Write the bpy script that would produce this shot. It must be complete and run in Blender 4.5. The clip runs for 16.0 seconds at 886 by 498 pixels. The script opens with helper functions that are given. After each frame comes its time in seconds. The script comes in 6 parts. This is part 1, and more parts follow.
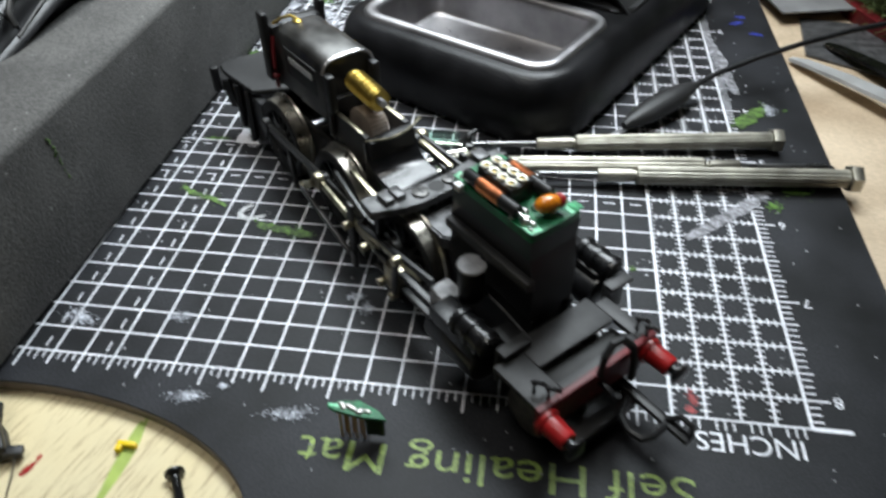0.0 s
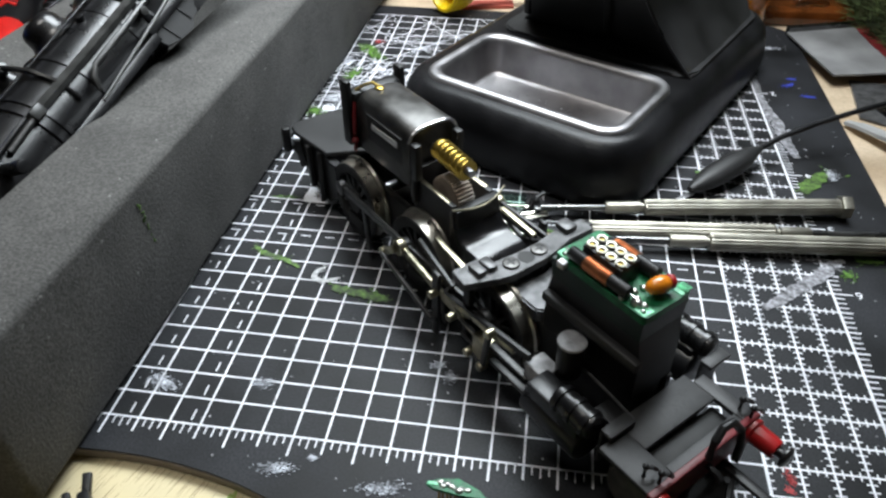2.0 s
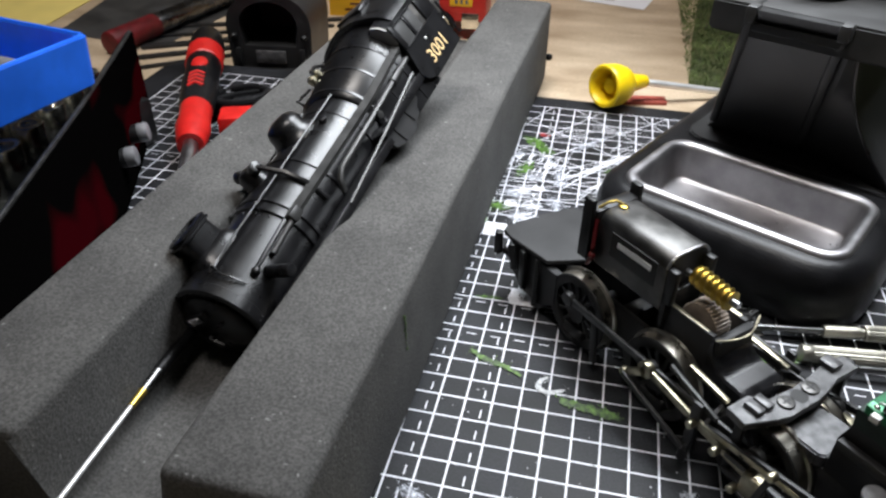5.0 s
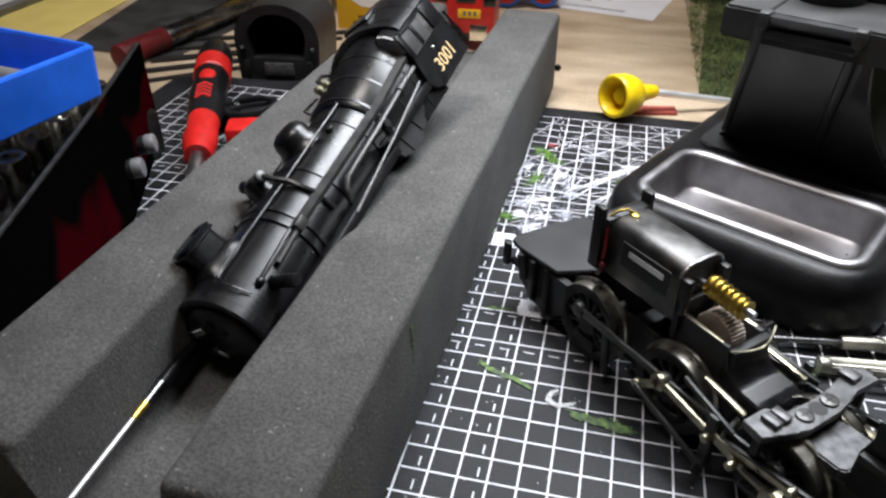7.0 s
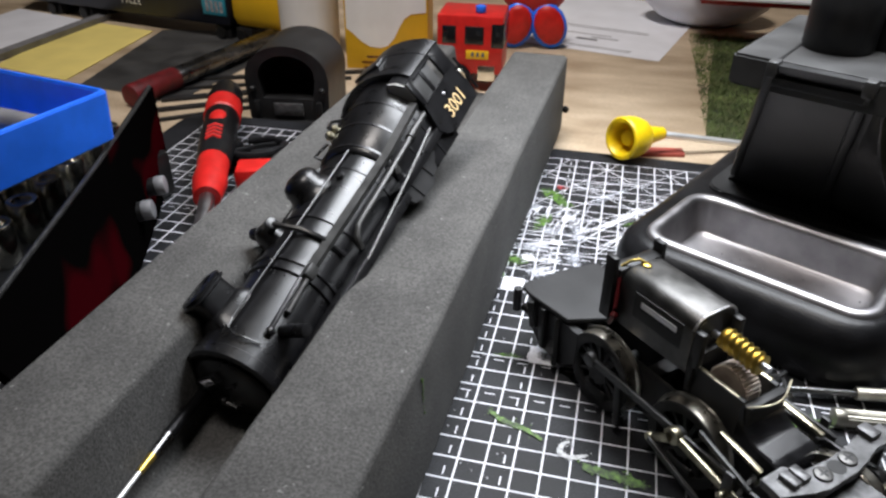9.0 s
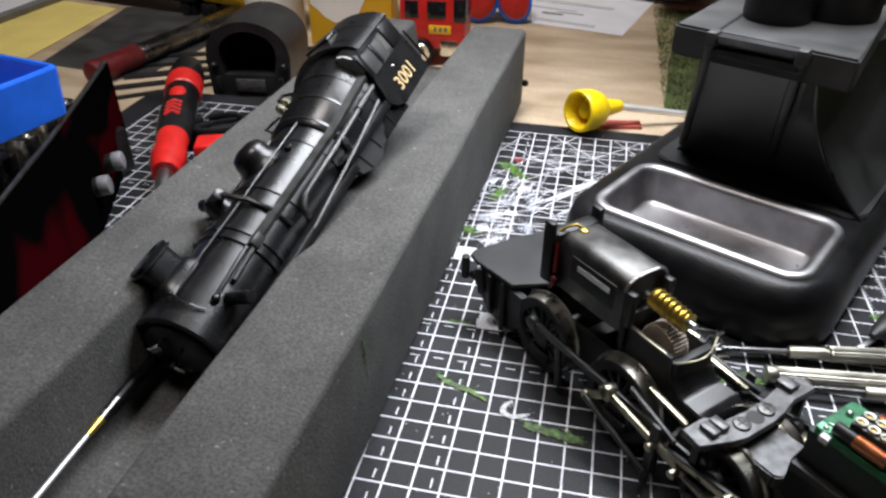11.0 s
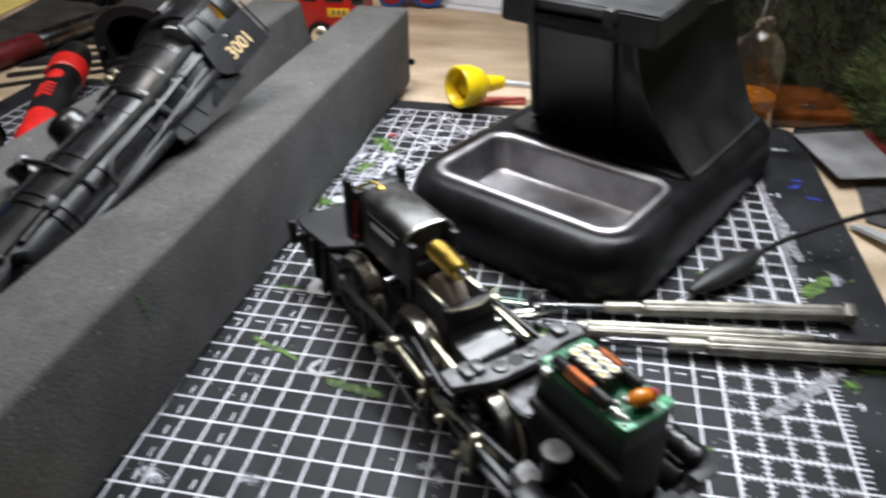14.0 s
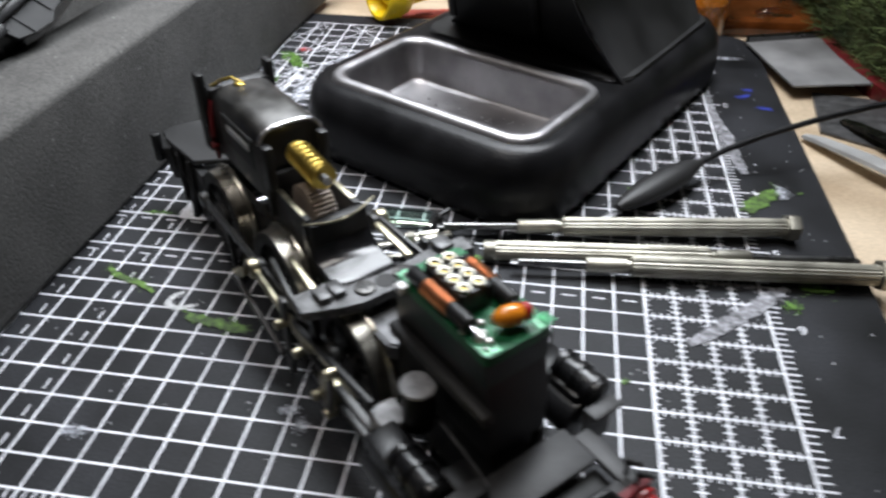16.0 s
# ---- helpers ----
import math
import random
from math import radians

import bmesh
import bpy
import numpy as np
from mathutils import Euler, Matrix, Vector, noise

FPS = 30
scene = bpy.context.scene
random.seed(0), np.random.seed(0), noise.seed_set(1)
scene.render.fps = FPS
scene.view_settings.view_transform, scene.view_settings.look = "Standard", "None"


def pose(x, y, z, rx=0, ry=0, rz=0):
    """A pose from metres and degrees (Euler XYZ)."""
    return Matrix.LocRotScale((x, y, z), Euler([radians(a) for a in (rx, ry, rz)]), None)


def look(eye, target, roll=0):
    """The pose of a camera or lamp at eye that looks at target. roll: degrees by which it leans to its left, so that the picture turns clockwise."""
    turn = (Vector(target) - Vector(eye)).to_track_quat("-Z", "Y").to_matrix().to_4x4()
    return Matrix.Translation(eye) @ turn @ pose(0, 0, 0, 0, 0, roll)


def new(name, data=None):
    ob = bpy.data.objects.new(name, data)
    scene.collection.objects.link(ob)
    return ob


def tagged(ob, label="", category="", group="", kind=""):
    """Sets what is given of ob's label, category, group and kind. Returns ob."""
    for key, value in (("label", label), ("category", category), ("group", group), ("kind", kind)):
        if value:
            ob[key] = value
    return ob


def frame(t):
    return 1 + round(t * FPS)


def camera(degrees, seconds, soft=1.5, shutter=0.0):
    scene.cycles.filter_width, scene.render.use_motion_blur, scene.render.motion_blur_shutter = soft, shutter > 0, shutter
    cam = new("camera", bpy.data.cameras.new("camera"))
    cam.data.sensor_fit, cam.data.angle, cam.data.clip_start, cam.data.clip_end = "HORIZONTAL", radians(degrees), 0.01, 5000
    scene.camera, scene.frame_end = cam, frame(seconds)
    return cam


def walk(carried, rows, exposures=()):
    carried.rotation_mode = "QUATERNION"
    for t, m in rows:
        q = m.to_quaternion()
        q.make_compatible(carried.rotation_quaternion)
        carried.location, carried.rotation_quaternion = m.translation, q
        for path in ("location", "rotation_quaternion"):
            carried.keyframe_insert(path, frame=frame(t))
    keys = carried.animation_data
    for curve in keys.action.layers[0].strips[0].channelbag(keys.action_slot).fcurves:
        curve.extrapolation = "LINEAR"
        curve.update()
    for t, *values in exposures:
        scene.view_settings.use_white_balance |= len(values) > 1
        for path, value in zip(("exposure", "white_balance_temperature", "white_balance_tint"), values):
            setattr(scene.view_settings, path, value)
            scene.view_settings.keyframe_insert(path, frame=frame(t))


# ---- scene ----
from mathutils import geometry

cam = camera(62.6, 16.0, soft=2.5, shutter=0.8)
PATH = [
    (0.0, 0.0975, -0.0828, 0.1121, 47.79, 0.70, 7.77),
    (0.5, 0.0886, -0.0788, 0.1138, 48.37, 0.52, 7.85),
    (1.0, 0.0843, -0.0795, 0.1154, 49.32, 0.33, 8.12),
    (1.5, 0.0819, -0.0801, 0.1165, 50.18, 0.33, 8.37),
    (2.0, 0.0799, -0.0806, 0.1175, 50.57, 0.28, 8.45),
    (2.5, 0.0768, -0.0814, 0.1188, 50.64, 0.25, 8.58),
    (3.0, 0.0702, -0.0810, 0.1190, 50.82, 0.14, 8.79),
    (3.5, 0.0602, -0.0811, 0.1227, 52.06, -0.60, 9.99),
    (4.0, 0.0389, -0.0811, 0.1277, 53.16, -0.95, 11.30),
    (4.2, 0.0320, -0.0814, 0.1288, 53.63, -1.09, 12.00),
    (6.5, 0.0338, -0.0808, 0.1268, 55.44, -0.30, 13.29),
    (7.0, 0.0325, -0.0796, 0.1261, 55.93, -0.24, 13.33),
    (7.5, 0.0312, -0.0813, 0.1304, 57.03, -0.25, 13.64),
    (8.0, 0.0305, -0.0822, 0.1321, 58.39, -0.51, 13.64),
    (8.2, 0.0291, -0.0780, 0.1293, 58.66, -0.35, 13.80),
    (10.3, 0.0360, -0.0769, 0.1291, 57.42, -0.25, 13.21),
    (10.5, 0.0371, -0.0809, 0.1310, 57.30, -0.38, 12.74),
    (11.0, 0.0407, -0.0804, 0.1293, 56.76, -0.39, 12.28),
    (11.5, 0.0441, -0.0800, 0.1292, 56.33, -0.39, 11.88),
    (12.0, 0.0506, -0.0799, 0.1276, 56.60, -0.37, 11.54),
    (12.5, 0.0606, -0.0799, 0.1265, 57.11, -0.31, 11.42),
    (13.0, 0.0649, -0.0777, 0.1257, 56.91, -0.70, 11.14),
    (13.5, 0.0670, -0.0779, 0.1247, 56.76, -0.64, 11.32),
    (14.0, 0.0862, -0.0784, 0.1222, 56.75, 0.17, 10.90),
    (14.5, 0.0963, -0.0695, 0.1163, 55.66, 0.40, 9.40),
    (15.0, 0.0886, -0.0573, 0.1028, 54.14, 0.59, 8.10),
    (15.5, 0.0899, -0.0579, 0.0980, 53.75, 0.16, 7.97),
    (16.0, 0.1032, -0.0584, 0.1006, 52.89, 0.08, 8.86),
]
WHITE = [(0.0, -0.06, 6400, 7), (3.5, 0.0, 6450, 9), (6.5, 0.0, 6550, 13), (13.5, 0.0, 6550, 13), (15.0, -0.06, 6500, 12), (16.0, -0.06, 6500, 12)]
walk(cam, [(t, pose(x, y, z, rx, ry, rz)) for t, x, y, z, rx, ry, rz in PATH], WHITE)

# ---- light: one long work lamp over the far side of the bench, a ceiling lamp in the room ----
world = bpy.data.worlds.new("room_dark")
world.use_nodes = True
world.node_tree.nodes["Background"].inputs[0].default_value = (0.9, 0.95, 1.0, 1)
world.node_tree.nodes["Background"].inputs[1].default_value = 0.004
scene.world = world


def area_lamp(name, eye, target, size, watts, colour, width=None, spread=180):
    data = bpy.data.lights.new(name, "AREA")
    data.shape, data.size, data.energy, data.color = "DISK", size, watts, colour
    if width:
        data.shape, data.size, data.size_y = "RECTANGLE", width, size
    data.spread = radians(spread)
    ob = new(name, data)
    ob.matrix_world = look(eye, target)
    return ob


area_lamp("work_lamp", (0.07, 0.195, 0.285), (0.035, 0.1, 0.0), 0.14, 0.68, (0.91, 0.97, 1.02), 0.24, 84)
area_lamp("ceiling_lamp", (-0.12, -0.05, 1.1), (-0.08, 0.42, 0.0), 0.3, 1.12, (1.0, 0.96, 0.91), spread=58)


# ---- materials ----
def material(name, colour, rough=0.5, metal=0.0, var=0.25, scale=250.0, bump=0.2, fine=1500.0, second=None, speck=0.0, coat=0.0, rvar=0.12, stretch=None, spec=0.5, turn=0.0):
    """A surface with broad blotches, fine grain and relief; lengths are in metres, so scales are per metre."""
    m = bpy.data.materials.new(name)
    m.use_nodes = True
    n, l = m.node_tree.nodes, m.node_tree.links
    bsdf = n["Principled BSDF"]
    bsdf.inputs["Metallic"].default_value = metal
    bsdf.inputs["Coat Weight"].default_value = coat
    bsdf.inputs["Specular IOR Level"].default_value = spec
    tc = n.new("ShaderNodeTexCoord")
    src = tc.outputs["Object"]
    if turn:
        tn = n.new("ShaderNodeMapping")
        tn.inputs["Rotation"].default_value = (0, 0, radians(turn))
        l.new(src, tn.inputs["Vector"])
        src = tn.outputs["Vector"]
    if stretch:
        mp = n.new("ShaderNodeMapping")
        mp.inputs["Scale"].default_value = stretch
        l.new(src, mp.inputs["Vector"])
        src = mp.outputs["Vector"]
    big = n.new("ShaderNodeTexNoise")
    big.inputs["Scale"].default_value, big.inputs["Detail"].default_value = scale, 5
    l.new(src, big.inputs["Vector"])
    small = n.new("ShaderNodeTexNoise")
    small.inputs["Scale"].default_value, small.inputs["Detail"].default_value = fine, 3
    l.new(src, small.inputs["Vector"])
    ramp = n.new("ShaderNodeValToRGB")
    a = [c * (1 - var) for c in colour]
    b = list(second) if second else [min(1, c * (1 + var)) for c in colour]
    ramp.color_ramp.elements[0].position, ramp.color_ramp.elements[0].color = 0.32, (*a, 1)
    ramp.color_ramp.elements[1].position, ramp.color_ramp.elements[1].color = 0.68, (*b, 1)
    l.new(big.outputs["Fac"], ramp.inputs["Fac"])
    out = ramp.outputs["Color"]
    if speck:
        sr = n.new("ShaderNodeValToRGB")
        sr.color_ramp.elements[0].position, sr.color_ramp.elements[0].color = 0.35, (1 - speck, 1 - speck, 1 - speck, 1)
        sr.color_ramp.elements[1].position, sr.color_ramp.elements[1].color = 0.65, (1 + speck, 1 + speck, 1 + speck, 1)
        l.new(small.outputs["Fac"], sr.inputs["Fac"])
        mx = n.new("ShaderNodeMix")
        mx.data_type, mx.blend_type = "RGBA", "MULTIPLY"
        mx.inputs["Factor"].default_value = 1
        l.new(out, mx.inputs["A"])
        l.new(sr.outputs["Color"], mx.inputs["B"])
        out = mx.outputs["Result"]
    l.new(out, bsdf.inputs["Base Color"])
    rr = n.new("ShaderNodeMapRange")
    rr.inputs["To Min"].default_value, rr.inputs["To Max"].default_value = max(0.02, rough - rvar), min(1, rough + rvar)
    l.new(big.outputs["Fac"], rr.inputs["Value"])
    l.new(rr.outputs["Result"], bsdf.inputs["Roughness"])
    if bump:
        bp = n.new("ShaderNodeBump")
        bp.inputs["Strength"].default_value, bp.inputs["Distance"].default_value = bump, 0.0002
        l.new(small.outputs["Fac"], bp.inputs["Height"])
        l.new(bp.outputs["Normal"], bsdf.inputs["Normal"])
    return m


def grain_material(name, light, deep, pore):
    """Pale sliced wood: soft bands and sparse short dark pores along the grain."""
    m = material(name, light, 0.62, 0, 0.1, 30, 0.15, 1500, second=deep)
    n, l = m.node_tree.nodes, m.node_tree.links
    bsdf = n["Principled BSDF"]
    base = bsdf.inputs["Base Color"].links[0].from_socket
    tc = n.new("ShaderNodeTexCoord")
    turn = n.new("ShaderNodeMapping")
    turn.inputs["Rotation"].default_value = (0, 0, radians(18))
    slim = n.new("ShaderNodeMapping")
    slim.inputs["Scale"].default_value = (3600, 120, 100)
    noise_node = n.new("ShaderNodeTexNoise")
    noise_node.inputs["Scale"].default_value, noise_node.inputs["Detail"].default_value = 1.0, 2
    ramp = n.new("ShaderNodeValToRGB")
    ramp.color_ramp.elements[0].position, ramp.color_ramp.elements[0].color = 0.33, (1, 1, 1, 1)
    ramp.color_ramp.elements[1].position, ramp.color_ramp.elements[1].color = 0.42, (0, 0, 0, 1)
    mix = n.new("ShaderNodeMix")
    mix.data_type = "RGBA"
    mix.inputs["B"].default_value = (*pore, 1)
    l.new(tc.outputs["Object"], turn.inputs["Vector"])
    l.new(turn.outputs["Vector"], slim.inputs["Vector"])
    l.new(slim.outputs["Vector"], noise_node.inputs["Vector"])
    l.new(noise_node.outputs["Fac"], ramp.inputs["Fac"])
    l.new(ramp.outputs["Color"], mix.inputs["Factor"])
    l.new(base, mix.inputs["A"])
    l.new(mix.outputs["Result"], bsdf.inputs["Base Color"])
    return m


def foam_material(name, colour, glint):
    """Cut foam: fine open pores, and cells catching the light painted in as sparse pale flecks."""
    m = material(name, colour, 0.95, 0, 0.2, 70, 0.9, 1700, speck=0.32)
    n, l = m.node_tree.nodes, m.node_tree.links
    bsdf = n["Principled BSDF"]
    base = bsdf.inputs["Base Color"].links[0].from_socket
    tc = n.new("ShaderNodeTexCoord")
    cells = n.new("ShaderNodeTexNoise")
    cells.inputs["Scale"].default_value, cells.inputs["Detail"].default_value = 650, 2
    ramp = n.new("ShaderNodeValToRGB")
    ramp.color_ramp.elements[0].position, ramp.color_ramp.elements[0].color = 0.7, (0, 0, 0, 1)
    ramp.color_ramp.elements[1].position, ramp.color_ramp.elements[1].color = 0.76, (1, 1, 1, 1)
    mix = n.new("ShaderNodeMix")
    mix.data_type = "RGBA"
    mix.inputs["B"].default_value = (*glint, 1)
    l.new(tc.outputs["Object"], cells.inputs["Vector"])
    l.new(cells.outputs["Fac"], ramp.inputs["Fac"])
    l.new(ramp.outputs["Color"], mix.inputs["Factor"])
    l.new(base, mix.inputs["A"])
    l.new(mix.outputs["Result"], bsdf.inputs["Base Color"])
    return m


def patterned_material(name, ground, print_colour, scale, cut):
    """Woven cloth with a large soft-edged printed pattern."""
    m = material(name, ground, 0.85, 0, 0.1, scale, 0.5, 2500, second=print_colour, spec=0.0)
    n = m.node_tree.nodes
    ramp = next(k for k in n if k.type == "VALTORGB")
    ramp.color_ramp.elements[0].position, ramp.color_ramp.elements[1].position = cut, cut + 0.05
    next(k for k in n if k.type == "TEX_NOISE").inputs["Detail"].default_value = 1
    return m


def glass_material(name, tint=(1, 1, 1), rough=0.03):
    m = bpy.data.materials.new(name)
    m.use_nodes = True
    b = m.node_tree.nodes["Principled BSDF"]
    b.inputs["Base Color"].default_value, b.inputs["Roughness"].default_value = (*tint, 1), rough
    b.inputs["Transmission Weight"].default_value, b.inputs["IOR"].default_value = 1.0, 1.45
    return m


MAT = {
    "mat": material("mat_vinyl", (0.006, 0.0065, 0.0075), 0.55, 0, 0.5, 45, 0.14, 2500, second=(0.022, 0.023, 0.027), speck=0.45, spec=0.25),
    "print": material("mat_print", (0.74, 0.75, 0.8), 0.5, 0, 0.18, 120, 0.1, 2500, speck=0.15),
    "print_green": material("mat_print_green", (0.18, 0.26, 0.04), 0.5, 0, 0.35, 900, 0.1, 2500, speck=0.4),
    "ply": material("plywood", (0.5, 0.37, 0.24), 0.6, 0, 0.28, 18, 0.25, 700, second=(0.62, 0.5, 0.36), speck=0.12, stretch=(1.0, 2.6, 1.0)),
    "ply_pale": grain_material("plywood_pale", (0.76, 0.67, 0.44), (0.68, 0.57, 0.34), (0.3, 0.21, 0.11)),
    "green_wash": material("thin_green_wash", (0.36, 0.46, 0.1), 0.6, 0, 0.2, 200, 0.1, 1500),
    "bright_blade": material("bright_screwdriver_steel", (0.8, 0.8, 0.8), 0.42, 0.7, 0.1, 90, 0.05, 900),
    "foam": foam_material("foam", (0.074, 0.072, 0.069), (0.2, 0.2, 0.193)),
    "black": material("black_plastic", (0.011, 0.011, 0.0115), 0.42, 0, 0.4, 200, 0.12, 1800, spec=0.35),
    "satin": material("satin_black_paint", (0.007, 0.007, 0.0078), 0.29, 0, 0.35, 250, 0.1, 2500, rvar=0.06),
    "grey_black": material("worn_black_paint", (0.02, 0.02, 0.02), 0.4, 0.1, 0.5, 350, 0.3, 2200),
    "rubber": material("black_rubber", (0.0075, 0.0075, 0.0083), 0.34, 0, 0.45, 90, 0.4, 1500, spec=0.22),
    "matt": material("matt_black", (0.016, 0.016, 0.0165), 0.48, 0, 0.4, 90, 0.25, 1500, spec=0.4),
    "chrome": material("chrome", (0.8, 0.78, 0.7), 0.22, 1, 0.15, 300, 0.08, 900),
    "steel": material("steel", (0.58, 0.58, 0.6), 0.32, 1, 0.25, 90, 0.12, 900),
    "wheel": material("blackened_wheel_steel", (0.42, 0.4, 0.35), 0.3, 1, 0.4, 300, 0.12, 900),
    "hub": material("blackened_wheel_face", (0.006, 0.006, 0.006), 0.6, 0, 0.4, 250, 0.2, 1800),
    "valve_cap": material("worn_pale_cap", (0.3, 0.3, 0.31), 0.5, 0, 0.4, 400, 0.3, 1500),
    "dusty": material("dusty_black_paint", (0.034, 0.034, 0.035), 0.5, 0, 0.35, 350, 0.3, 1800, spec=0.4),
    "rod_steel": material("dulled_rod_steel", (0.36, 0.33, 0.24), 0.32, 1, 0.45, 300, 0.15, 900),
    "gloss": material("worn_glossy_black_casting", (0.009, 0.009, 0.01), 0.24, 0, 0.4, 300, 0.1, 2200, spec=0.5, rvar=0.06),
    "worn_metal": material("worn_dark_metal", (0.085, 0.085, 0.087), 0.36, 0.3, 0.5, 400, 0.4, 1500),
    "dim_red": material("dim_red_paint", (0.12, 0.005, 0.008), 0.5, 0, 0.35, 200, 0.2, 1500),
    "red_card": material("faded_red_card", (0.36, 0.07, 0.05), 0.7, 0, 0.3, 150, 0.3, 1200),
    "mat_core": material("mat_cut_edge", (0.15, 0.125, 0.11), 0.7, 0, 0.25, 200, 0.3, 1500),
    "dark_green": material("dark_green_carrier", (0.004, 0.018, 0.011), 0.4, 0, 0.4, 300, 0.2, 1800, spec=0.3),
    "worn_grey": material("paint_worn_to_grey", (0.085, 0.085, 0.088), 0.4, 0.4, 0.5, 500, 0.3, 1800),
    "can": material("motor_can", (0.1, 0.098, 0.095), 0.44, 1, 0.25, 250, 0.12, 900),
    "brass": material("brass", (0.58, 0.42, 0.1), 0.34, 1, 0.2, 300, 0.1, 900),
    "pin_brass": material("pin_brass", (0.55, 0.3, 0.12), 0.35, 1, 0.2, 300, 0.1, 900),
    "copper": material("copper_wire", (0.82, 0.38, 0.2), 0.36, 1, 0.15, 300, 0.2, 2200),
    "solder": material("solder", (0.62, 0.62, 0.6), 0.35, 1, 0.2, 900, 0.3, 2500),
    "red": material("red_paint", (0.33, 0.011, 0.012), 0.38, 0, 0.2, 300, 0.1, 1800),
    "red_plastic": material("red_plastic", (0.55, 0.015, 0.012), 0.4, 0, 0.15, 200, 0.1, 1800),
    "pcb": material("green_circuit_board", (0.011, 0.13, 0.05), 0.42, 0, 0.5, 500, 0.3, 1800, spec=0.3),
    "pcb_pale": material("pale_green_board", (0.2, 0.62, 0.35), 0.35, 0, 0.4, 900, 0.15, 1800),
    "amber": material("amber_resin", (0.65, 0.2, 0.012), 0.25, 0, 0.3, 500, 0.1, 1800, coat=0.5),
    "yellow": material("yellow_plastic", (0.84, 0.58, 0.008), 0.35, 0, 0.12, 100, 0.1, 1500),
    "yellow_card": material("yellow_card", (0.78, 0.46, 0.01), 0.5, 0, 0.1, 40, 0.1, 1500),
    "blue": material("blue_plastic", (0.018, 0.17, 0.92), 0.35, 0, 0.12, 100, 0.1, 1500),
    "white": material("white_card", (0.78, 0.78, 0.78), 0.6, 0, 0.06, 60, 0.1, 1500),
    "paper": material("white_paper", (0.72, 0.73, 0.78), 0.8, 0, 0.06, 40, 0.2, 900),
    "yellow_paper": material("yellow_paper", (0.78, 0.64, 0.2), 0.8, 0, 0.08, 40, 0.2, 900),
    "ink": material("grey_ink", (0.12, 0.12, 0.13), 0.7, 0, 0.1, 300, 0),
    "grey": material("grey_plastic", (0.2, 0.2, 0.21), 0.45, 0, 0.2, 120, 0.15, 1500),
    "pale_grey": material("pale_grey_paint", (0.32, 0.32, 0.34), 0.7, 0, 0.35, 500, 0.4, 1500, speck=0.3),
    "navy": material("navy_paint", (0.006, 0.008, 0.02), 0.35, 0, 0.3, 120, 0.1, 1500),
    "cyan": material("cyan_print", (0.02, 0.3, 0.42), 0.5, 0, 0.2, 300, 0),
    "moss": material("moss", (0.03, 0.045, 0.012), 0.9, 0, 0.5, 90, 0.8, 900, second=(0.09, 0.1, 0.032)),
    # moss again with shade put into its colour, for the far mound
    "shaded_moss": material("shaded_moss", (0.014, 0.018, 0.006), 0.9, 0, 0.5, 90, 0.8, 900, second=(0.045, 0.05, 0.018)),
    "moss_fibre": material("moss_fibre", (0.05, 0.085, 0.022), 0.85, 0, 0.5, 60, 0.2, 900, second=(0.2, 0.27, 0.09)),
    "green_film": material("thin_green_film", (0.03, 0.055, 0.012), 0.55, 0, 0.6, 500, 0.3, 1500, second=(0.1, 0.2, 0.03), speck=0.4),
    "pale_film": material("thin_grey_film", (0.12, 0.12, 0.13), 0.65, 0, 0.5, 600, 0.4, 1500, second=(0.34, 0.34, 0.37), speck=0.4),
    "pale_smear": material("dried_white_glue", (0.4, 0.41, 0.42), 0.45, 0, 0.3, 700, 0.4, 1500, second=(0.62, 0.63, 0.64), speck=0.2),
    "green_paint": material("green_paint", (0.03, 0.06, 0.012), 0.6, 0, 0.5, 450, 0.3, 1500, second=(0.13, 0.3, 0.03), speck=0.5),
    "white_paint": material("dried_white_paint", (0.16, 0.165, 0.19), 0.7, 0, 0.5, 450, 0.4, 1500, second=(0.62, 0.65, 0.72), speck=0.5),
    "blue_paint": material("dried_blue_paint", (0.03, 0.05, 0.4), 0.6, 0, 0.3, 500, 0.3, 1500),
    "gold": material("gold_transfer", (0.75, 0.55, 0.28), 0.45, 0, 0.15, 500, 0),
    "orange": material("dark_amber_plastic", (0.12, 0.035, 0.008), 0.2, 0, 0.5, 90, 0.1, 900, coat=0.4),
    "gear": material("pale_acetal_gear", (0.34, 0.28, 0.23), 0.4, 0, 0.25, 300, 0.15, 900),
    "window_grey": material("grey_window_panel", (0.045, 0.045, 0.045), 0.45, 0, 0.15, 120, 0),
    "window_pale": material("pale_window_panel", (0.36, 0.36, 0.35), 0.45, 0, 0.15, 120, 0),
    "pipe_grey": material("worn_grey_paint", (0.035, 0.035, 0.034), 0.4, 0.1, 0.4, 250, 0.2, 1800),
    "tray": material("stainless_tray", (0.4, 0.39, 0.4), 0.44, 1, 0.25, 90, 0.15, 900, rvar=0.08),
    "chrome_dull": material("nickel_plate", (0.36, 0.345, 0.295), 0.46, 1, 0.3, 180, 0.15, 1500),
    "steel_dark": material("dark_steel", (0.16, 0.16, 0.16), 0.28, 1, 0.3, 120, 0.1, 900),
    "blade": material("dull_blade_steel", (0.29, 0.29, 0.295), 0.5, 0.4, 0.3, 60, 0.15, 900),
    "grey_black_matt": material("dusty_black_plastic", (0.05, 0.05, 0.05), 0.42, 0, 0.4, 60, 0.2, 900),
    "flap_print": patterned_material("red_and_black_fabric", (0.002, 0.0018, 0.0018), (0.03, 0.0012, 0.0025), 30, 0.6),
    "pcb_glass": glass_material("greenish_glazing", (0.85, 1.0, 0.92), 0.08),
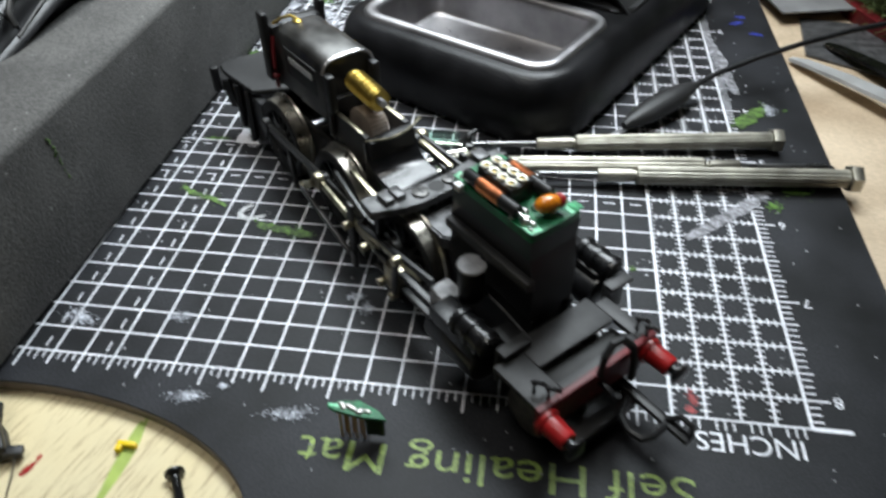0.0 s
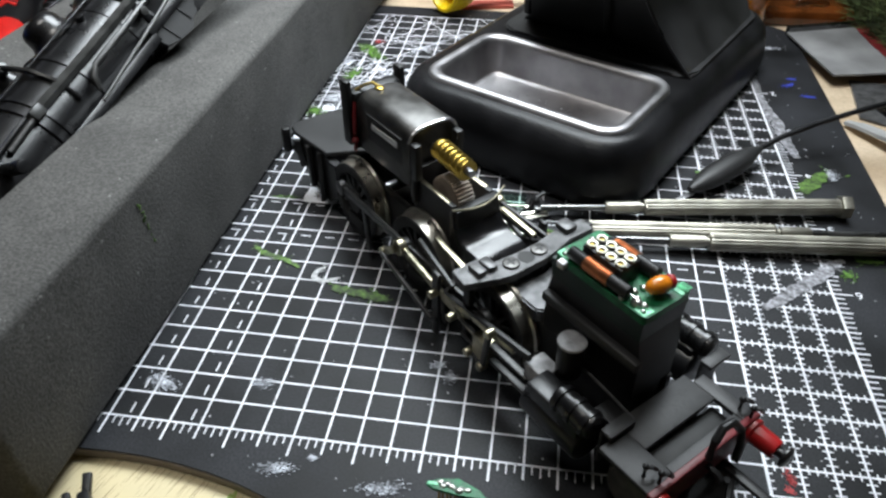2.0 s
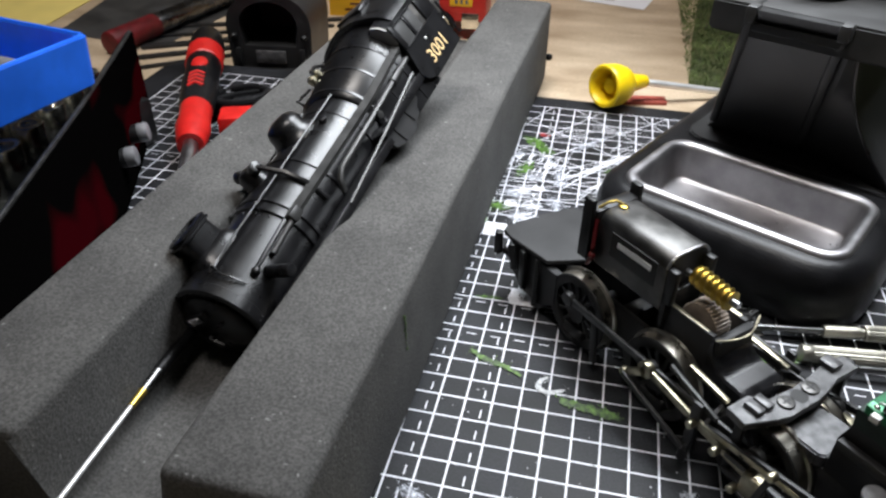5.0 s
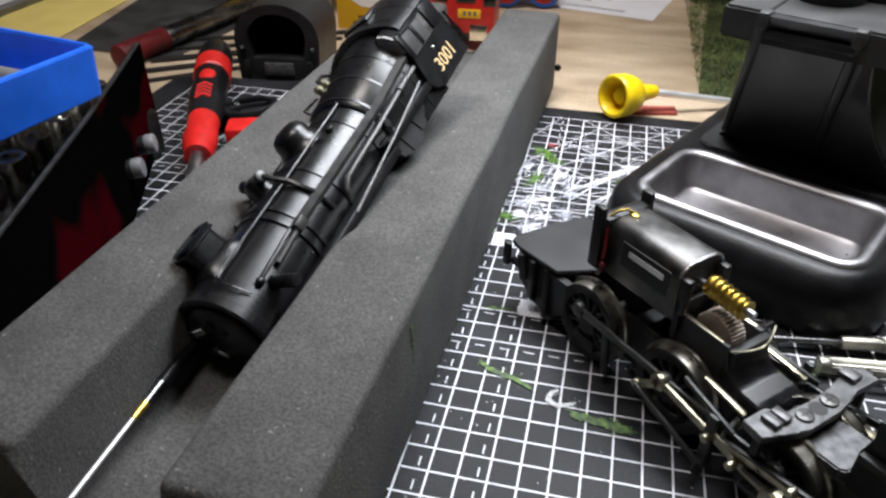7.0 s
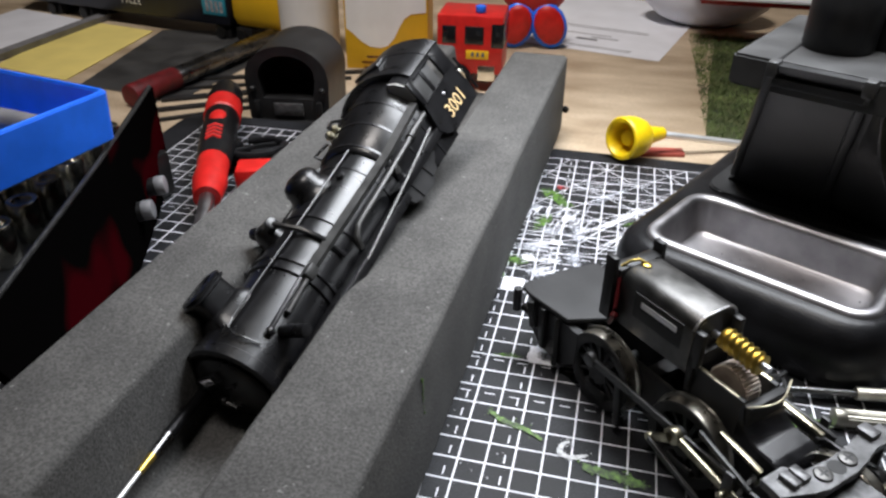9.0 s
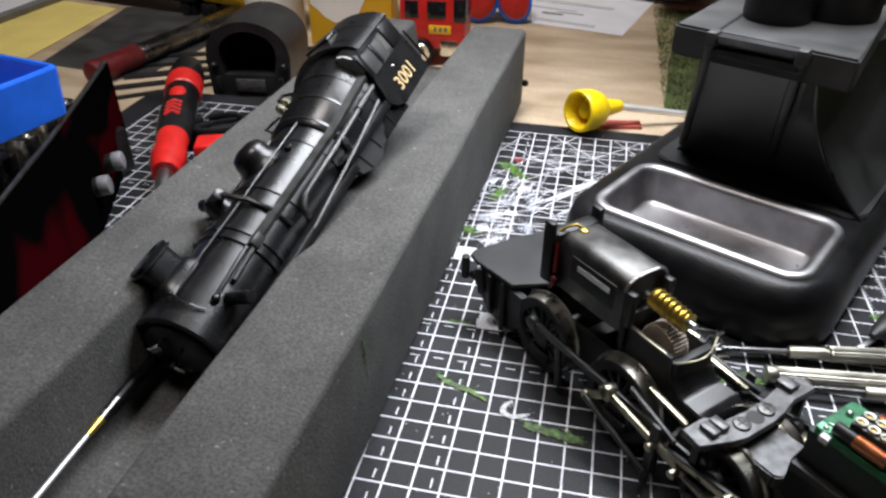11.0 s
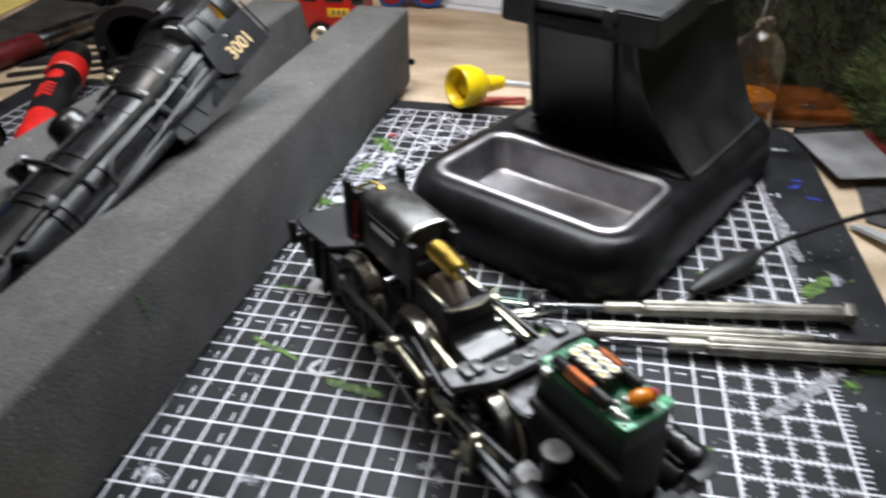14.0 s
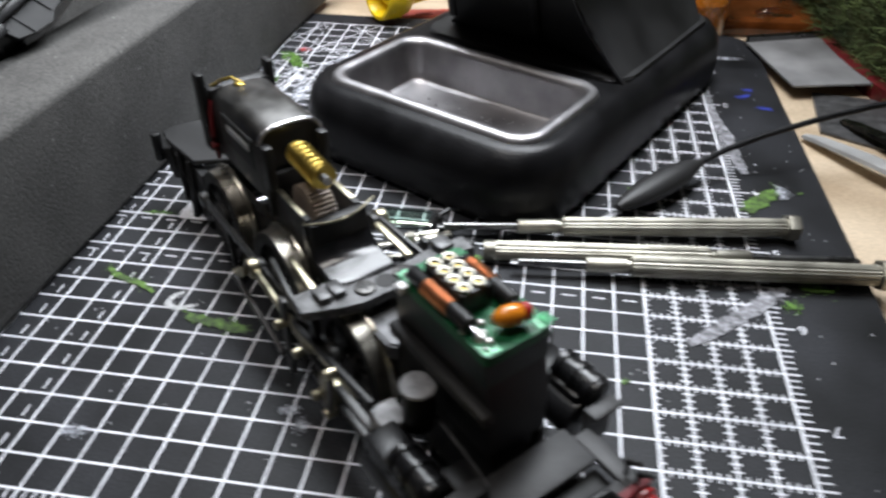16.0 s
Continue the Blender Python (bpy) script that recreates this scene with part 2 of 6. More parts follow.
    "glass": glass_material("clear_glass"),
    "smoke_glass": material("dark_glazing", (0.01, 0.011, 0.013), 0.15, 0, 0.2, 120, 0),
    "wall": material("room_paint", (0.45, 0.44, 0.42), 0.8, 0, 0.12, 2, 0.2, 60),
}


# ---- mesh helpers; all lengths below are millimetres ----
MM = 0.001


def thing(name, m=None, label="", category="", group="", kind=""):
    ob = new(name)
    ob.empty_display_size = 0.005
    if m is not None:
        ob.matrix_world = m
    return tagged(ob, label, category, group, kind)


def at(x, y, z=0.0, rz=0.0, rx=0.0, ry=0.0):
    return pose(x * MM, y * MM, z * MM, rx, ry, rz)


SHIFT = Vector((0, 0, 0))
TUNE = [Matrix()]


def part(name, bm, mat, parent=None, label="", smooth=38):
    me = bpy.data.meshes.new(name)
    bm.transform(Matrix.Translation(SHIFT) @ TUNE[0])
    bmesh.ops.recalc_face_normals(bm, faces=bm.faces)
    bm.transform(Matrix.Scale(MM, 4))
    bm.to_mesh(me)
    bm.free()
    me.materials.append(MAT[mat])
    if smooth:
        me.shade_smooth()
        me.set_sharp_from_angle(angle=radians(smooth))
    ob = new(name, me)
    if parent is not None:
        ob.parent = parent
    return tagged(ob, label)


def solid(name, bm, mat, m=None, label="", category="", group="", kind="", smooth=38):
    ob = part(name, bm, mat, None, label, smooth)
    if m is not None:
        ob.matrix_world = m
    return tagged(ob, label, category, group, kind)


def B():
    return bmesh.new()


def box(bm, x0, x1, y0, y1, z0, z1, bev=0.0, m=None, seg=2):
    r = bmesh.ops.create_cube(bm, size=1)["verts"]
    for v in r:
        v.co = Vector(((x0 + x1) / 2 + v.co.x * (x1 - x0), (y0 + y1) / 2 + v.co.y * (y1 - y0), (z0 + z1) / 2 + v.co.z * (z1 - z0)))
    if bev:
        es = list({e for v in r for e in v.link_edges})
        r = bmesh.ops.bevel(bm, geom=es, offset=bev, segments=seg, affect="EDGES", profile=0.5)["verts"]
    if m is not None:
        vs = {v for v in r}
        bmesh.ops.transform(bm, matrix=m, verts=list(vs))
    return bm


def bar(bm, p, q, w, h, bev=0.0):
    """A square bar from p to q, w wide and h deep."""
    p, q = Vector(p), Vector(q)
    t = (q - p).to_track_quat("X", "Z").to_matrix().to_4x4()
    return box(bm, 0, (q - p).length, -w / 2, w / 2, -h / 2, h / 2, bev, Matrix.Translation(p) @ t)


def cyl(bm, p, q, r, r2=None, seg=24, bev=0.0):
    p, q = Vector(p), Vector(q)
    d = q - p
    res = bmesh.ops.create_cone(bm, cap_ends=True, segments=seg, radius1=r, radius2=r if r2 is None else r2, depth=d.length)["verts"]
    if bev:
        caps = {e for v in res for e in v.link_edges if sum(len(f.verts) > 4 for f in e.link_faces) == 1}
        res = list({v for v in res} | {v for v in bmesh.ops.bevel(bm, geom=list(caps), offset=bev, segments=2, affect="EDGES", profile=0.5)["verts"]})
        res = [v for v in res if v.is_valid]
    m = Matrix.Translation((p + q) / 2) @ d.to_track_quat("Z", "Y").to_matrix().to_4x4()
    bmesh.ops.transform(bm, matrix=m, verts=res)
    return bm


def ball(bm, c, r, sx=1, sy=1, sz=1, m=None, seg=16):
    res = bmesh.ops.create_uvsphere(bm, u_segments=seg, v_segments=max(6, seg // 2), radius=1)["verts"]
    t = Matrix.Translation(c) @ (m if m is not None else Matrix()) @ Matrix.Diagonal((r * sx, r * sy, r * sz, 1))
    bmesh.ops.transform(bm, matrix=t, verts=res)
    return bm


def tube(bm, pts, r, seg=8, close=False):
    """A round tube along points."""
    pts = [Vector(p) for p in pts]
    rings = []
    n = len(pts)
    up = Vector((0, 0, 1))
    for i, p in enumerate(pts):
        a = pts[i - 1] if i or close else pts[i]
        b = pts[(i + 1) % n] if i < n - 1 or close else pts[i]
        d = (b - a).normalized()
        s = d.cross(up if abs(d.z) < 0.95 else Vector((1, 0, 0))).normalized()
        w = s.cross(d)
        rr = r[i] if isinstance(r, (list, tuple)) else r
        rings.append([bm.verts.new(p + rr * (math.cos(k * math.tau / seg) * s + math.sin(k * math.tau / seg) * w)) for k in range(seg)])
    for i in range(n if close else n - 1):
        a, b = rings[i], rings[(i + 1) % n]
        for k in range(seg):
            bm.faces.new((a[k], a[(k + 1) % seg], b[(k + 1) % seg], b[k]))
    if not close:
        bm.faces.new(rings[0])
        bm.faces.new(rings[-1])
    return bm


def lathe(bm, profile, seg=32, m=None):
    """Turns (radius, height) pairs round z."""
    rings = []
    for r, z in profile:
        rings.append([bm.verts.new((r * math.cos(k * math.tau / seg), r * math.sin(k * math.tau / seg), z)) for k in range(seg)] if r > 1e-6 else [bm.verts.new((0, 0, z))])
    for a, b in zip(rings, rings[1:]):
        for k in range(seg):
            j = (k + 1) % seg
            f = [a[k % len(a)], a[j % len(a)], b[j % len(b)], b[k % len(b)]]
            u = []
            for v in f:
                if v not in u:
                    u.append(v)
            if len(u) > 2:
                bm.faces.new(u)
    if m is not None:
        bmesh.ops.transform(bm, matrix=m, verts=[v for g in rings for v in g])
    return bm


def loft(bm, loops, cap=True):
    """Skins closed loops of equal length."""
    rings = [[bm.verts.new(p) for p in lp] for lp in loops]
    n = len(rings[0])
    for a, b in zip(rings, rings[1:]):
        for k in range(n):
            bm.faces.new((a[k], a[(k + 1) % n], b[(k + 1) % n], b[k]))
    if cap:
        bm.faces.new(rings[0][::-1])
        bm.faces.new(rings[-1])
    return bm


def prism(bm, pts, z0, z1, m=None):
    t = m if m is not None else Matrix()
    return loft(bm, [[t @ Vector((x, y, z0)) for x, y in pts], [t @ Vector((x, y, z1)) for x, y in pts]])


def rounded(x0, x1, y0, y1, r, seg=6):
    pts = []
    for cx, cy, a in ((x1 - r, y1 - r, 0), (x0 + r, y1 - r, 90), (x0 + r, y0 + r, 180), (x1 - r, y0 + r, 270)):
        pts += [(cx + r * math.cos(radians(a + 90 * k / seg)), cy + r * math.sin(radians(a + 90 * k / seg))) for k in range(seg + 1)]
    return pts


def text_mesh(words, size, depth=0.05, align="CENTER"):
    cu = bpy.data.curves.new("writing", "FONT")
    cu.body, cu.size, cu.extrude, cu.align_x, cu.align_y, cu.resolution_u = words, size, depth, align, "BOTTOM_BASELINE", 3
    ob = bpy.data.objects.new("writing", cu)
    scene.collection.objects.link(ob)
    me = bpy.data.meshes.new_from_object(ob.evaluated_get(bpy.context.evaluated_depsgraph_get()))
    bpy.data.objects.remove(ob)
    bm = bmesh.new()
    bm.from_mesh(me)
    return bm


def blob(bm, cx, cy, rx, ry, rot=0.0, z=0.04, h=0.06, seed=0, n=28, rough=0.35):
    """A thin dried splash with a ragged outline."""
    rnd = random.Random(seed)
    ph = [rnd.uniform(0, math.tau) for _ in range(5)]
    pts = []
    for k in range(n):
        a = k * math.tau / n
        f = 1 + rough * sum(math.sin((j + 2) * a + ph[j]) / (j + 1.6) for j in range(5)) * 0.6
        x, y = rx * f * math.cos(a), ry * f * math.sin(a)
        c, s = math.cos(radians(rot)), math.sin(radians(rot))
        pts.append((cx + c * x - s * y, cy + s * x + c * y))
    return prism(bm, pts, z, z + h)

# ---- unseen walls and ceiling, added close in to reflect light, and the bench ----
def slab_of_room(name, x0, x1, y0, y1, z0, z1, label, category):
    return solid(name, box(B(), x0, x1, y0, y1, z0, z1), "wall", label=label, category=category, kind="structure", smooth=0)


slab_of_room("wall_north", -760, 760, 700, 740, -760, 1200, "unseen plain grey wall behind the bench, added close in to reflect light", "wall")
slab_of_room("wall_south", -760, 760, -440, -400, -760, 1200, "unseen plain grey wall, added close in to reflect light", "wall")
slab_of_room("wall_west", -800, -760, -440, 740, -760, 1200, "unseen plain grey wall, added close in to reflect light", "wall")
slab_of_room("wall_east", 760, 800, -440, 740, -760, 1200, "unseen plain grey wall, added close in to reflect light", "wall")
slab_of_room("ceiling", -800, 800, -440, 740, 1200, 1240, "unseen plain ceiling, added low to reflect light", "ceiling")
slab_of_room("floor", -800, 800, -440, 740, -800, -760, "plain dark workshop floor", "floor")

bench = thing("workbench", label="plywood workbench with stained and scuffed top", category="workbench")
bm = B()
box(bm, -700, 700, -300, 700, -21, -3, 1)
part("tabletop", bm, "ply", bench, "pale scuffed plywood")
for x in (-660, 660):
    for y in (-260, 660):
        bm = B()
        box(bm, x - 25, x + 25, y - 25, y + 25, -760, -21, 2)
        part("leg", bm, "ply", bench)

# ---- cutting mat ----
S = 6.35
cutting_mat = thing("cutting_mat", label="black self-healing cutting mat with white inch grid and paint stains", category="cutting mat")
outer = rounded(-166, 175, -78, 219.5, 12)
hole = [(5 + 52 * math.cos(k * math.tau / 48), -33 + 25 * math.sin(k * math.tau / 48)) for k in range(48)]
bm = B()
tris = geometry.tessellate_polygon([[Vector((*p, 0)) for p in outer], [Vector((*p, 0)) for p in hole[::-1]]])
flat = outer + hole[::-1]
for zz in (0.0, -2.6):
    vs = [bm.verts.new((x, y, zz)) for x, y in flat]
    for t in tris:
        bm.faces.new([vs[i] for i in t])
bm.verts.ensure_lookup_table()
n_all, n_out = len(flat), len(outer)
for a0, a1 in ((0, n_out), (n_out, n_all)):
    for i in range(a0, a1):
        j = i + 1 if i + 1 < a1 else a0
        bm.faces.new((bm.verts[i], bm.verts[j], bm.verts[n_all + j], bm.verts[n_all + i]))
part("sheet", bm, "mat", cutting_mat, "black vinyl sheet with an oval handle hole", smooth=20)

bm = B()
wall_in = [(5 + 51.8 * math.cos(k * math.tau / 64), -33 + 24.8 * math.sin(k * math.tau / 64)) for k in range(64)]
wall_out = [(5 + 52.2 * math.cos(k * math.tau / 64), -33 + 25.2 * math.sin(k * math.tau / 64)) for k in range(64)]
for lo, hi in ((-2.5, -0.5),):
    loft(bm, [[(x, y, hi) for x, y in wall_out], [(x, y, hi) for x, y in wall_in], [(x, y, lo) for x, y in wall_in], [(x, y, lo) for x, y in wall_out]], cap=False)
part("cut_edge", bm, "mat_core", cutting_mat, "grey-brown core layer at the cut edge")


def strip(bm, x0, y0, x1, y1, w, z=0.03):
    d = Vector((x1 - x0, y1 - y0))
    s = Vector((-d.y, d.x)).normalized() * w / 2
    vs = [bm.verts.new((p[0], p[1], z)) for p in ((x0 + s.x, y0 + s.y), (x0 - s.x, y0 - s.y), (x1 - s.x, y1 - s.y), (x1 + s.x, y1 + s.y))]
    bm.faces.new(vs)


COL0, COL1, COLR, ROWS_UP = -24, 20, 24, 33


def col_x(c):
    """Where a grid column lies: the ruler strip at the right is a little narrower than the inch grid."""
    return (c if c <= COL1 else COL1 + (c - COL1) * 0.965) * S


for c in range(COL0, COLR + 1):
    bm = B()
    strip(bm, col_x(c), -(4.4 if c % 2 == 0 and c <= COL1 else 3.2 if c <= COL1 else 0) * 1, col_x(c), ROWS_UP * S, 0.62 if c in (COL1, COLR) else 0.42, 0.03)
    part("upright_grid_line", bm, "print", cutting_mat, smooth=0)
for r in range(0, ROWS_UP + 1):
    bm = B()
    strip(bm, COL0 * S, r * S, col_x(COLR) + (4.5 if r % 4 == 1 else 3.0), r * S, 0.42, 0.05)
    part("level_grid_line", bm, "print", cutting_mat, smooth=0)
bm = B()
for c in range(COL0, COL1):
    for k in (1, 2, 3):
        strip(bm, col_x(c + k / 4), 0, col_x(c + k / 4), -1.9 - (0.5 if k == 2 else 0), 0.27, 0.04)
for c in range(COL1, COLR):
    for k in (1, 2, 3):
        strip(bm, col_x(c + k / 4), 0, col_x(c + k / 4), -2.3, 0.28, 0.04)
for r in range(0, ROWS_UP):
    for k in (1, 2, 3):
        y = (r + k / 4) * S
        strip(bm, col_x(COLR), y, col_x(COLR) + 2.4, y, 0.34, 0.07)
        for c in range(COL1, COLR):
            strip(bm, col_x(c) - (0.0 if c == COL1 else 1.0), y, col_x(c) + 1.0, y, 0.3, 0.07)
            if r:
                strip(bm, col_x(c + k / 4), r * S - 0.95, col_x(c + k / 4), r * S + 0.95, 0.3, 0.06)
tagged(part("ruler_tick", bm, "print", cutting_mat, smooth=0), kind="stuff")
bm = B()
for c in (0.63, 2.66, -5.4, -9.4):
    for r in range(0, 33):
        strip(bm, c * S, (r + 0.15) * S, c * S, (r + 0.55) * S, 0.32, 0.07)
for r in (9.6, 11.72, 20.6, 24.6):
    for c in range(COL0, COL1):
        strip(bm, (c + 0.3) * S, r * S, (c + 0.72) * S, r * S, 0.28, 0.09)
tagged(part("dashed_line", bm, "print", cutting_mat, smooth=0), kind="stuff")
for a in (15, 25, 35, 45, 55, 65, 75):
    x, y = -4 * S, 19 * S
    c, s = math.cos(radians(a)), math.sin(radians(a))
    ln = min((19.5 * S) / c, (14 * S) / s)
    for q in (0, 1):
        bm = B()
        strip(bm, x + 22 * S * q, y, x + 22 * S * q + (1 - 2 * q) * ln * c, y + ln * s, 0.3, 0.11 + 0.02 * q)
        part("angle_line", bm, "print", cutting_mat, smooth=0)
bm = B()
strip(bm, col_x(COLR), 0, col_x(COLR) + 7, 0, 0.9, 0.1)
part("ruler_arrow", bm, "print", cutting_mat, smooth=0)


def mat_writing(words, size, x, y, mat, rot=180, wide=1.0):
    t = text_mesh(words, size, 0.0)
    t.transform(Matrix.Diagonal((wide, 1, 1, 1)))
    t.transform(at(0, 0, 0, rot) if rot else Matrix())
    t.transform(Matrix.Translation((x, y, 0.06)))
    return part("writing", t, mat, cutting_mat, smooth=0)


mat_writing("INCHES", 5.6, 140, -2.9, "print")
mat_writing("Self Healing Mat", 8.6, 95.5, -12.8, "print_green", wide=1.23)
for word, r in (("8", 1), ("7", 5), ("6", 9), ("5", 13), ("4", 17), ("3", 21), ("2", 25), ("1", 29)):
    mat_writing(word, 3.6, col_x(COLR) + 6.0, r * S + 1.2, "print")
for x, y, w, h, n in ((21.8, 79.0, 9.4, 7.2, 3), (7.4, 111.5, 7, 7.4, 1), (7.7, 162.5, 3, 3, 1), (10, 128, 4, 3, 1), (18, 140, 4, 3, 1), (24, 123, 4, 3, 1)):
    bm = B()
    prism(bm, rounded(x - w / 2, x + w / 2, y - h / 2, y + h / 2, 0.8, 3), 0.16, 0.19)
    lb = part("angle_label", bm, "print", cutting_mat, "white printed label box", smooth=0)
    t = text_mesh("135"[:n] if n == 3 else "o", 3.4, 0.0)
    t.transform(at(0, 0, 0, 180))
    t.transform(Matrix.Translation((x, y + 1.3, 0.21)))
    part("label_writing", t, "ink", lb, smooth=0)

# ---- paint stains on the mat and the table ----
def stain(mat, spots, label, z=0.15, spray=False):
    """Dried paint: streaky ragged patches, or airy clouds of specks where it was sprayed or rubbed thin."""
    for i, (x, y, rx, ry, rot) in enumerate(spots):
        bm = B()
        rnd = random.Random(i * 31 + int(abs(x) * 3))
        c, s = math.cos(radians(rot)), math.sin(radians(rot))
        zz = z + 0.01 * i
        if spray:
            for k in range(int(110 + 40 * min(rx * ry, 12))):
                u, v = rx * rnd.gauss(0, 0.5), ry * rnd.gauss(0, 0.5)
                f = rnd.uniform(0.04, 0.22) * min(1, 0.5 + ry * 0.3)
                blob(bm, x + c * u - s * v, y + s * u + c * v, f * rnd.uniform(0.8, 2.4), f * 0.7, rot + rnd.uniform(-20, 20), zz + 0.0002 * k, 0.008, seed=k, n=7, rough=0.7)
        else:
            for k in range(3):
                u, v = rx * rnd.uniform(-0.35, 0.35), ry * rnd.uniform(-0.35, 0.35)
                blob(bm, x + c * u - s * v, y + s * u + c * v, rx * rnd.uniform(0.3, 0.5), ry * rnd.uniform(0.3, 0.5), rot, zz + 0.002 * k, 0.01, seed=i * 5 + k + int(abs(x)), rough=0.9)
            long = rx >= ry
            for k in range(int(22 + 9 * min(max(rx, ry), 8))):
                a, d = rnd.uniform(0, math.tau), rnd.random() ** 0.5 * 1.25
                u, v = rx * d * math.cos(a), ry * d * math.sin(a)
                f, g = rnd.uniform(0.05, 0.26), rnd.uniform(0.04, 0.13)
                w = min(rx, ry)
                bx, by = (f * max(rx, 1.0), g * min(w, 1.6) + 0.04) if long else (g * min(w, 1.6) + 0.04, f * max(ry, 1.0))
                blob(bm, x + c * u - s * v, y + s * u + c * v, bx, by, rot + rnd.uniform(-8, 8), zz + 0.004, 0.01, seed=k, n=9, rough=0.6)
        part("stain", bm, mat, cutting_mat, label, smooth=0)


def scratches(mat, spots, label, z=0.5):
    """Fans of fine parallel scrapes: x, y, length, spread, direction, count."""
    for i, (x, y, ln, wide, rot, n) in enumerate(spots):
        bm = B()
        rnd = random.Random(i * 13 + 5)
        c, s = math.cos(radians(rot)), math.sin(radians(rot))
        for k in range(n):
            u, v, h = rnd.gauss(0, 0.3) * ln, rnd.gauss(0, 0.4) * wide, ln * rnd.uniform(0.1, 0.4)
            q = radians(rot + rnd.uniform(-9, 9))
            px, py = x + c * u - s * v, y + s * u + c * v
            strip(bm, px - h * math.cos(q), py - h * math.sin(q), px + h * math.cos(q), py + h * math.sin(q), rnd.uniform(0.1, 0.35), z + 0.001 * k)
        part("scrape", bm, mat, cutting_mat, label, smooth=0)


stain("green_paint", [(12, 77, 3, 0.6, 5), (6.3, 125.8, 3.0, 3, 0), (3, 116, 1.6, 2, 0), (13, 175, 5, 2.6, -40), (17, 170, 4, 2, -40), (11.5, 153, 2, 5, -20), (44, 160, 4, 1, 30), (84, 70, 8, 2, 0),
                     (157, 64, 1.8, 2.0, 0), (122, 38, 0.8, 0.6, 0), (100, 45, 1, 1.2, 0), (128, 105, 2, 1.5, 0)], "dried green paint smears")
stain("white_paint", [(7.5, 9, 3.6, 1.6, -20), (28, 12, 2.0, 1.2, 0), (63, 22, 1.4, 1.0, 0), (66, 19, 1, 1.4, 0), (37, -7.4, 3.2, 1.3, 8), (57.5, -8.7, 4.2, 1.3, 8), (43.2, -4.2, 0.9, 0.6, 0),
                      (24.7, 148, 2.6, 8, 12), (20, 160, 5, 1.6, -50), (24.9, 130, 2.4, 6, 10), (34, 179, 10, 1.6, 52), (8, 164, 2.6, 2.4, 0), (16, 148, 3.4, 2.4, 0), (10.7, 135, 3.6, 3, 10), (15, 120, 4, 3.6, 30), (18, 128, 3, 1.2, 20), (164, 109, 1.4, 3, 0), (150, 190, 6, 2, 0), (162, 196, 5, 1.4, 0)], "dried white paint smears", 0.2, spray=True)
scratches("print", [(38, 160, 34, 3.0, 50, 24), (42, 152, 30, 3.0, 56, 10), (22, 156, 16, 7, 75, 18), (15, 138, 14, 9, 10, 26), (16, 124, 12, 8, 35, 20), (27, 182, 20, 8, 20, 9), (38, 192, 22, 5, 0, 6), (12, 160, 10, 8, 80, 14), (48, 176, 20, 6, 45, 10)], "fine white knife scrapes")
def smear(mat, pts, width, label, z=0.35, seed=1):
    """A dragged stroke of thick paint: a ribbon with a ragged rim and a few torn flecks along it."""
    rnd = random.Random(seed)
    line = []
    for (x0, y0), (x1, y1) in zip(pts, pts[1:]):
        line += [(x0 + (x1 - x0) * k / 6, y0 + (y1 - y0) * k / 6) for k in range(6)]
    line.append(pts[-1])
    n = len(line)
    left, right = [], []
    for k, (x, y) in enumerate(line):
        a, b = line[max(0, k - 1)], line[min(n - 1, k + 1)]
        d = Vector((b[0] - a[0], b[1] - a[1])).normalized()
        w = width * (0.35 + 0.65 * math.sin(math.pi * (k + 0.6) / (n + 0.2)) ** 0.5)
        p, q = w * rnd.uniform(0.6, 1.15), w * rnd.uniform(0.6, 1.15)
        left.append((x - d.y * p, y + d.x * p))
        right.append((x + d.y * q, y - d.x * q))
    bm = B()
    for k in range(n - 1):
        vs = [bm.verts.new((p[0], p[1], z)) for p in (left[k], right[k], right[k + 1], left[k + 1])]
        bm.faces.new(vs)
    for k in range(int(n * 1.2)):
        x, y = rnd.choice(line)
        f = rnd.uniform(0.08, 0.35) * width
        blob(bm, x + rnd.gauss(0, 1.1) * width, y + rnd.gauss(0, 1.1) * width, f, f * 0.6, rnd.uniform(0, 180), z, 0.006, seed=k + seed, n=8, rough=0.7)
    bmesh.ops.remove_doubles(bm, verts=bm.verts, dist=0.002)
    part("smear", bm, mat, cutting_mat, label, smooth=0)


smear("pale_smear", [(30.9, 49.3), (29.4, 48.0), (28.8, 46.2), (29.4, 44.8), (31.0, 44.3), (33.0, 44.7), (35.4, 46.0)], 0.75, "crescent of dried white glue", seed=3)
smear("green_film", [(10.5, 55.0), (13, 53), (15.7, 51.7), (18.6, 51.1), (21, 50.3), (24.5, 48.2)], 0.9, "thin green paint stroke", seed=4)
smear("green_film", [(34.5, 42.5), (38.5, 41.6), (42.3, 41.1), (46.1, 40.5), (48.8, 39.6)], 1.5, "thin green paint stroke", seed=5)
smear("pale_film", [(134.5, 49.5), (139.8, 53.8), (144.6, 58.2), (149.8, 62.8), (154.0, 67.4), (157.1, 70.1)], 1.9, "dragged grey paint stroke", seed=6)
smear("pale_film", [(152.4, 158), (153.4, 147), (154.8, 134), (155.4, 124), (156.4, 117)], 2.0, "dragged grey paint stroke", seed=7)
smear("green_film", [(153.6, 99), (157.5, 104), (162.6, 110)], 2.6, "green paint patch", seed=8)
smear("green_film", [(160, 71), (163.4, 70.6), (166, 71)], 1.6, "green paint patch", seed=9)
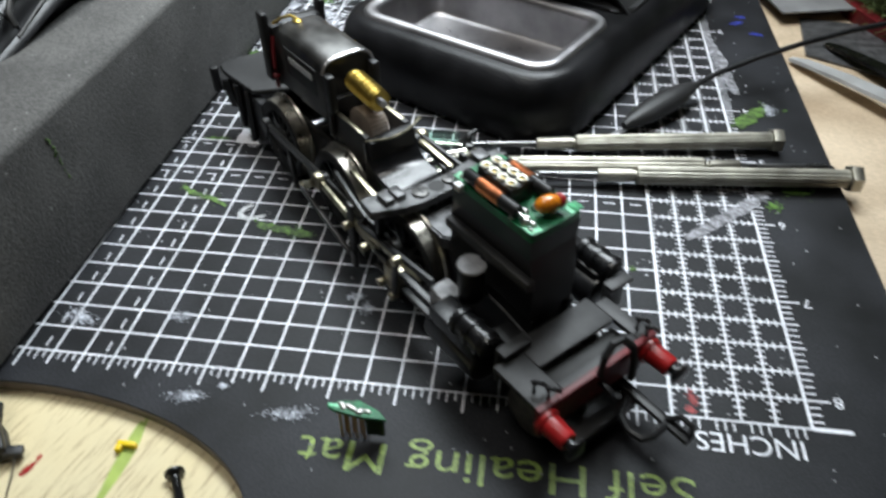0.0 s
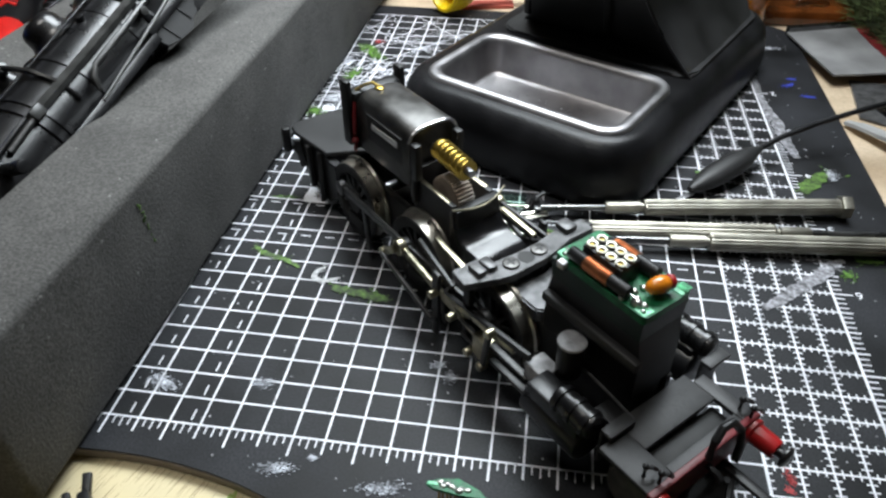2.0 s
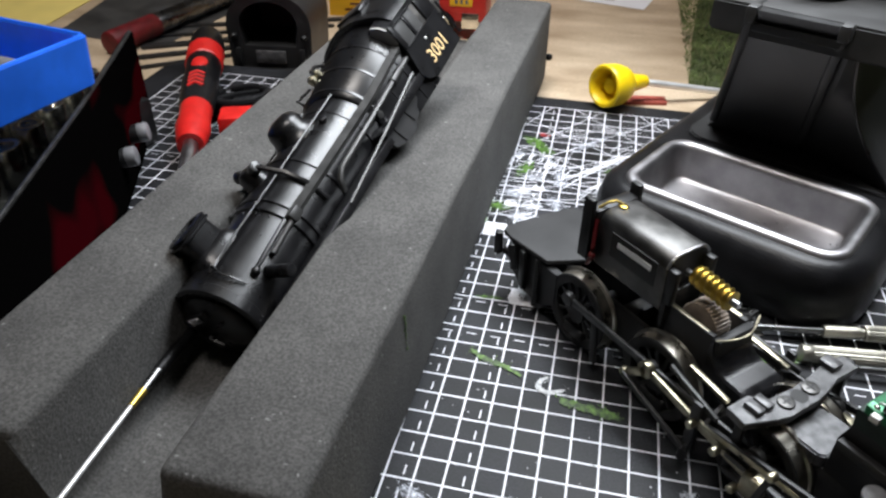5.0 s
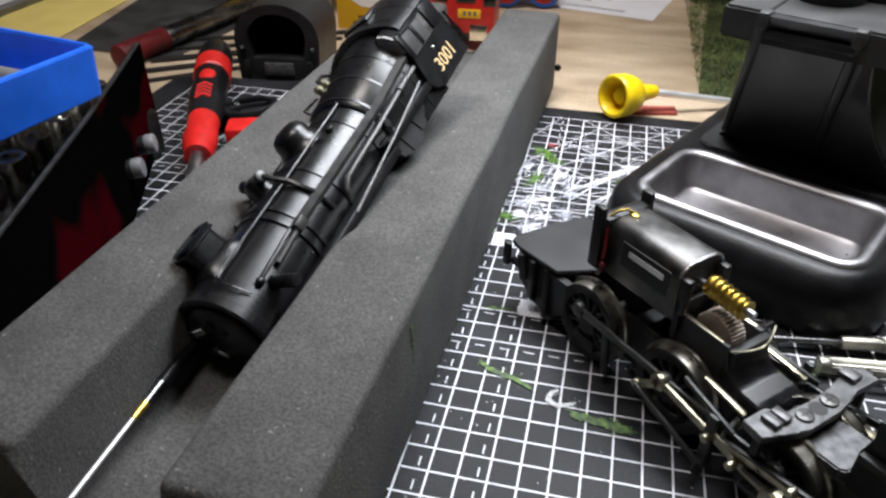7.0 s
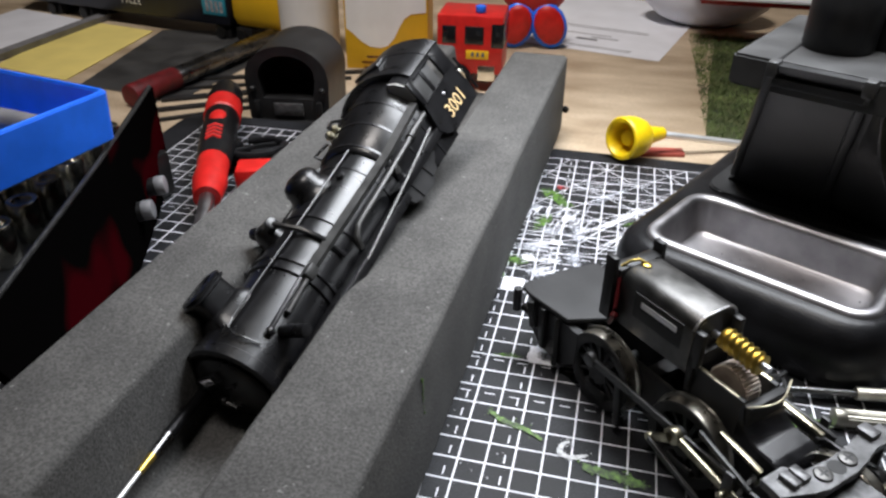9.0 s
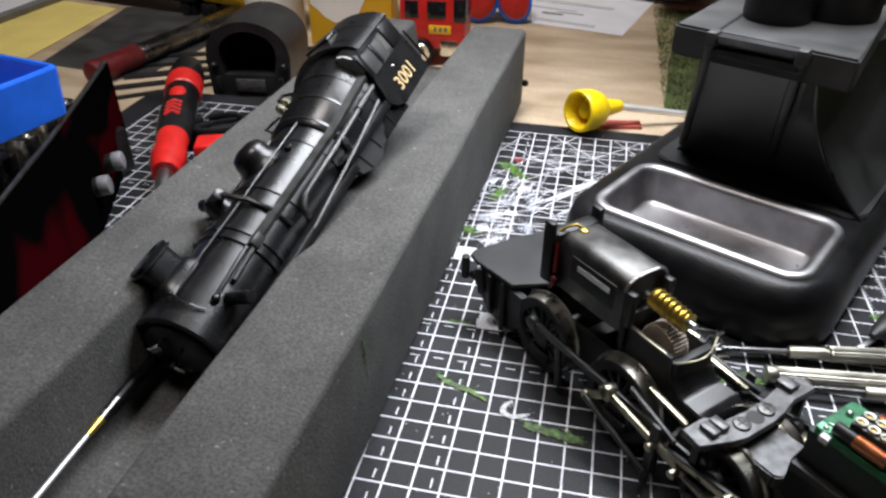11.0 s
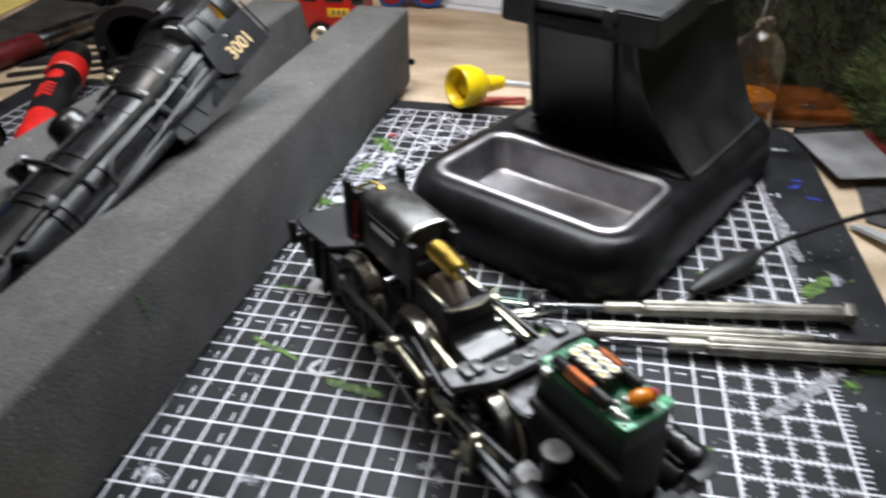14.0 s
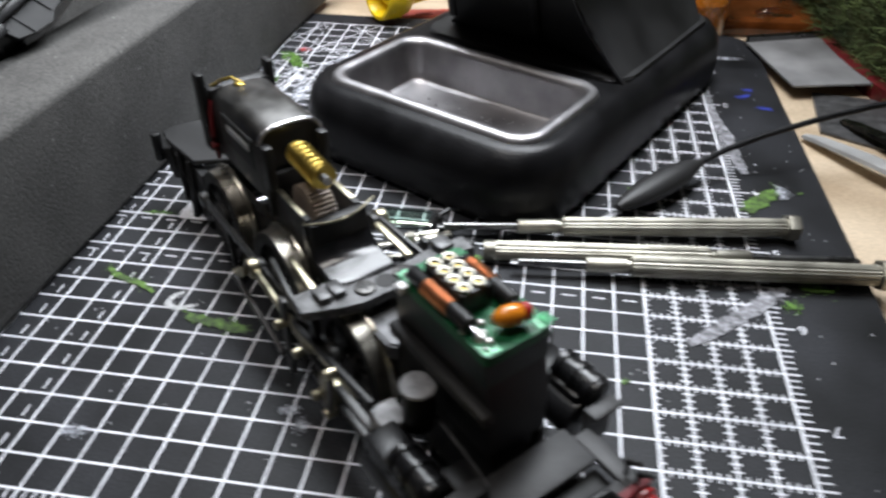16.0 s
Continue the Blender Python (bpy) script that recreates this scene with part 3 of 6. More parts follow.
stain("blue_paint", [(164, 166, 2.4, 1.0, 30), (169, 158, 2.2, 0.8, -10), (166, 171, 1.5, 0.8, 0)], "dried blue paint spots", spray=True)
stain("red", [(131, 4.4, 0.8, 1.6, 20), (130.5, 1.8, 0.9, 1.0, 0), (15.4, 182.6, 2.0, 1.4, 0)], "dried red paint spots")
bm = B()
rnd = random.Random(11)
for i in range(520):
    x, y = rnd.uniform(0, 172), rnd.uniform(-45, 215)
    if ((x - 5) / 55) ** 2 + ((y + 33) / 28) ** 2 > 1:
        blob(bm, x, y, rnd.uniform(0.08, 0.3), rnd.uniform(0.08, 0.3), 0, 0.12, 0.1, seed=i, n=7)
tagged(part("crumb", bm, "pale_grey", cutting_mat, "pale crumbs and dust", smooth=0), kind="stuff")

# ---- foam cradle ----
FOAM = at(-1.7, -21.5, 0, -2.35)
foam = thing("foam_cradle", FOAM, label="charcoal grey foam cradle block with a trench along it", category="foam cradle")
prof = [(0, 0), (0, 35), (-24.3, 35), (-26.0, 12.0), (-49, 12.0), (-50.8, 35), (-74, 35), (-74, 0)]


def foam_profile(y):
    return [(x, y, z) for x, z in prof]


bm = B()
stations = [0, 263]
loft(bm, [foam_profile(y) for y in stations])
es = [e for e in bm.edges]
bmesh.ops.bevel(bm, geom=es, offset=1.9, segments=4, affect="EDGES", profile=0.5)
bmesh.ops.subdivide_edges(bm, edges=[e for e in bm.edges if e.calc_length() > 100], cuts=40)
for v in bm.verts:
    k = noise.noise(Vector((v.co.x * 0.03, v.co.y * 0.03, v.co.z * 0.05)))
    v.co.x += 0.5 * k
    v.co.z += 0.35 * k if v.co.z > 5 else 0
part("block", bm, "foam", foam)
bm = B()
rnd = random.Random(8)
for k in range(26):
    q = rnd.random()
    ball(bm, (0.25, 50.5 + 1.6 * q + rnd.uniform(-0.5, 0.5), 31 - 11 * q + rnd.uniform(-0.5, 0.5)), rnd.uniform(0.12, 0.4), 0.4, 1, 1, seg=6)
part("paint_smear", bm, "green_film", foam, "small green paint smear")

# ---- the locomotive chassis on the mat (x runs forward, y to its left, z up) ----
LOCO = at(115.19, -4.96, 0, -45.44)
loco = thing("locomotive_chassis", LOCO, label="stripped black model locomotive chassis with exposed motor and circuit board", category="model locomotive")
YC = 0.7

bm = B()
box(bm, -124, -17, YC - 5.2, YC - 3.6, 5, 17, 0.3)
box(bm, -124, -17, YC + 3.6, YC + 5.2, 5, 17, 0.3)
box(bm, -17, -3, YC - 5.2, YC - 3.6, 5, 12.3, 0.3)
box(bm, -17, -3, YC + 3.6, YC + 5.2, 5, 12.3, 0.3)
for x in (-122, -96, -66, -38, -22):
    box(bm, x, x + 4, YC - 3.6, YC + 3.6, 6, 16, 0.2)
part("main_frame", bm, "black", loco, "black frame plates")
SHIFT.x = -2.4
bm = B()
box(bm, -82, -56, YC - 6.2, YC + 6.2, 10, 17.5, 0.8)
slope = [(-66.5, 12), (-66.5, 27.5), (-65.8, 27.5), (-65.3, 24.6), (-64.2, 22.4), (-62.6, 21.0), (-60.6, 20.4), (-57.4, 20.2), (-55.8, 19.7), (-54.9, 18.4), (-54.8, 12)]
loft(bm, [[(x, YC + y, z - dz if z > 12 else z) for x, z in slope] for y, dz in ((-6.2, 0.5), (-5.7, 0), (5.7, 0), (6.2, 0.5))])
part("gearbox", bm, "gloss", loco, "glossy black scooped gearbox cover")
for y in (YC - 5.6, YC + 4.2):
    sd = part("trough_side", box(B(), -79, -66.5, y, y + 1.4, 17, 28.0, 0.3), "matt", loco, "black side of the open gear trough")
    part("worn_edge", box(B(), -78.4, -68.2, y + 0.2, y + 1.2, 27.9, 28.15, 0.08), "rod_steel", sd, "paint worn to bare metal")
part("trough_end", box(B(), -81, -79.05, YC - 5.6, YC + 5.6, 17, 30, 0.3), "matt", loco)
part("trough_end", box(B(), -66.4, -64.6, YC - 5.6, YC + 5.6, 17, 27.6, 0.3), "matt", loco)
bm = B()
for k in range(9):
    a = math.pi * (k / 8)
    tube(bm, [(-65.2 + 2.2 * math.sin(a), YC - 6.5 + 13 * k / 8, 28.2)] + [(-65.2 + 2.2 * math.sin(math.pi * ((k + 1) / 8)), YC - 6.5 + 13 * (k + 1) / 8, 28.2)], 0.24, 6)
part("trough_lip", bm, "rod_steel", loco, "bright worn lip")
# worm gear wheel
SHIFT.y = -1.0
bm = B()
N_T = 34
pts = []
for k in range(N_T * 4):
    a = k * math.tau / (N_T * 4)
    r = 4.8 if k % 4 in (0, 1) else 4.45
    pts.append((r * math.cos(a), r * math.sin(a)))
prism(bm, pts, -2.2, 2.2, Matrix.Translation((-72.6, YC + 0.3, 26.0)) @ Matrix.Rotation(radians(90), 4, "X"))
part("worm_wheel", bm, "gear", loco, "pale brown toothed gear wheel")
# motor
SHIFT.xyz = (0, -3.8, 0)
HW = 6.7


def can_section(x, k=1.0):
    half = [(HW * k, 24.6 + 1.4), (HW * k, 35.4)] + [(HW * k * math.cos(radians(a)) ** 0.55, 35.4 + 4.5 * k * math.sin(radians(a)) ** 0.9) for a in range(12, 90, 11)]
    return [(x, 4.3 + y, z) for y, z in half] + [(x, 4.3, 35.4 + 4.5 * k)] + [(x, 4.3 - y, z) for y, z in half[::-1]] + [(x, 4.3 - HW * k + 1.3, 24.6), (x, 4.3 + HW * k - 1.3, 24.6)]


motor = part("motor_can", loft(B(), [can_section(-104.6, 0.94), can_section(-104.0), can_section(-83.6), can_section(-83.0, 0.95)]), "can", loco, "dark metal flat-sided motor can")
# no recess is cut: a black plate stands in for the slot's shade
bm = B()
box(bm, -99.6, -85.4, 4.3 - HW - 0.12, 4.3 - HW + 0.4, 30.4, 36.8, 0.15)
part("can_slot_shade", bm, "hub", motor, "dark plate standing in for the shade in the can's side slot")
bm = B()
box(bm, -97.4, -87.0, 4.3 - HW - 0.3, 4.3 - HW + 0.2, 33.8, 35.3, 0.15)
part("magnet", bm, "bright_blade", motor, "bright magnet edge in the slot")
bm = B()
lathe(bm, [(0, 0), (4.6, 0), (4.9, 0.3), (4.9, 1.2), (3.0, 1.4), (2.2, 2.4), (0, 2.4)], 28, Matrix.Translation((-83.4, 4.3, 33.6)) @ Matrix.Rotation(radians(90), 4, "Y") @ Matrix.Scale(0.36, 4))
part("front_bearing", bm, "steel_dark", motor, "dark bearing boss")
# a brighter steel arc imitates the highlight on the can's front bevel
bm = B()
for k in range(1, 11):
    a0, a1 = radians(15 * k), radians(15 * (k + 1))
    tube(bm, [(-83.1, 4.3 + (HW - 0.3) * math.copysign(abs(math.cos(a)) ** 0.55, math.cos(a)), 35.4 + 4.2 * math.sin(a) ** 0.9) for a in (a0, a1)], 0.36, 8)
part("can_lip_highlight", bm, "steel", motor, "bright arc standing in for the highlight on the front lip")
part("front_plate", loft(B(), [can_section(-83.2, 0.86), can_section(-82.8, 0.85)]), "black", motor, "black motor front")
bm = B()
box(bm, -82.9, -81.4, -2.2, 10.8, 22, 31.0, 0.4)
for y in (-2.2, 8.9):
    box(bm, -82.9, -80.4, y, y + 1.9, 28, 37.0, 0.5)
part("motor_mount", bm, "black", motor, "black plastic motor mount")
bm = B()
box(bm, -109.0, -104.6, -2.6, 11.2, 24, 39.6, 1.6)
box(bm, -108.6, -105.4, -4.0, -2.4, 26, 42.4, 0.4)
box(bm, -108.6, -105.4, 10.6, 12.2, 34, 42.0, 0.4)
cyl(bm, (-108, 4.3, 33), (-111, 4.3, 33), 3.2, bev=0.5)
part("end_bell", bm, "black", motor, "black plastic brush end")
bm = B()
ball(bm, (-103.0, 3.4, 40.0), 1.0, 1.4, 1.1, 0.4)
tube(bm, [(-102.8, 3.6, 40.2), (-104.6, 2.6, 40.9), (-105.6, 0.8, 40.4), (-106.2, -1.2, 39.4)], 0.34, 6)
part("brush_tag", bm, "brass", motor, "yellow brass brush tag")
bm = B()
tube(bm, [(-105.4, -2.0, 37), (-104.4, -3.0, 34), (-104.0, -3.4, 30), (-104.2, -3.3, 27), (-106, -2.5, 24)], 0.5, 8)
ball(bm, (-104.0, -3.4, 28.0), 0.9)
part("red_wire", bm, "dim_red", loco, "red insulated wire")
bm = B()
tube(bm, [(-110, 9.5, 37), (-107, 11.8, 36), (-100, 12, 30), (-90, 11, 23), (-80, 9.5, 19)], 0.5, 8)
part("black_wire", bm, "rubber", loco, "black insulated wire")
# worm
bm = B()
turns, L0, L1 = 6.5, -80.0, -70.6
rings = []
for i in range(120):
    x = L0 + (L1 - L0) * i / 119
    ring = []
    for k in range(24):
        a = k * math.tau / 24
        ph = (i / 119 * turns - k / 24) % 1
        r = 1.95 + 0.55 * max(0.0, min(1.0, 2.2 * (0.5 - abs(ph - 0.5)) + 0.0))
        ring.append((x, 4.1 + r * math.cos(a), 35.0 - 0.9 * i / 119 + r * math.sin(a)))
    rings.append(ring)
loft(bm, rings)
part("worm", bm, "brass", loco, "bright brass worm", smooth=50)
bm = B()
cyl(bm, (-84, 4.2, 34), (-68.6, 3.9, 34.4), 0.8, seg=16)
part("motor_shaft", bm, "steel", loco)
# cross stay with pads and screws
SHIFT.y = -2.0
bm = B()
out = [(-56.4, -12.4), (-51.6, -13.0), (-49.0, -6.4), (-48.4, -3.4), (-48.2, 5), (-48.8, 8), (-50.2, 13), (-49.6, 19.5), (-53.8, 20.0), (-54.2, 13), (-53.2, 8), (-53.0, 2), (-53.4, -4), (-56.4, -6.4)]
prism(bm, out, 22.4, 24.2)
bmesh.ops.bevel(bm, geom=list(bm.edges), offset=0.2, segments=1, affect="EDGES")
stay = part("cross_stay", bm, "worn_metal", loco, "worn dark metal cross stay")
bm = B()
for y0, y1 in ((-9.5, -7.4), (-6.9, -4.8), (13.5, 16.5)):
    box(bm, -55.0, -51.4, y0, y1, 24.1, 25.4, 0.25)
part("pad", bm, "worn_metal", stay)
# uncut hole: a flush black disc gives its inner shade
bm = B()
cyl(bm, (-51.0, 2.2, 23.7), (-51.0, 2.2, 24.26), 1.75, seg=28)
part("bolt_hole_shade", bm, "hub", stay, "black disc standing in for the shade in a round hole")
for y in (-1.7, 5.6):
    bm = B()
    cyl(bm, (-51.1, y, 23.9), (-51.1, y, 24.75), 1.75, seg=24, bev=0.3)
    sc = part("screw", bm, "can", stay, "dark crosshead screw")
    # black bars on the head imitate shade in the crossed slots
    bm = B()
    box(bm, -52.2, -50.0, y - 0.22, y + 0.22, 24.7, 24.81)
    box(bm, -51.32, -50.88, y - 1.1, y + 1.1, 24.71, 24.82)
    part("cross_slot_shade", bm, "black", sc)
SHIFT.y = -1.0
bm = B()
box(bm, -54.5, -52.5, -12, -10.5, 8, 24, 0.3)
box(bm, -53, -49, YC - 5, YC - 3, 14, 24, 0.3)
box(bm, -53, -49, YC + 3, YC + 5, 14, 24, 0.3)
box(bm, -53, -51, 18.5, 20, 8, 24, 0.3)
part("stay_bracket", bm, "black", loco)

# decoder block and circuit board
bm = B()
loft(bm, [[(-40.0, -3.6, 17), (-17.4, -3.6, 17), (-17.4, 6.4, 17), (-40.0, 6.4, 17)], [(-40.0, -3.6, 26), (-17.4, -3.6, 26), (-17.4, 6.4, 26), (-40.0, 6.4, 26)], [(-38.6, -4.2, 31), (-18.0, -4.2, 31), (-18.0, 6.2, 31), (-38.6, 6.2, 31)]])
part("weight_block", bm, "black", loco, "tall matt black weight block")
bm = B()
loft(bm, [[(-38.6, -4.25, 31.05), (-18.0, -4.25, 31.05), (-18.0, 6.25, 31.05), (-38.6, 6.25, 31.05)], [(-38.8, -4.5, 35.3), (-17.8, -4.5, 35.3), (-17.8, 6.5, 35.3), (-38.8, 6.5, 35.3)]])
part("board_carrier", bm, "dark_green", loco, "dark green board carrier")
part("block_ledge", box(B(), -39.4, -16.6, -5.6, -3.65, 25.2, 27.4, 0.5), "matt", loco, "black ledge along the block")
bm = B()
prism(bm, [(-49.4, -4.6), (-41.4, -4.6), (-40.2, -3.4), (-40.2, 7.0), (-49.4, 7.0)], 17, 20.4)
bmesh.ops.bevel(bm, geom=list(bm.edges), offset=0.4, segments=2, affect="EDGES")
part("weight_saddle", bm, "worn_grey", loco, "worn grey metal saddle")
TUNE[0] = Matrix(((0.92, 0, 0, -5.5), (0, 0.87, 0, -0.1), (0, 0, 0.96, -0.4), (0, 0, 0, 1)))
bm = B()
prism(bm, rounded(-35.4, -13.2, -5.2, 7.4, 0.8, 3), 37.2, 38.8)
board = part("circuit_board", bm, "pcb", loco, "green printed circuit board")
bm = B()
box(bm, -30.8, -21.5, -3.0, 2.6, 38.8, 42.6, 0.2)
sock = part("pin_socket", bm, "black", board, "black eight-way pin socket")
for i in range(4):
    for y in (-1.75, 0.85):
        x = -29.6 + 2.3 * i
        bm = B()
        lathe(bm, [(0.45, 0.05), (0.5, 0.42), (0.62, 0.5), (1.05, 0.5), (1.12, 0.42), (1.12, 0)], 18, Matrix.Translation((x, y, 42.6)))
        part("pin_ring", bm, "chrome_dull", sock, "silver ring")
        bm = B()
        cyl(bm, (x, y, 42.4), (x, y, 42.75), 0.5, seg=14)
        part("pin_hole", bm, "brass", sock, "gold pin hole")
for (x0, x1, y, cu0, cu1) in ((-32.6, -18.2, -3.95, -28.6, -22.6), (-30.5, -18.6, 4.5, -29.2, -23.6)):
    bm = B()
    cyl(bm, (x0, y, 40.3), (x1, y, 40.3), 1.3, seg=20, bev=0.25)
    coil = part("choke", bm, "black", board, "black ferrite choke")
    bm = B()
    n = 60
    loft(bm, [[(cu0 + (cu1 - cu0) * i / n, y + (1.42 + 0.06 * (i % 2)) * math.cos(k * math.tau / 18), 40.3 + (1.42 + 0.06 * (i % 2)) * math.sin(k * math.tau / 18)) for k in range(18)] for i in range(n + 1)])
    part("copper_winding", bm, "copper", coil, "copper wire winding")
    bm = B()
    tube(bm, [(x1, y, 40.3), (x1 + 1.4, y, 40.2), (x1 + 1.9, y + 0.2, 38.9)], 0.25, 6)
    tube(bm, [(x0, y, 40.3), (x0 - 1.0, y, 40.2), (x0 - 1.4, y - 0.1, 38.9)], 0.25, 6)
    part("lead", bm, "solder", coil)
bm = B()
ball(bm, (-16.2, 1.6, 41.0), 1.0, 1.7, 3.0, 1.6, Matrix.Rotation(radians(-12), 4, "Z"))
bead_cap = part("bead_capacitor", bm, "amber", board, "glossy orange bead capacitor")
bm = B()
ball(bm, (-16.2 + 0.6, 1.6 + 2.2, 41.1), 1.0, 1.4, 1.1, 1.35, Matrix.Rotation(radians(-12), 4, "Z"))
part("red_end", bm, "red", bead_cap, "dark red dipped end")
for x, y, r in ((-16.6, -3.6, 1.1), (-15.4, -3.0, 0.8), (-17.4, -2.4, 0.6), (-18.9, -1.6, 0.8), (-16.5, 5.4, 0.8), (-17.6, 5.9, 0.7), (-18.4, 4.8, 0.5), (-14.6, -4.2, 0.5), (-33.8, -4.2, 0.6), (-17.8, 2.8, 0.9), (-18.6, 0.6, 0.7), (-17.2, 4.6, 0.8), (-33.6, 3.2, 0.7), (-19.2, -4.6, 0.6)):
    part("solder_joint", ball(B(), (x, y, 38.9 + r * 0.3), r, 1.1, 0.9, 0.8, seg=12), "solder", board, "bright solder joint")
bm = B()
for x0, x1, y0, y1 in ((-15.6, -13.4, 4.9, 7.2), (-35.2, -32.8, -5.0, -3.0), (-16, -13.5, -5.0, -2.4), (-31, -29, 5.3, 7.2)):
    box(bm, x0, x1, y0, y1, 38.8, 38.98)
part("solder_pad", bm, "pcb_pale", board, "pale green bare pad")
bm = B()
for k in range(9):
    tube(bm, [(-15.4 + 0.24 * k, 6.0, 39.2), (-15.4 + 0.24 * k, 7.8, 39.3)], 0.1, 5)
part("stranded_wire", bm, "pcb_pale", board, "pale green stranded wire end")
bm = B()
box(bm, -33.6, -31.8, -6.6, -5.0, 37.4, 38.8, 0.2)
part("clip_tab", bm, "white", board, "small white tab")
TUNE[0] = Matrix()
# front end
SHIFT.xyz = (0.0, 0.0, 0.0)
bm = B()
box(bm, -16.2, -9.4, -9.4, 8.4, 14.6, 15.8, 0.25)
part("front_platform", bm, "dusty", loco, "dusty black front platform")
bm = B()
box(bm, -5.4, -2.4, -9.4, 8.4, 14.6, 15.8, 0.25)
part("front_platform", bm, "dusty", loco, "dusty black front platform")
part("platform_wing", box(B(), -14.2, -2.4, -15.5, -9.42, 14.6, 15.8, 0.25), "dusty", loco, "dusty black platform wing")
part("platform_wing", box(B(), -14.2, -2.4, 8.42, 11.4, 14.6, 15.8, 0.25), "dusty", loco, "dusty black platform wing")
part("platform_well", box(B(), -9.6, -5.2, -9.6, 8.6, 12.2, 13.4, 0.2), "hub", loco, "black well between the platform plates")
bm = B()
tube(bm, [(-28.6, -6.1, 17.0), (-21, -6.6, 17.0), (-14.2, -7.3, 17.0)], 0.28, 6)
part("footplate_edge", bm, "worn_metal", loco, "worn footplate edge")
bm = B()
box(bm, -20, -13.5, -11.2, -7.4, 13.5, 17.0, 0.4)
part("smokebox_saddle", bm, "black", loco)
SHIFT.xyz = (-0.9, -3.0, 0.0)
bm = B()
box(bm, -2.7, -1.4, -12.8, 14.6, 9.6, 16.2, 0.25)
# darker red than the shanks: shade on the front face put into the colour
part("buffer_beam", bm, "dim_red", loco, "red painted buffer beam, darkened as if in shade")
for y in (-11.3, 12.9):
    bm = B()
    lathe(bm, [(0, 0), (2.5, 0), (2.5, 0.7), (2.0, 1.0), (1.85, 4.8), (1.6, 5.2), (0, 5.2)], 24, Matrix.Translation((-1.4, y, 13.2)) @ Matrix.Rotation(radians(90), 4, "Y"))
    bf = part("buffer_shank", bm, "red", loco, "red buffer shank")
    bm = B()
    lathe(bm, [(0, 5.0), (0.9, 5.0), (0.9, 6.4), (2.0, 6.6), (2.1, 7.0), (1.5, 7.4), (0, 7.5)], 24, Matrix.Translation((-1.4, y, 13.2)) @ Matrix.Rotation(radians(90), 4, "Y"))
    part("buffer_head", bm, "satin", bf, "black buffer head")
bm = B()
tube(bm, [(-1.3, 0.3, 15.7), (-1.6, 1.4, 19.4), (-1.8, 3.0, 21.2), (-1.6, 5.2, 21.1), (-0.8, 7.2, 18.5), (-0.2, 8.0, 14.5), (0.0, 7.6, 10.8)], 0.75, 10)
part("brake_hose", bm, "black", loco, "black bent brake hose")
bm = B()
tube(bm, [(-1.4, 1.2, 13), (0.6, 1.2, 13), (2.0, 1.2, 12.2), (2.4, 1.2, 13.6)], 0.6, 8)
part("draw_hook", bm, "black", loco)
for x, y in ((-5.3, -10.6), (-3.0, -9.6), (-4.5, 12.8), (-2.2, 12.6)):
    bm = B()
    tube(bm, [(x, y, 15.6), (x, y, 18.2), (x + 0.8, y + 0.6, 18.6), (x + 1.0, y + 1.6, 17.4)], 0.4, 8)
    ball(bm, (x, y, 18.4), 0.6)
    part("lamp_iron", bm, "black", loco)
coup = part("coupling_bar", bar(B(), (-2, 7.2, 8.4), (13.6, 7.2, 8.2), 1.8, 1.0, 0.2), "black", loco, "black coupling bar")
bm = B()
tube(bm, [(1.5, 5.8, 8.2), (3.6, 2.0, 8.2), (6.2, 1.0, 8.2), (8.4, 1.4, 8.2), (9.3, 3.4, 8.3), (9.2, 6.6, 8.4)], 0.7, 8)
tube(bm, [(8.6, 7.2, 8.6), (10.4, 8.4, 10.4), (12.6, 8.6, 10.2), (13.4, 7.6, 8.8)], 0.55, 8)
part("coupling_hook", bm, "black", coup)
bm = B()
box(bm, -14, 2, -6, 9, 3.5, 5.5, 0.5)
part("pony_frame", bm, "black", loco)
for y in (-6.6, 9.0):
    bm = B()
    lathe(bm, [(0, 0), (4.6, 0), (5.6, 0.4), (5.6, 1.0), (4.9, 1.1), (4.8, 2.4), (0, 2.4)], 28, Matrix.Translation((-8, y, 5.6)) @ Matrix.Rotation(radians(90), 4, "X"))
    part("pony_wheel", bm, "wheel", loco)


SHIFT.xyz = (0, 0, 0)


def driving_wheel(x, y, r, sgn):
    turn = Matrix.Translation((x, y, r)) @ Matrix.Rotation(radians(90 * sgn), 4, "X")
    bm = B()
    lathe(bm, [(r - 1.2, -1.2), (r + 0.6, -1.1), (r + 0.8, -0.7), (r + 0.7, -0.3), (r + 0.1, 0.0), (r - 0.1, 2.5), (r - 1.2, 2.5), (r - 1.2, -1.2)], 48, turn)
    w = part("wheel_tyre", bm, "wheel", loco, "bright steel wheel tread")
    bm = B()
    lathe(bm, [(r - 2.6, 0.2), (r - 1.15, 0.2), (r - 1.15, 2.52), (r - 0.12, 2.52), (r - 0.3, 2.8), (r - 1.3, 3.0), (r - 2.6, 2.6), (r - 2.6, 0.2)], 40, turn)
    lathe(bm, [(0, 0.4), (3.0, 0.4), (3.0, 3.0), (0, 3.0)], 20, turn)
    for k in range(14):
        a = k * math.tau / 14
        bar(bm, (x + 2.5 * math.cos(a), y - sgn * 1.5, r + 2.5 * math.sin(a)), (x + (r - 2.2) * math.cos(a), y - sgn * 1.5, r + (r - 2.2) * math.sin(a)), 0.9, 0.9)
    box(bm, x - 3.6, x + 3.6, y - sgn * 3.0, y - sgn * 0.6, r - 8, r - 4.6, 0.4)
    part("wheel_spokes", bm, "hub", w, "black spokes and rim")


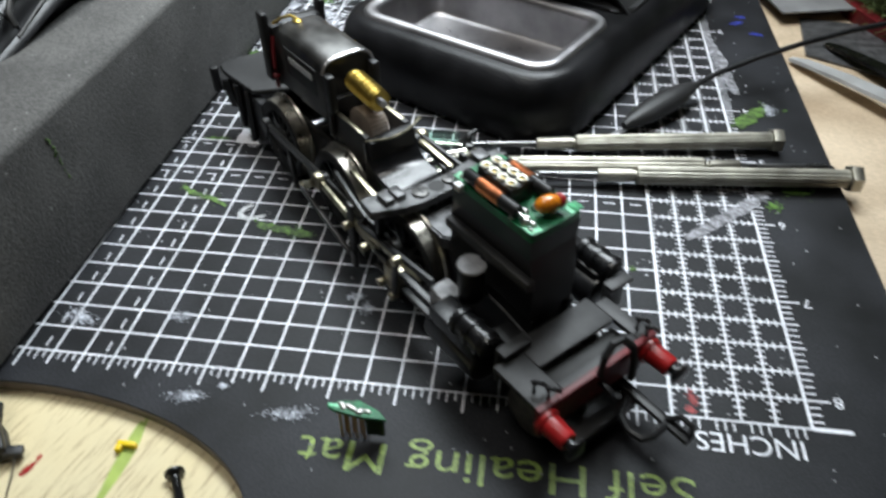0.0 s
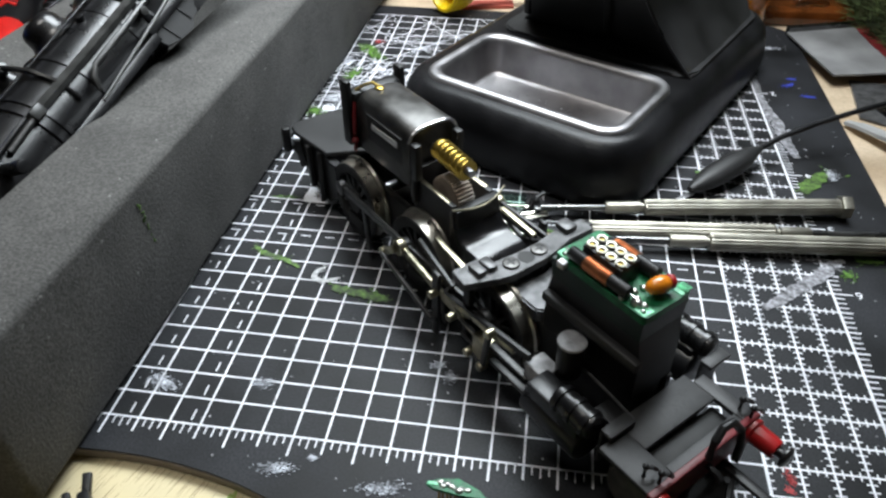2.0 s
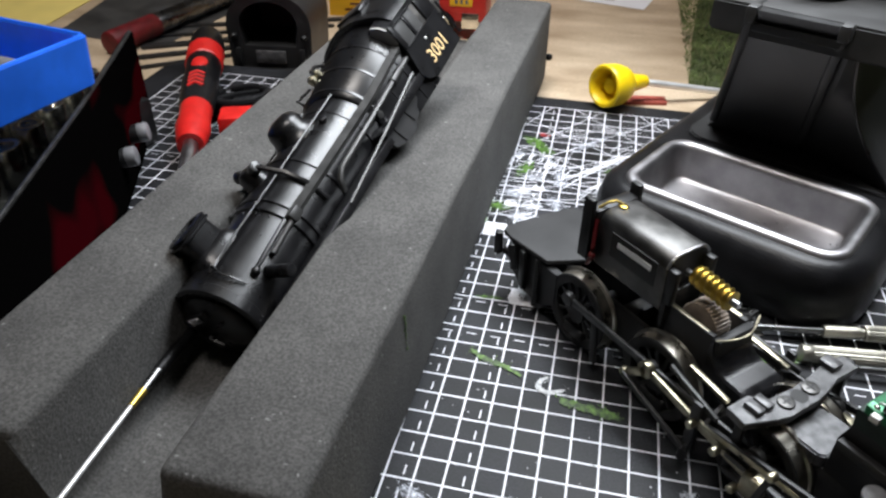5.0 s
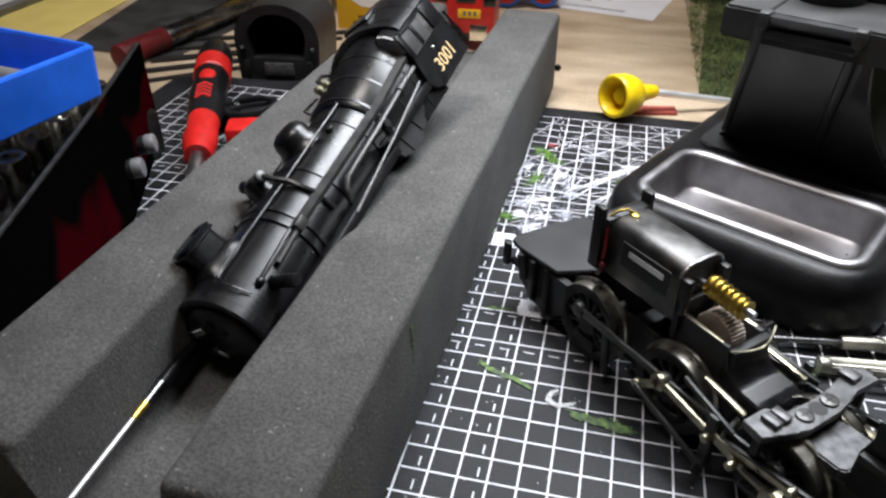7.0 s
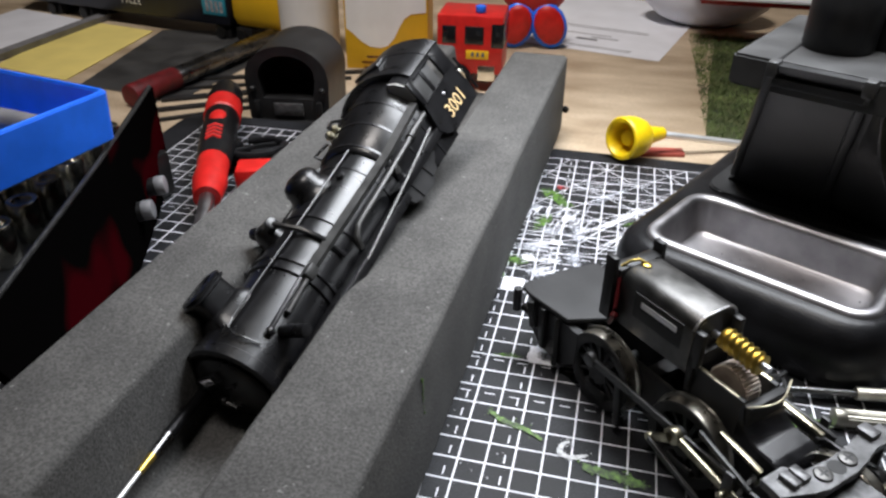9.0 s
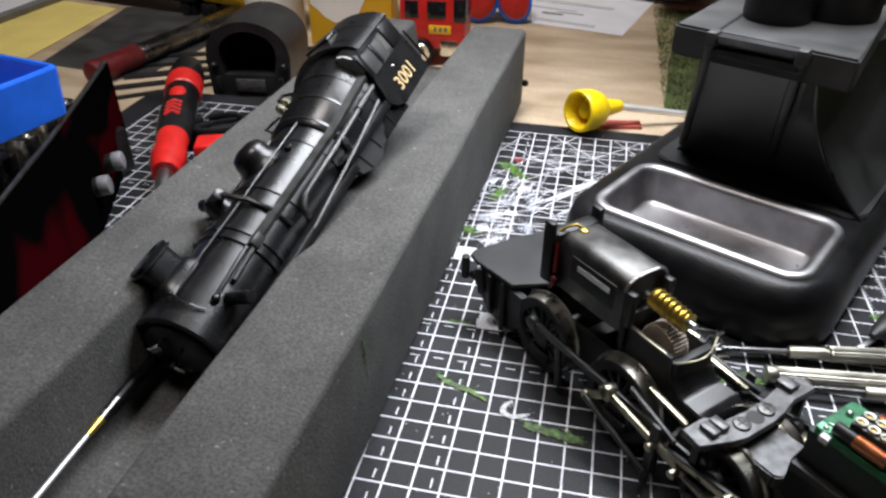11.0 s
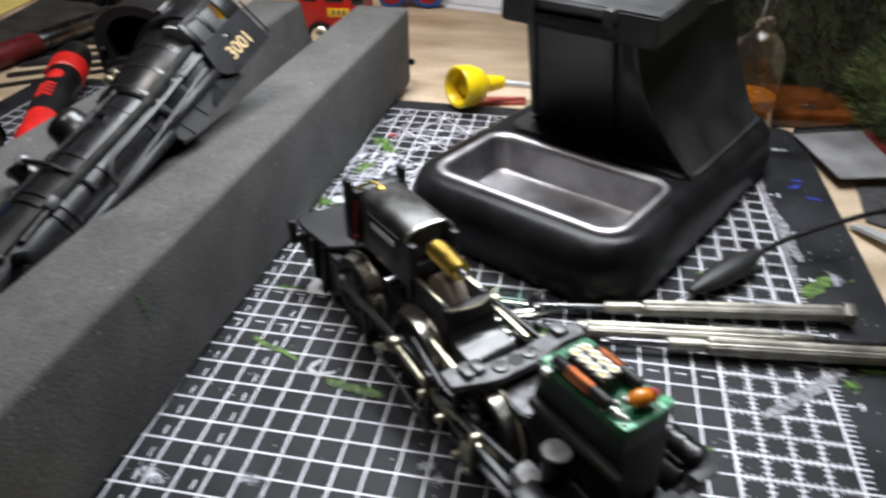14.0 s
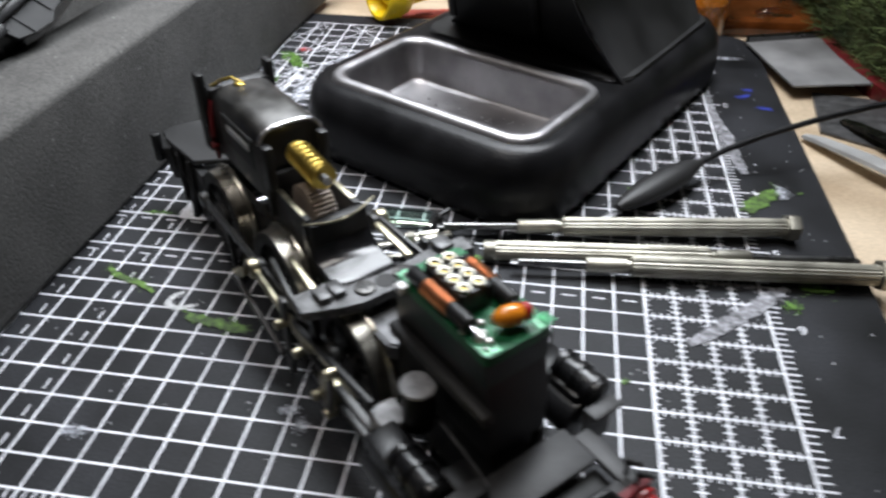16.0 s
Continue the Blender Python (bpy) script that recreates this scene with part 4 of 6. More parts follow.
for x in (-105, -77.6, -50.8):
    driving_wheel(x, YC - 6.6, 10.3, 1)
    driving_wheel(x, YC + 5.8, 10.3, -1)
    bm = B()
    cyl(bm, (x, YC - 8, 10.3), (x, YC + 8, 10.3), 1.5, seg=16)
    part("axle", bm, "steel", loco)

# cylinders, rods and valve gear, on both sides
for sgn, y in ((1, -13.2), (-1, 14.9)):
    bm = B()
    cyl(bm, (-31.8, y, 11.5), (-17.8, y, 11.5), 4.2, seg=28, bev=0.5)
    cyl(bm, (-25.4, y - sgn * 1.0, 17.4), (-16.4, y - sgn * 1.0, 17.4), 2.4, seg=24, bev=0.5)
    box(bm, -31.3, -18.3, y - 3.4 if sgn > 0 else y - 2, y + 2 if sgn > 0 else y + 3.4, 10, 17, 0.6)
    cy = part("cylinder", bm, "satin", loco, "glossy black steam cylinder")
    for xx in (-24.2, -21.0, -17.8):
        bm = B()
        lathe(bm, [(2.4, -0.5), (2.75, -0.5), (2.75, 0.5), (2.4, 0.5)], 24, Matrix.Translation((xx, y - sgn * 1.0, 17.4)) @ Matrix.Rotation(radians(90), 4, "Y"))
        part("cylinder_band", bm, "satin", cy)
    bm = B()
    y0, y1 = (y - 0.5, y + 5.6) if sgn > 0 else (y - 3.0, y + 2.7)
    box(bm, -15.9, -13.4, y0, y1, 16.6, 17.6, 0.25)
    box(bm, -15.9, -15.2, y0, y1, 9, 16.7, 0.2)
    part("footstep", bm, "dusty", loco, "grey-edged black footstep")
    bm = B()
    box(bm, -35.2, -30.2, min(y - sgn * 0.3, y + sgn * 4.3), max(y - sgn * 0.3, y + sgn * 4.3), 12.4, 16.7, 0.5)
    part("cylinder_gland", bm, "valve_cap", loco, "pale worn metal block")
    for z in (8.6, 12.6):
        bm = B()
        bar(bm, (-54, y, z), (-34, y, z), 1.5, 0.9, 0.2)
        part("slide_bar", bm, "grey_black", loco, "dark slide bar")
    bm = B()
    box(bm, -49, -44.6, y - 1.6, y + 1.6, 7.6, 13.4, 0.4)
    part("crosshead", bm, "rod_steel", loco, "bright crosshead")
    bm = B()
    bar(bm, (-105, y + sgn * 1.6, 15.8), (-49, y + sgn * 1.6, 15.8), 0.9, 1.9, 0.25)
    for x in (-105, -77, -49):
        cyl(bm, (x, y + sgn * 2.4, 15.8), (x, y + sgn * 0.8, 15.8), 1.8, seg=18, bev=0.2)
    part("coupling_rod", bm, "grey_black", loco, "dark coupling rod")
    bm = B()
    bar(bm, (-77, y + sgn * 0.2, 16.2), (-46, y + sgn * 0.2, 10.8), 1.0, 2.0, 0.25)
    cyl(bm, (-77, y + sgn * 1.0, 16.2), (-77, y - sgn * 0.8, 16.2), 2.0, seg=18, bev=0.2)
    part("connecting_rod", bm, "rod_steel", loco, "bright connecting rod")
    bm = B()
    bar(bm, (-77, y - sgn * 1.4, 16.2), (-81.4, y - sgn * 1.4, 12.8), 1.0, 1.8, 0.25)
    cyl(bm, (-81.4, y - sgn * 2.2, 12.8), (-81.4, y - sgn * 0.8, 12.8), 1.2, seg=16, bev=0.2)
    part("return_crank", bm, "rod_steel", loco, "bright return crank")
    part("eccentric_rod", bar(B(), (-81.4, y - sgn * 2.2, 12.8), (-62.6, y - sgn * 1.8, 6.4), 0.9, 1.4, 0.2), "grey_black", loco, "dark eccentric rod")
    bm = B()
    bar(bm, (-62.8, y - sgn * 0.6, 1.6), (-62.2, y - sgn * 0.6, 19.4), 1.0, 2.2, 0.3)
    cyl(bm, (-62.6, y - sgn * 1.4, 6.4), (-62.6, y - sgn * 0.4, 6.4), 1.1, seg=14, bev=0.2)
    part("expansion_link", bm, "grey_black", loco, "dark expansion link")
    part("inner_bar", bar(B(), (-70, y + sgn * 5.0, 20.8), (-59.4, y + sgn * 4.6, 19.4), 1.3, 1.0, 0.25), "rod_steel", loco, "bright inner bar")
    part("lifting_arm", bar(B(), (-73, y + sgn * 2.6, 19.4), (-58.4, y + sgn * 0.8, 17.2), 0.9, 1.3, 0.2), "grey_black", loco)
    bm = B()
    bar(bm, (-62.0, y - sgn * 0.2, 14.4), (-38, y - sgn * 0.2, 16.6), 0.8, 1.4, 0.2)
    part("radius_rod", bm, "rod_steel", loco, "bright radius rod")
    bm = B()
    bar(bm, (-43.5, y - sgn * 1.8, 18.0), (-45.4, y - sgn * 1.8, 7.0), 0.8, 1.3, 0.2)
    bar(bm, (-45.4, y - sgn * 1.8, 7.2), (-49.6, y - sgn * 1.4, 7.8), 0.8, 1.1, 0.2)
    lever = part("combination_lever", bm, "grey_black", loco, "dark combination lever")
    for p in ((-43.5, 18.0), (-45.4, 7.2), (-62.0, 14.4), (-55.5, 12.8), (-49.6, 7.8)):
        part("gear_pin", cyl(B(), (p[0], y - sgn * 2.8, p[1]), (p[0], y - sgn * 0.8, p[1]), 0.95, seg=12, bev=0.2), "rod_steel", lever, "bright worn pin")
    bm = B()
    bar(bm, (-60, y, 14.6), (-34, y, 18.4), 1.0, 1.6, 0.2)
    bar(bm, (-60, y, 14.6), (-60.5, y + sgn * 5, 17), 1.0, 2.0, 0.2)
    part("valve_bracket", bm, "black", loco)
    for x in (-96, -64.5):
        bm = B()
        bar(bm, (x, y + sgn * 2.4, 15), (x + 1.5, y + sgn * 2.2, 2.8), 1.0, 2.2, 0.3)
        part("brake_hanger", bm, "black", loco)
bm = B()
cyl(bm, (-29.0, -8.4, 16), (-29.0, -8.4, 23.6), 2.4, seg=24, bev=0.5)
rv = part("relief_valve", bm, "black", loco, "black round fitting")
bm = B()
cyl(bm, (-29.0, -8.4, 23.5), (-29.0, -8.4, 24.4), 2.7, seg=28, bev=0.4)
part("valve_cap", bm, "valve_cap", rv, "pale worn round cap")
# rear end
SHIFT.y = -2.4
bm = B()
prism(bm, [(-136.4, -5.4), (-135.2, -7.4), (-131.5, -8.0), (-117.2, -6.6), (-112.6, 2.4), (-110.8, 12.0), (-112.5, 17.5), (-134.0, 17.5), (-135.6, 8.0)], 17.2, 18.5)
bmesh.ops.bevel(bm, geom=list(bm.edges), offset=0.25, segments=1, affect="EDGES")
box(bm, -126, -120, -2, 8, 8, 17.3, 0.4)
part("drag_plate", bm, "matt", loco, "tapered matt black rear plate")
for nm, p, q, w in (("rear_hanger", (-126, -7.4, 17), (-125, -7.6, 5), 2.4), ("rear_hanger", (-121, -6.4, 17), (-119.6, -7.6, 3), 2.6), ("rear_hanger", (-130, -8.4, 17), (-129, -7.6, 9), 2.0), ("drawbar", (-134, -8, 13), (-122, -4, 9), 2.0)):
    part(nm, bar(B(), p, q, 1.4, w, 0.3), "black", loco)
bm = B()
cyl(bm, (-134.4, -9.4, 12), (-134.4, -9.4, 19.0), 1.2, seg=14, bev=0.3)
part("drawbar_pin", bm, "black", loco)
bm = B()
box(bm, -128, -112, -4.4, 6.4, 5.0, 9.0, 0.5)
part("rear_stretcher", bm, "black", loco)
bm = B()
prism(bm, [(-132, 16.6), (-132, 8.0), (-127, 3.4), (-118, 3.0), (-113, 7.0), (-113, 16.6)], -1.0, 1.0, Matrix.Translation((0, -5.6, 0)) @ Matrix.Rotation(radians(90), 4, "X"))
part("truck_frame", bm, "black", loco, "black trailing truck side frame")
SHIFT.y = 0.0
for y in (-2.8, 7.0):
    bm = B()
    lathe(bm, [(0, 0), (4.6, 0), (6.0, 0.4), (6.0, 1.0), (5.3, 1.1), (5.2, 2.4), (0, 2.4)], 28, Matrix.Translation((-124, y, 6)) @ Matrix.Rotation(radians(90), 4, "X"))
    part("trailing_wheel", bm, "black", loco)

# ---- the body shell in the foam trench (y runs to its rear, z to its chimney) ----
SHELL = Matrix.Translation(Vector((-40.45, 25.93, 22.12)) * MM) @ Matrix.Rotation(radians(-6.97), 4, "Z") @ Matrix.Rotation(radians(13.81), 4, "X") @ Matrix.Rotation(radians(-38.86), 4, "Y")
TUNE[0] = Matrix.Diagonal((1.07, 1.10, 1.07, 1))
shell = thing("steam_locomotive_top", SHELL, label="satin black model steam locomotive body shell lying in the foam trench", category="model locomotive")
SWAP = Matrix(((0, 0, 1, 0), (1, 0, 0, 0), (0, 1, 0, 0), (0, 0, 0, 1)))


def circle_loop(y, r, n=40, cx=0.0, cz=0.0):
    return [(cx + r * math.cos(k * math.tau / n), y, cz + r * math.sin(k * math.tau / n)) for k in range(n)]


bm = B()
loft(bm, [circle_loop(0.6, 9.4), circle_loop(0.0, 10.0), circle_loop(0.4, 10.8), circle_loop(2.6, 10.8), circle_loop(2.8, 10.5), circle_loop(23, 10.5)])
sb = part("smokebox", bm, "satin", shell)
bm = B()
lathe(bm, [(0, 2.4), (3.0, 2.2), (6.0, 1.4), (8.0, 0.4), (8.4, 0), (8.4, -0.6)], 36, Matrix.Rotation(radians(90), 4, "X"))
door = part("smokebox_door", bm, "satin", sb)
bm = B()
for x in (-2.2, 2.2):
    bar(bm, (x - 3.4, -1.6, 1.5 * (1 if x > 0 else -1)), (x + 3.2, -2.3, 1.5 * (1 if x > 0 else -1)), 0.7, 0.8, 0.15)
cyl(bm, (0, -2, 0), (0, -3.6, 0), 0.7, seg=12)
bar(bm, (0, -3.4, 0), (1.6, -3.4, -2.4), 0.5, 0.5)
part("door_hinge", bm, "satin", door)
bm = B()
box(bm, -3.6, 3.6, -2.5, -1.6, 3.8, 5.8, 0.1)
npl = part("number_plate", bm, "satin", door)
t = text_mesh("3001", 2.2, 0.06)
t.transform(Matrix.Translation((0, -2.6, 4.05)) @ Matrix.Rotation(radians(90), 4, "X"))
part("number", t, "print", npl, "small white number", smooth=0)
bm = B()
for a in range(0, 360, 18):
    ball(bm, (9.8 * math.cos(radians(a)), 0.1, 9.8 * math.sin(radians(a))), 0.3, seg=6)
    for yy in (1.2, 2.2, 21.8):
        ball(bm, (10.7 * math.cos(radians(a + yy)), yy, 10.7 * math.sin(radians(a + yy))), 0.22, seg=6)
tagged(part("rivet", bm, "satin", sb), kind="stuff")
bm = B()
loft(bm, [circle_loop(23, 10.7), circle_loop(40, 11.0, cz=0.1), circle_loop(63, 11.5, cz=0.3)])
bl = part("boiler", bm, "satin", shell)
for y, r in ((23.4, 11.0), (26, 11.1), (39, 11.3), (56, 11.6)):
    bm = B()
    loft(bm, [circle_loop(y - 0.7, r - 0.25), circle_loop(y - 0.5, r + 0.1), circle_loop(y + 0.5, r + 0.1), circle_loop(y + 0.7, r - 0.25)])
    part("boiler_band", bm, "satin", bl)


def firebox_loop(y, w, top, n=24):
    pts = []
    for k in range(n + 1):
        a = radians(180 * k / n)
        pts.append((w * math.copysign(abs(math.cos(a)) ** 0.95, math.cos(a)), y, top * abs(math.sin(a)) ** 0.95))
    return pts + [(-w, y, -9), (w, y, -9)]


bm = B()
loft(bm, [firebox_loop(61, 11.8, 12.0), firebox_loop(61.8, 12.4, 12.8), firebox_loop(87.0, 14.0, 16.2)])
fb = part("firebox", bm, "satin", shell)
for y in (62.6, 70.5, 78.6):
    bm = B()
    loft(bm, [[(x * 1.014, y + d, z * 1.014 if z > 0 else z) for x, _, z in firebox_loop(y, 12.4 + (y - 62) * 0.064, 12.8 + (y - 62) * 0.135)] for d in (-0.4, 0.4)])
    part("cladding_band", bm, "satin", fb)
for x, y in ((-7, 66.5), (-3, 66.5), (4, 66.5), (8, 66.5), (6, 74), (9, 74), (-5, 75)):
    bm = B()
    cyl(bm, (x, y, 8.5), (x, y, 13.0 + (y - 62) * 0.12 - x * x * 0.045), 0.45, seg=8)
    part("washout_plug", bm, "black", fb)
# cab
half_roof = [(0, 17.7), (3, 17.5), (5.8, 16.9), (8.4, 16.0), (10.7, 15.0), (12.6, 13.9), (14.0, 12.7), (15.2, 11.1)]
roof = [(-x, z) for x, z in half_roof[:0:-1]] + half_roof
inner = [(x * 0.95, z - 0.8) for x, z in roof]
ring = roof + inner[::-1]
bm = B()
loft(bm, [[(x, y, z) for x, z in ring] for y in (86.4, 86.8, 104.0, 104.4)])
rf = part("cab_roof", bm, "satin", shell)
for y in (97,):
    bm = B()
    loft(bm, [[(x * 1.008, y + d, z + 0.1) for x, z in ring] for d in (-0.35, 0.35)])
    part("roof_strip", bm, "satin", rf)
bm = B()
box(bm, -5, 5, 91, 97, 16.8, 18.2, 0.3)
part("roof_vent", bm, "satin", rf)
for sx in (-1, 1):
    bm = B()
    x0, x1 = sorted((sx * 15.3, sx * 14.4))
    prism(bm, [(82.6, 3.8), (103.6, 3.8), (103.6, -7.4), (86, -7.4), (82.4, -5.8), (80.6, -3.4)], 0, 0.9 * sx, Matrix.Translation((sx * 14.4, 0, 0)) @ SWAP)
    box(bm, x0, x1, 82.6, 84.6, 3.8, 11.3, 0.1)
    box(bm, x0, x1, 89.6, 90.8, 3.8, 10.3, 0.1)
    box(bm, x0, x1, 97.6, 103.6, 3.8, 11.3, 0.1)
    box(bm, x0, x1, 84.6, 97.6, 10.3, 11.3, 0.1)
    sd = part("cab_side", bm, "satin", shell)
    a, b = sorted((sx * 15.55, sx * 15.1))
    for z in (3.7, 10.4, 11.4):
        part("window_beading", box(B(), a, b, 83.4 if z > 11 else 84.2, 103.6 if z > 11 else 98, z - 0.22, z + 0.22), "satin", sd)
    for y0, y1 in ((84.7, 89.5), (90.9, 95.0)):
        bm = B()
        a, b = sorted((sx * 15.0, sx * 14.6))
        box(bm, a, b, y0, y1, 3.9, 10.2, 0.05)
        part("cab_window", bm, "window_grey", sd, "grey sliding window")
    part("rivet", ball(B(), (sx * 15.35, 91.6, 1.4), 0.5), "steel", sd, "small bright rivet")
    t = text_mesh("3001", 5.6, 0.05)
    t.transform(Matrix.Translation((sx * 15.4, 93.2, -4.6)) @ Matrix.Rotation(radians(90 * sx), 4, "Z") @ Matrix.Rotation(radians(90), 4, "X"))
    part("cab_number", t, "gold", sd, "cream-gold cab number", smooth=0)
bm = B()
prism(bm, [(-14.6, -5)] + [(x * 0.96, z - 0.5) for x, z in roof] + [(14.6, -5)], 0, 1.0, Matrix.Translation((0, 87.8, 0)) @ Matrix.Rotation(radians(90), 4, "X"))
cf = part("cab_front", bm, "satin", shell)
for sx in (-1, 1):
    part("front_wing", prism(B(), [(sx * 8.6, -5), (sx * 8.6, 13.0), (sx * 10.6, 14.0), (sx * 12.6, 13.0), (sx * 14.6, 11.0), (sx * 14.6, -5)], -3.6, 0.0, Matrix.Translation((0, 83.2, 0)) @ Matrix.Rotation(radians(90), 4, "X")), "satin", cf)
    bm = B()
    prism(bm, [(sx * 9.4, 12.4), (sx * 12.4, 6.2), (sx * 14.6, 6.4), (sx * 14.6, 10.6), (sx * 12.6, 12.8), (sx * 10.6, 13.8)], -0.2, 0.5, Matrix.Translation((0, 83.0, 0)) @ Matrix.Rotation(radians(90), 4, "X"))
    part("spectacle_window", bm, "window_pale", cf, "pale grey front window")
# running plates, pipes and fittings
for sx in (-1, 1):
    bm = B()
    a, b = sorted((sx * 10.0, sx * 14.8))
    box(bm, a, b, 3, 56, -5.2, -4.4, 0.15)
    box(bm, a, b, 56, 83, -3.2, -2.4, 0.15)
    a, b = sorted((sx * 14.4, sx * 15.1))
    box(bm, a, b, 3, 57, -6.4, -4.2, 0.1)
    box(bm, a, b, 56, 83, -4.4, -2.2, 0.1)
    part("running_plate", bm, "satin", shell)
    bm = B()
    loft(bm, [[(sx * (x + 0.9), y, z - 0.9), (sx * (x + 1.5), y, z + 0.2), (sx * (x - 0.1), y, z + 1.5), (sx * (x - 0.9), y, z + 0.9)] for x, y, z in ((10.6, 24, 3.4), (10.8, 40, 3.4), (11.2, 61, 3.6), (12.2, 64, 4.0), (13.0, 82, 5.6))])
    part("ejector_pipe", bm, "pipe_grey", shell, "dull grey pipe along the boiler")
    bm = B()
    box(bm, min(sx * 10.0, sx * 12.4), max(sx * 10.0, sx * 12.4), 22.6, 26.0, 2.2, 4.8, 0.4)
    cyl(bm, (sx * 11.0, 14, 2.6), (sx * 11.2, 23, 3.2), 0.7, seg=10)
    part("ejector", bm, "pipe_grey", shell, "dull grey ejector")
    bm = B()
    tube(bm, [(sx * 13, 37, -3), (sx * 13.2, 38.4, -0.4), (sx * 13.4, 41, 1.0), (sx * 13.6, 58, 1.4), (sx * 13.8, 82, 2.4)], 0.75, 8)
    cyl(bm, (sx * 11.6, 60.6, 1.0), (sx * 14.8, 60.2, 0.4), 1.1, seg=12, bev=0.2)
    cyl(bm, (sx * 13.7, 72, 2.0), (sx * 13.7, 77, 2.2), 1.1, seg=12)
    part("injector_pipe", bm, "pipe_grey", shell, "bent grey pipe")
    bm = B()
    tube(bm, [(sx * 15.2, 34, -4.6), (sx * 15.6, 58, -2.6), (sx * 15.5, 78, -0.6)], 0.4, 6)
    part("long_handrail", bm, "pipe_grey", shell)
    bm = B()
    tube(bm, [(sx * 10.4, 5.4, 3.6), (sx * 9.2, 4.9, 6.6), (sx * 7.6, 4.8, 8.6), (sx * 6.4, 5.8, 9.7), (sx * 6.0, 8.6, 10.0), (sx * 6.0, 30, 10.2), (sx * 6.2, 61, 10.9)], 0.24, 6)
    for y in (6, 24, 42, 58):
        ball(bm, (sx * 5.4, y, 10.0 + y * 0.012), 0.45, seg=8)
    part("boiler_handrail", bm, "satin", shell)
    bm = B()
    cyl(bm, (sx * 10.0, 10.6, 1.2), (sx * 17.2, 10.2, -0.6), 1.4, seg=16, bev=0.3)
    tube(bm, [(sx * 10.6, 9, 3.6), (sx * 10.9, 14, 4.0), (sx * 10.8, 22, 4.4)], 0.55, 8)
    ball(bm, (sx * 10.6, 8.6, 3.4), 1.0)
    part("lubricator", bm, "satin", shell)
    bm = B()
    prism(bm, [(57, -3), (76, -3), (75.2, -6), (72.8, -7.2), (72.2, -8.6), (69.6, -9), (67, -10.4), (62, -9.8), (58, -8.4), (56.7, -5)], -0.7 * sx, 0.8 * sx, Matrix.Translation((sx * 12.8, 0, 0)) @ SWAP)
    bar(bm, (sx * 13.7, 61, -4), (sx * 13.7, 62, -9.4), 0.5, 0.5)
    bar(bm, (sx * 13.7, 68, -4), (sx * 13.7, 69, -8.6), 0.5, 0.5)
    part("ashpan_side", bm, "matt", shell)
    bm = B()
    tube(bm, [(sx * 15.8, 104.6, -6), (sx * 15.8, 104.6, 5)], 0.35, 6)
    part("cab_rail", bm, "satin", shell)
bm = B()
tube(bm, [(-5.4, 2.2, 9.4), (0, 2.2, 10.9), (5.4, 2.2, 9.4)], 0.26, 6)
part("front_handrail", bm, "satin", sb)


def oval(z, rx, ry, n=36):
    return [(rx * math.copysign(abs(math.cos(k * math.tau / n)) ** 0.45, math.cos(k * math.tau / n)), 11.5 + ry * math.copysign(abs(math.sin(k * math.tau / n)) ** 0.6, math.sin(k * math.tau / n)), z) for k in range(n)]


bm = B()
loft(bm, [oval(9.0, 5.2, 6.6), oval(10.6, 4.2, 5.6), oval(11.6, 3.6, 5.0), oval(12.0, 2.9, 4.3), oval(15.7, 2.8, 4.2), oval(16.0, 3.4, 4.9), oval(16.5, 3.4, 4.9), oval(16.6, 2.9, 4.4), oval(17.2, 3.3, 4.8), oval(17.5, 2.9, 4.4), oval(17.5, 1.9, 3.4), oval(13.0, 1.7, 3.2)])
part("chimney", bm, "satin", shell, "lipped oblong double chimney")
bm = B()
lathe(bm, [(6.6, -0.6), (5.6, 0.6), (4.9, 1.8), (4.7, 3.6), (4.0, 5.0), (2.4, 5.8), (0, 6.0)], 32, Matrix.Translation((0, 48.5, 10.4)))
part("steam_dome", bm, "satin", shell)
bm = B()
lathe(bm, [(3.6, -0.6), (3.0, 0.8), (2.7, 3.2), (1.9, 4.2), (0, 4.5)], 24, Matrix.Translation((-1.5, 33.0, 10.6)))
for sx in (-1, 1):
    cyl(bm, (sx * 2 - 1.5, 33.0, 13.6), (sx * 4.2 - 1.5, 33.0, 14.2), 1.5, seg=14, bev=0.3)
    tube(bm, [(sx * 4.0 - 1.5, 33.0, 14.0), (sx * 7.5, 33.5, 9.6), (sx * 10.4, 33.5, 5.2), (sx * 11.5, 33.5, -1)], 0.6, 8)
part("top_feed", bm, "satin", shell)
bm = B()
cyl(bm, (6.6, 52.3, 8.2), (7.8, 52.3, 9.9), 1.0, seg=14, bev=0.25)
part("snifting_valve", bm, "satin", shell)
for y in (69.6, 72.4):
    bm = B()
    lathe(bm, [(1.2, -1.0), (0.95, 1.0), (1.25, 1.3), (1.25, 2.4), (0.7, 3.0), (0, 3.0)], 14, Matrix.Translation((-4.2, y, 12.6)))
    part("safety_valve", bm, "rod_steel", shell, "bright metal safety valve")
bm = B()
tube(bm, [(-5, 72, 12.8), (-5, 72, 16.0), (-8, 77, 15.6), (-11, 84, 12.6)], 0.5, 8)
tube(bm, [(-9, 66, 11), (-10, 66, 13), (-12, 74, 12)], 0.4, 8)
part("manifold_pipe", bm, "satin", shell)
bm = B()
box(bm, -9, 9, -3, 8, -13.4, -9, 0.8)
cyl(bm, (0, 2, -9), (0, 22, -9), 6, seg=24)
part("saddle", bm, "black", shell)

TUNE[0] = Matrix()

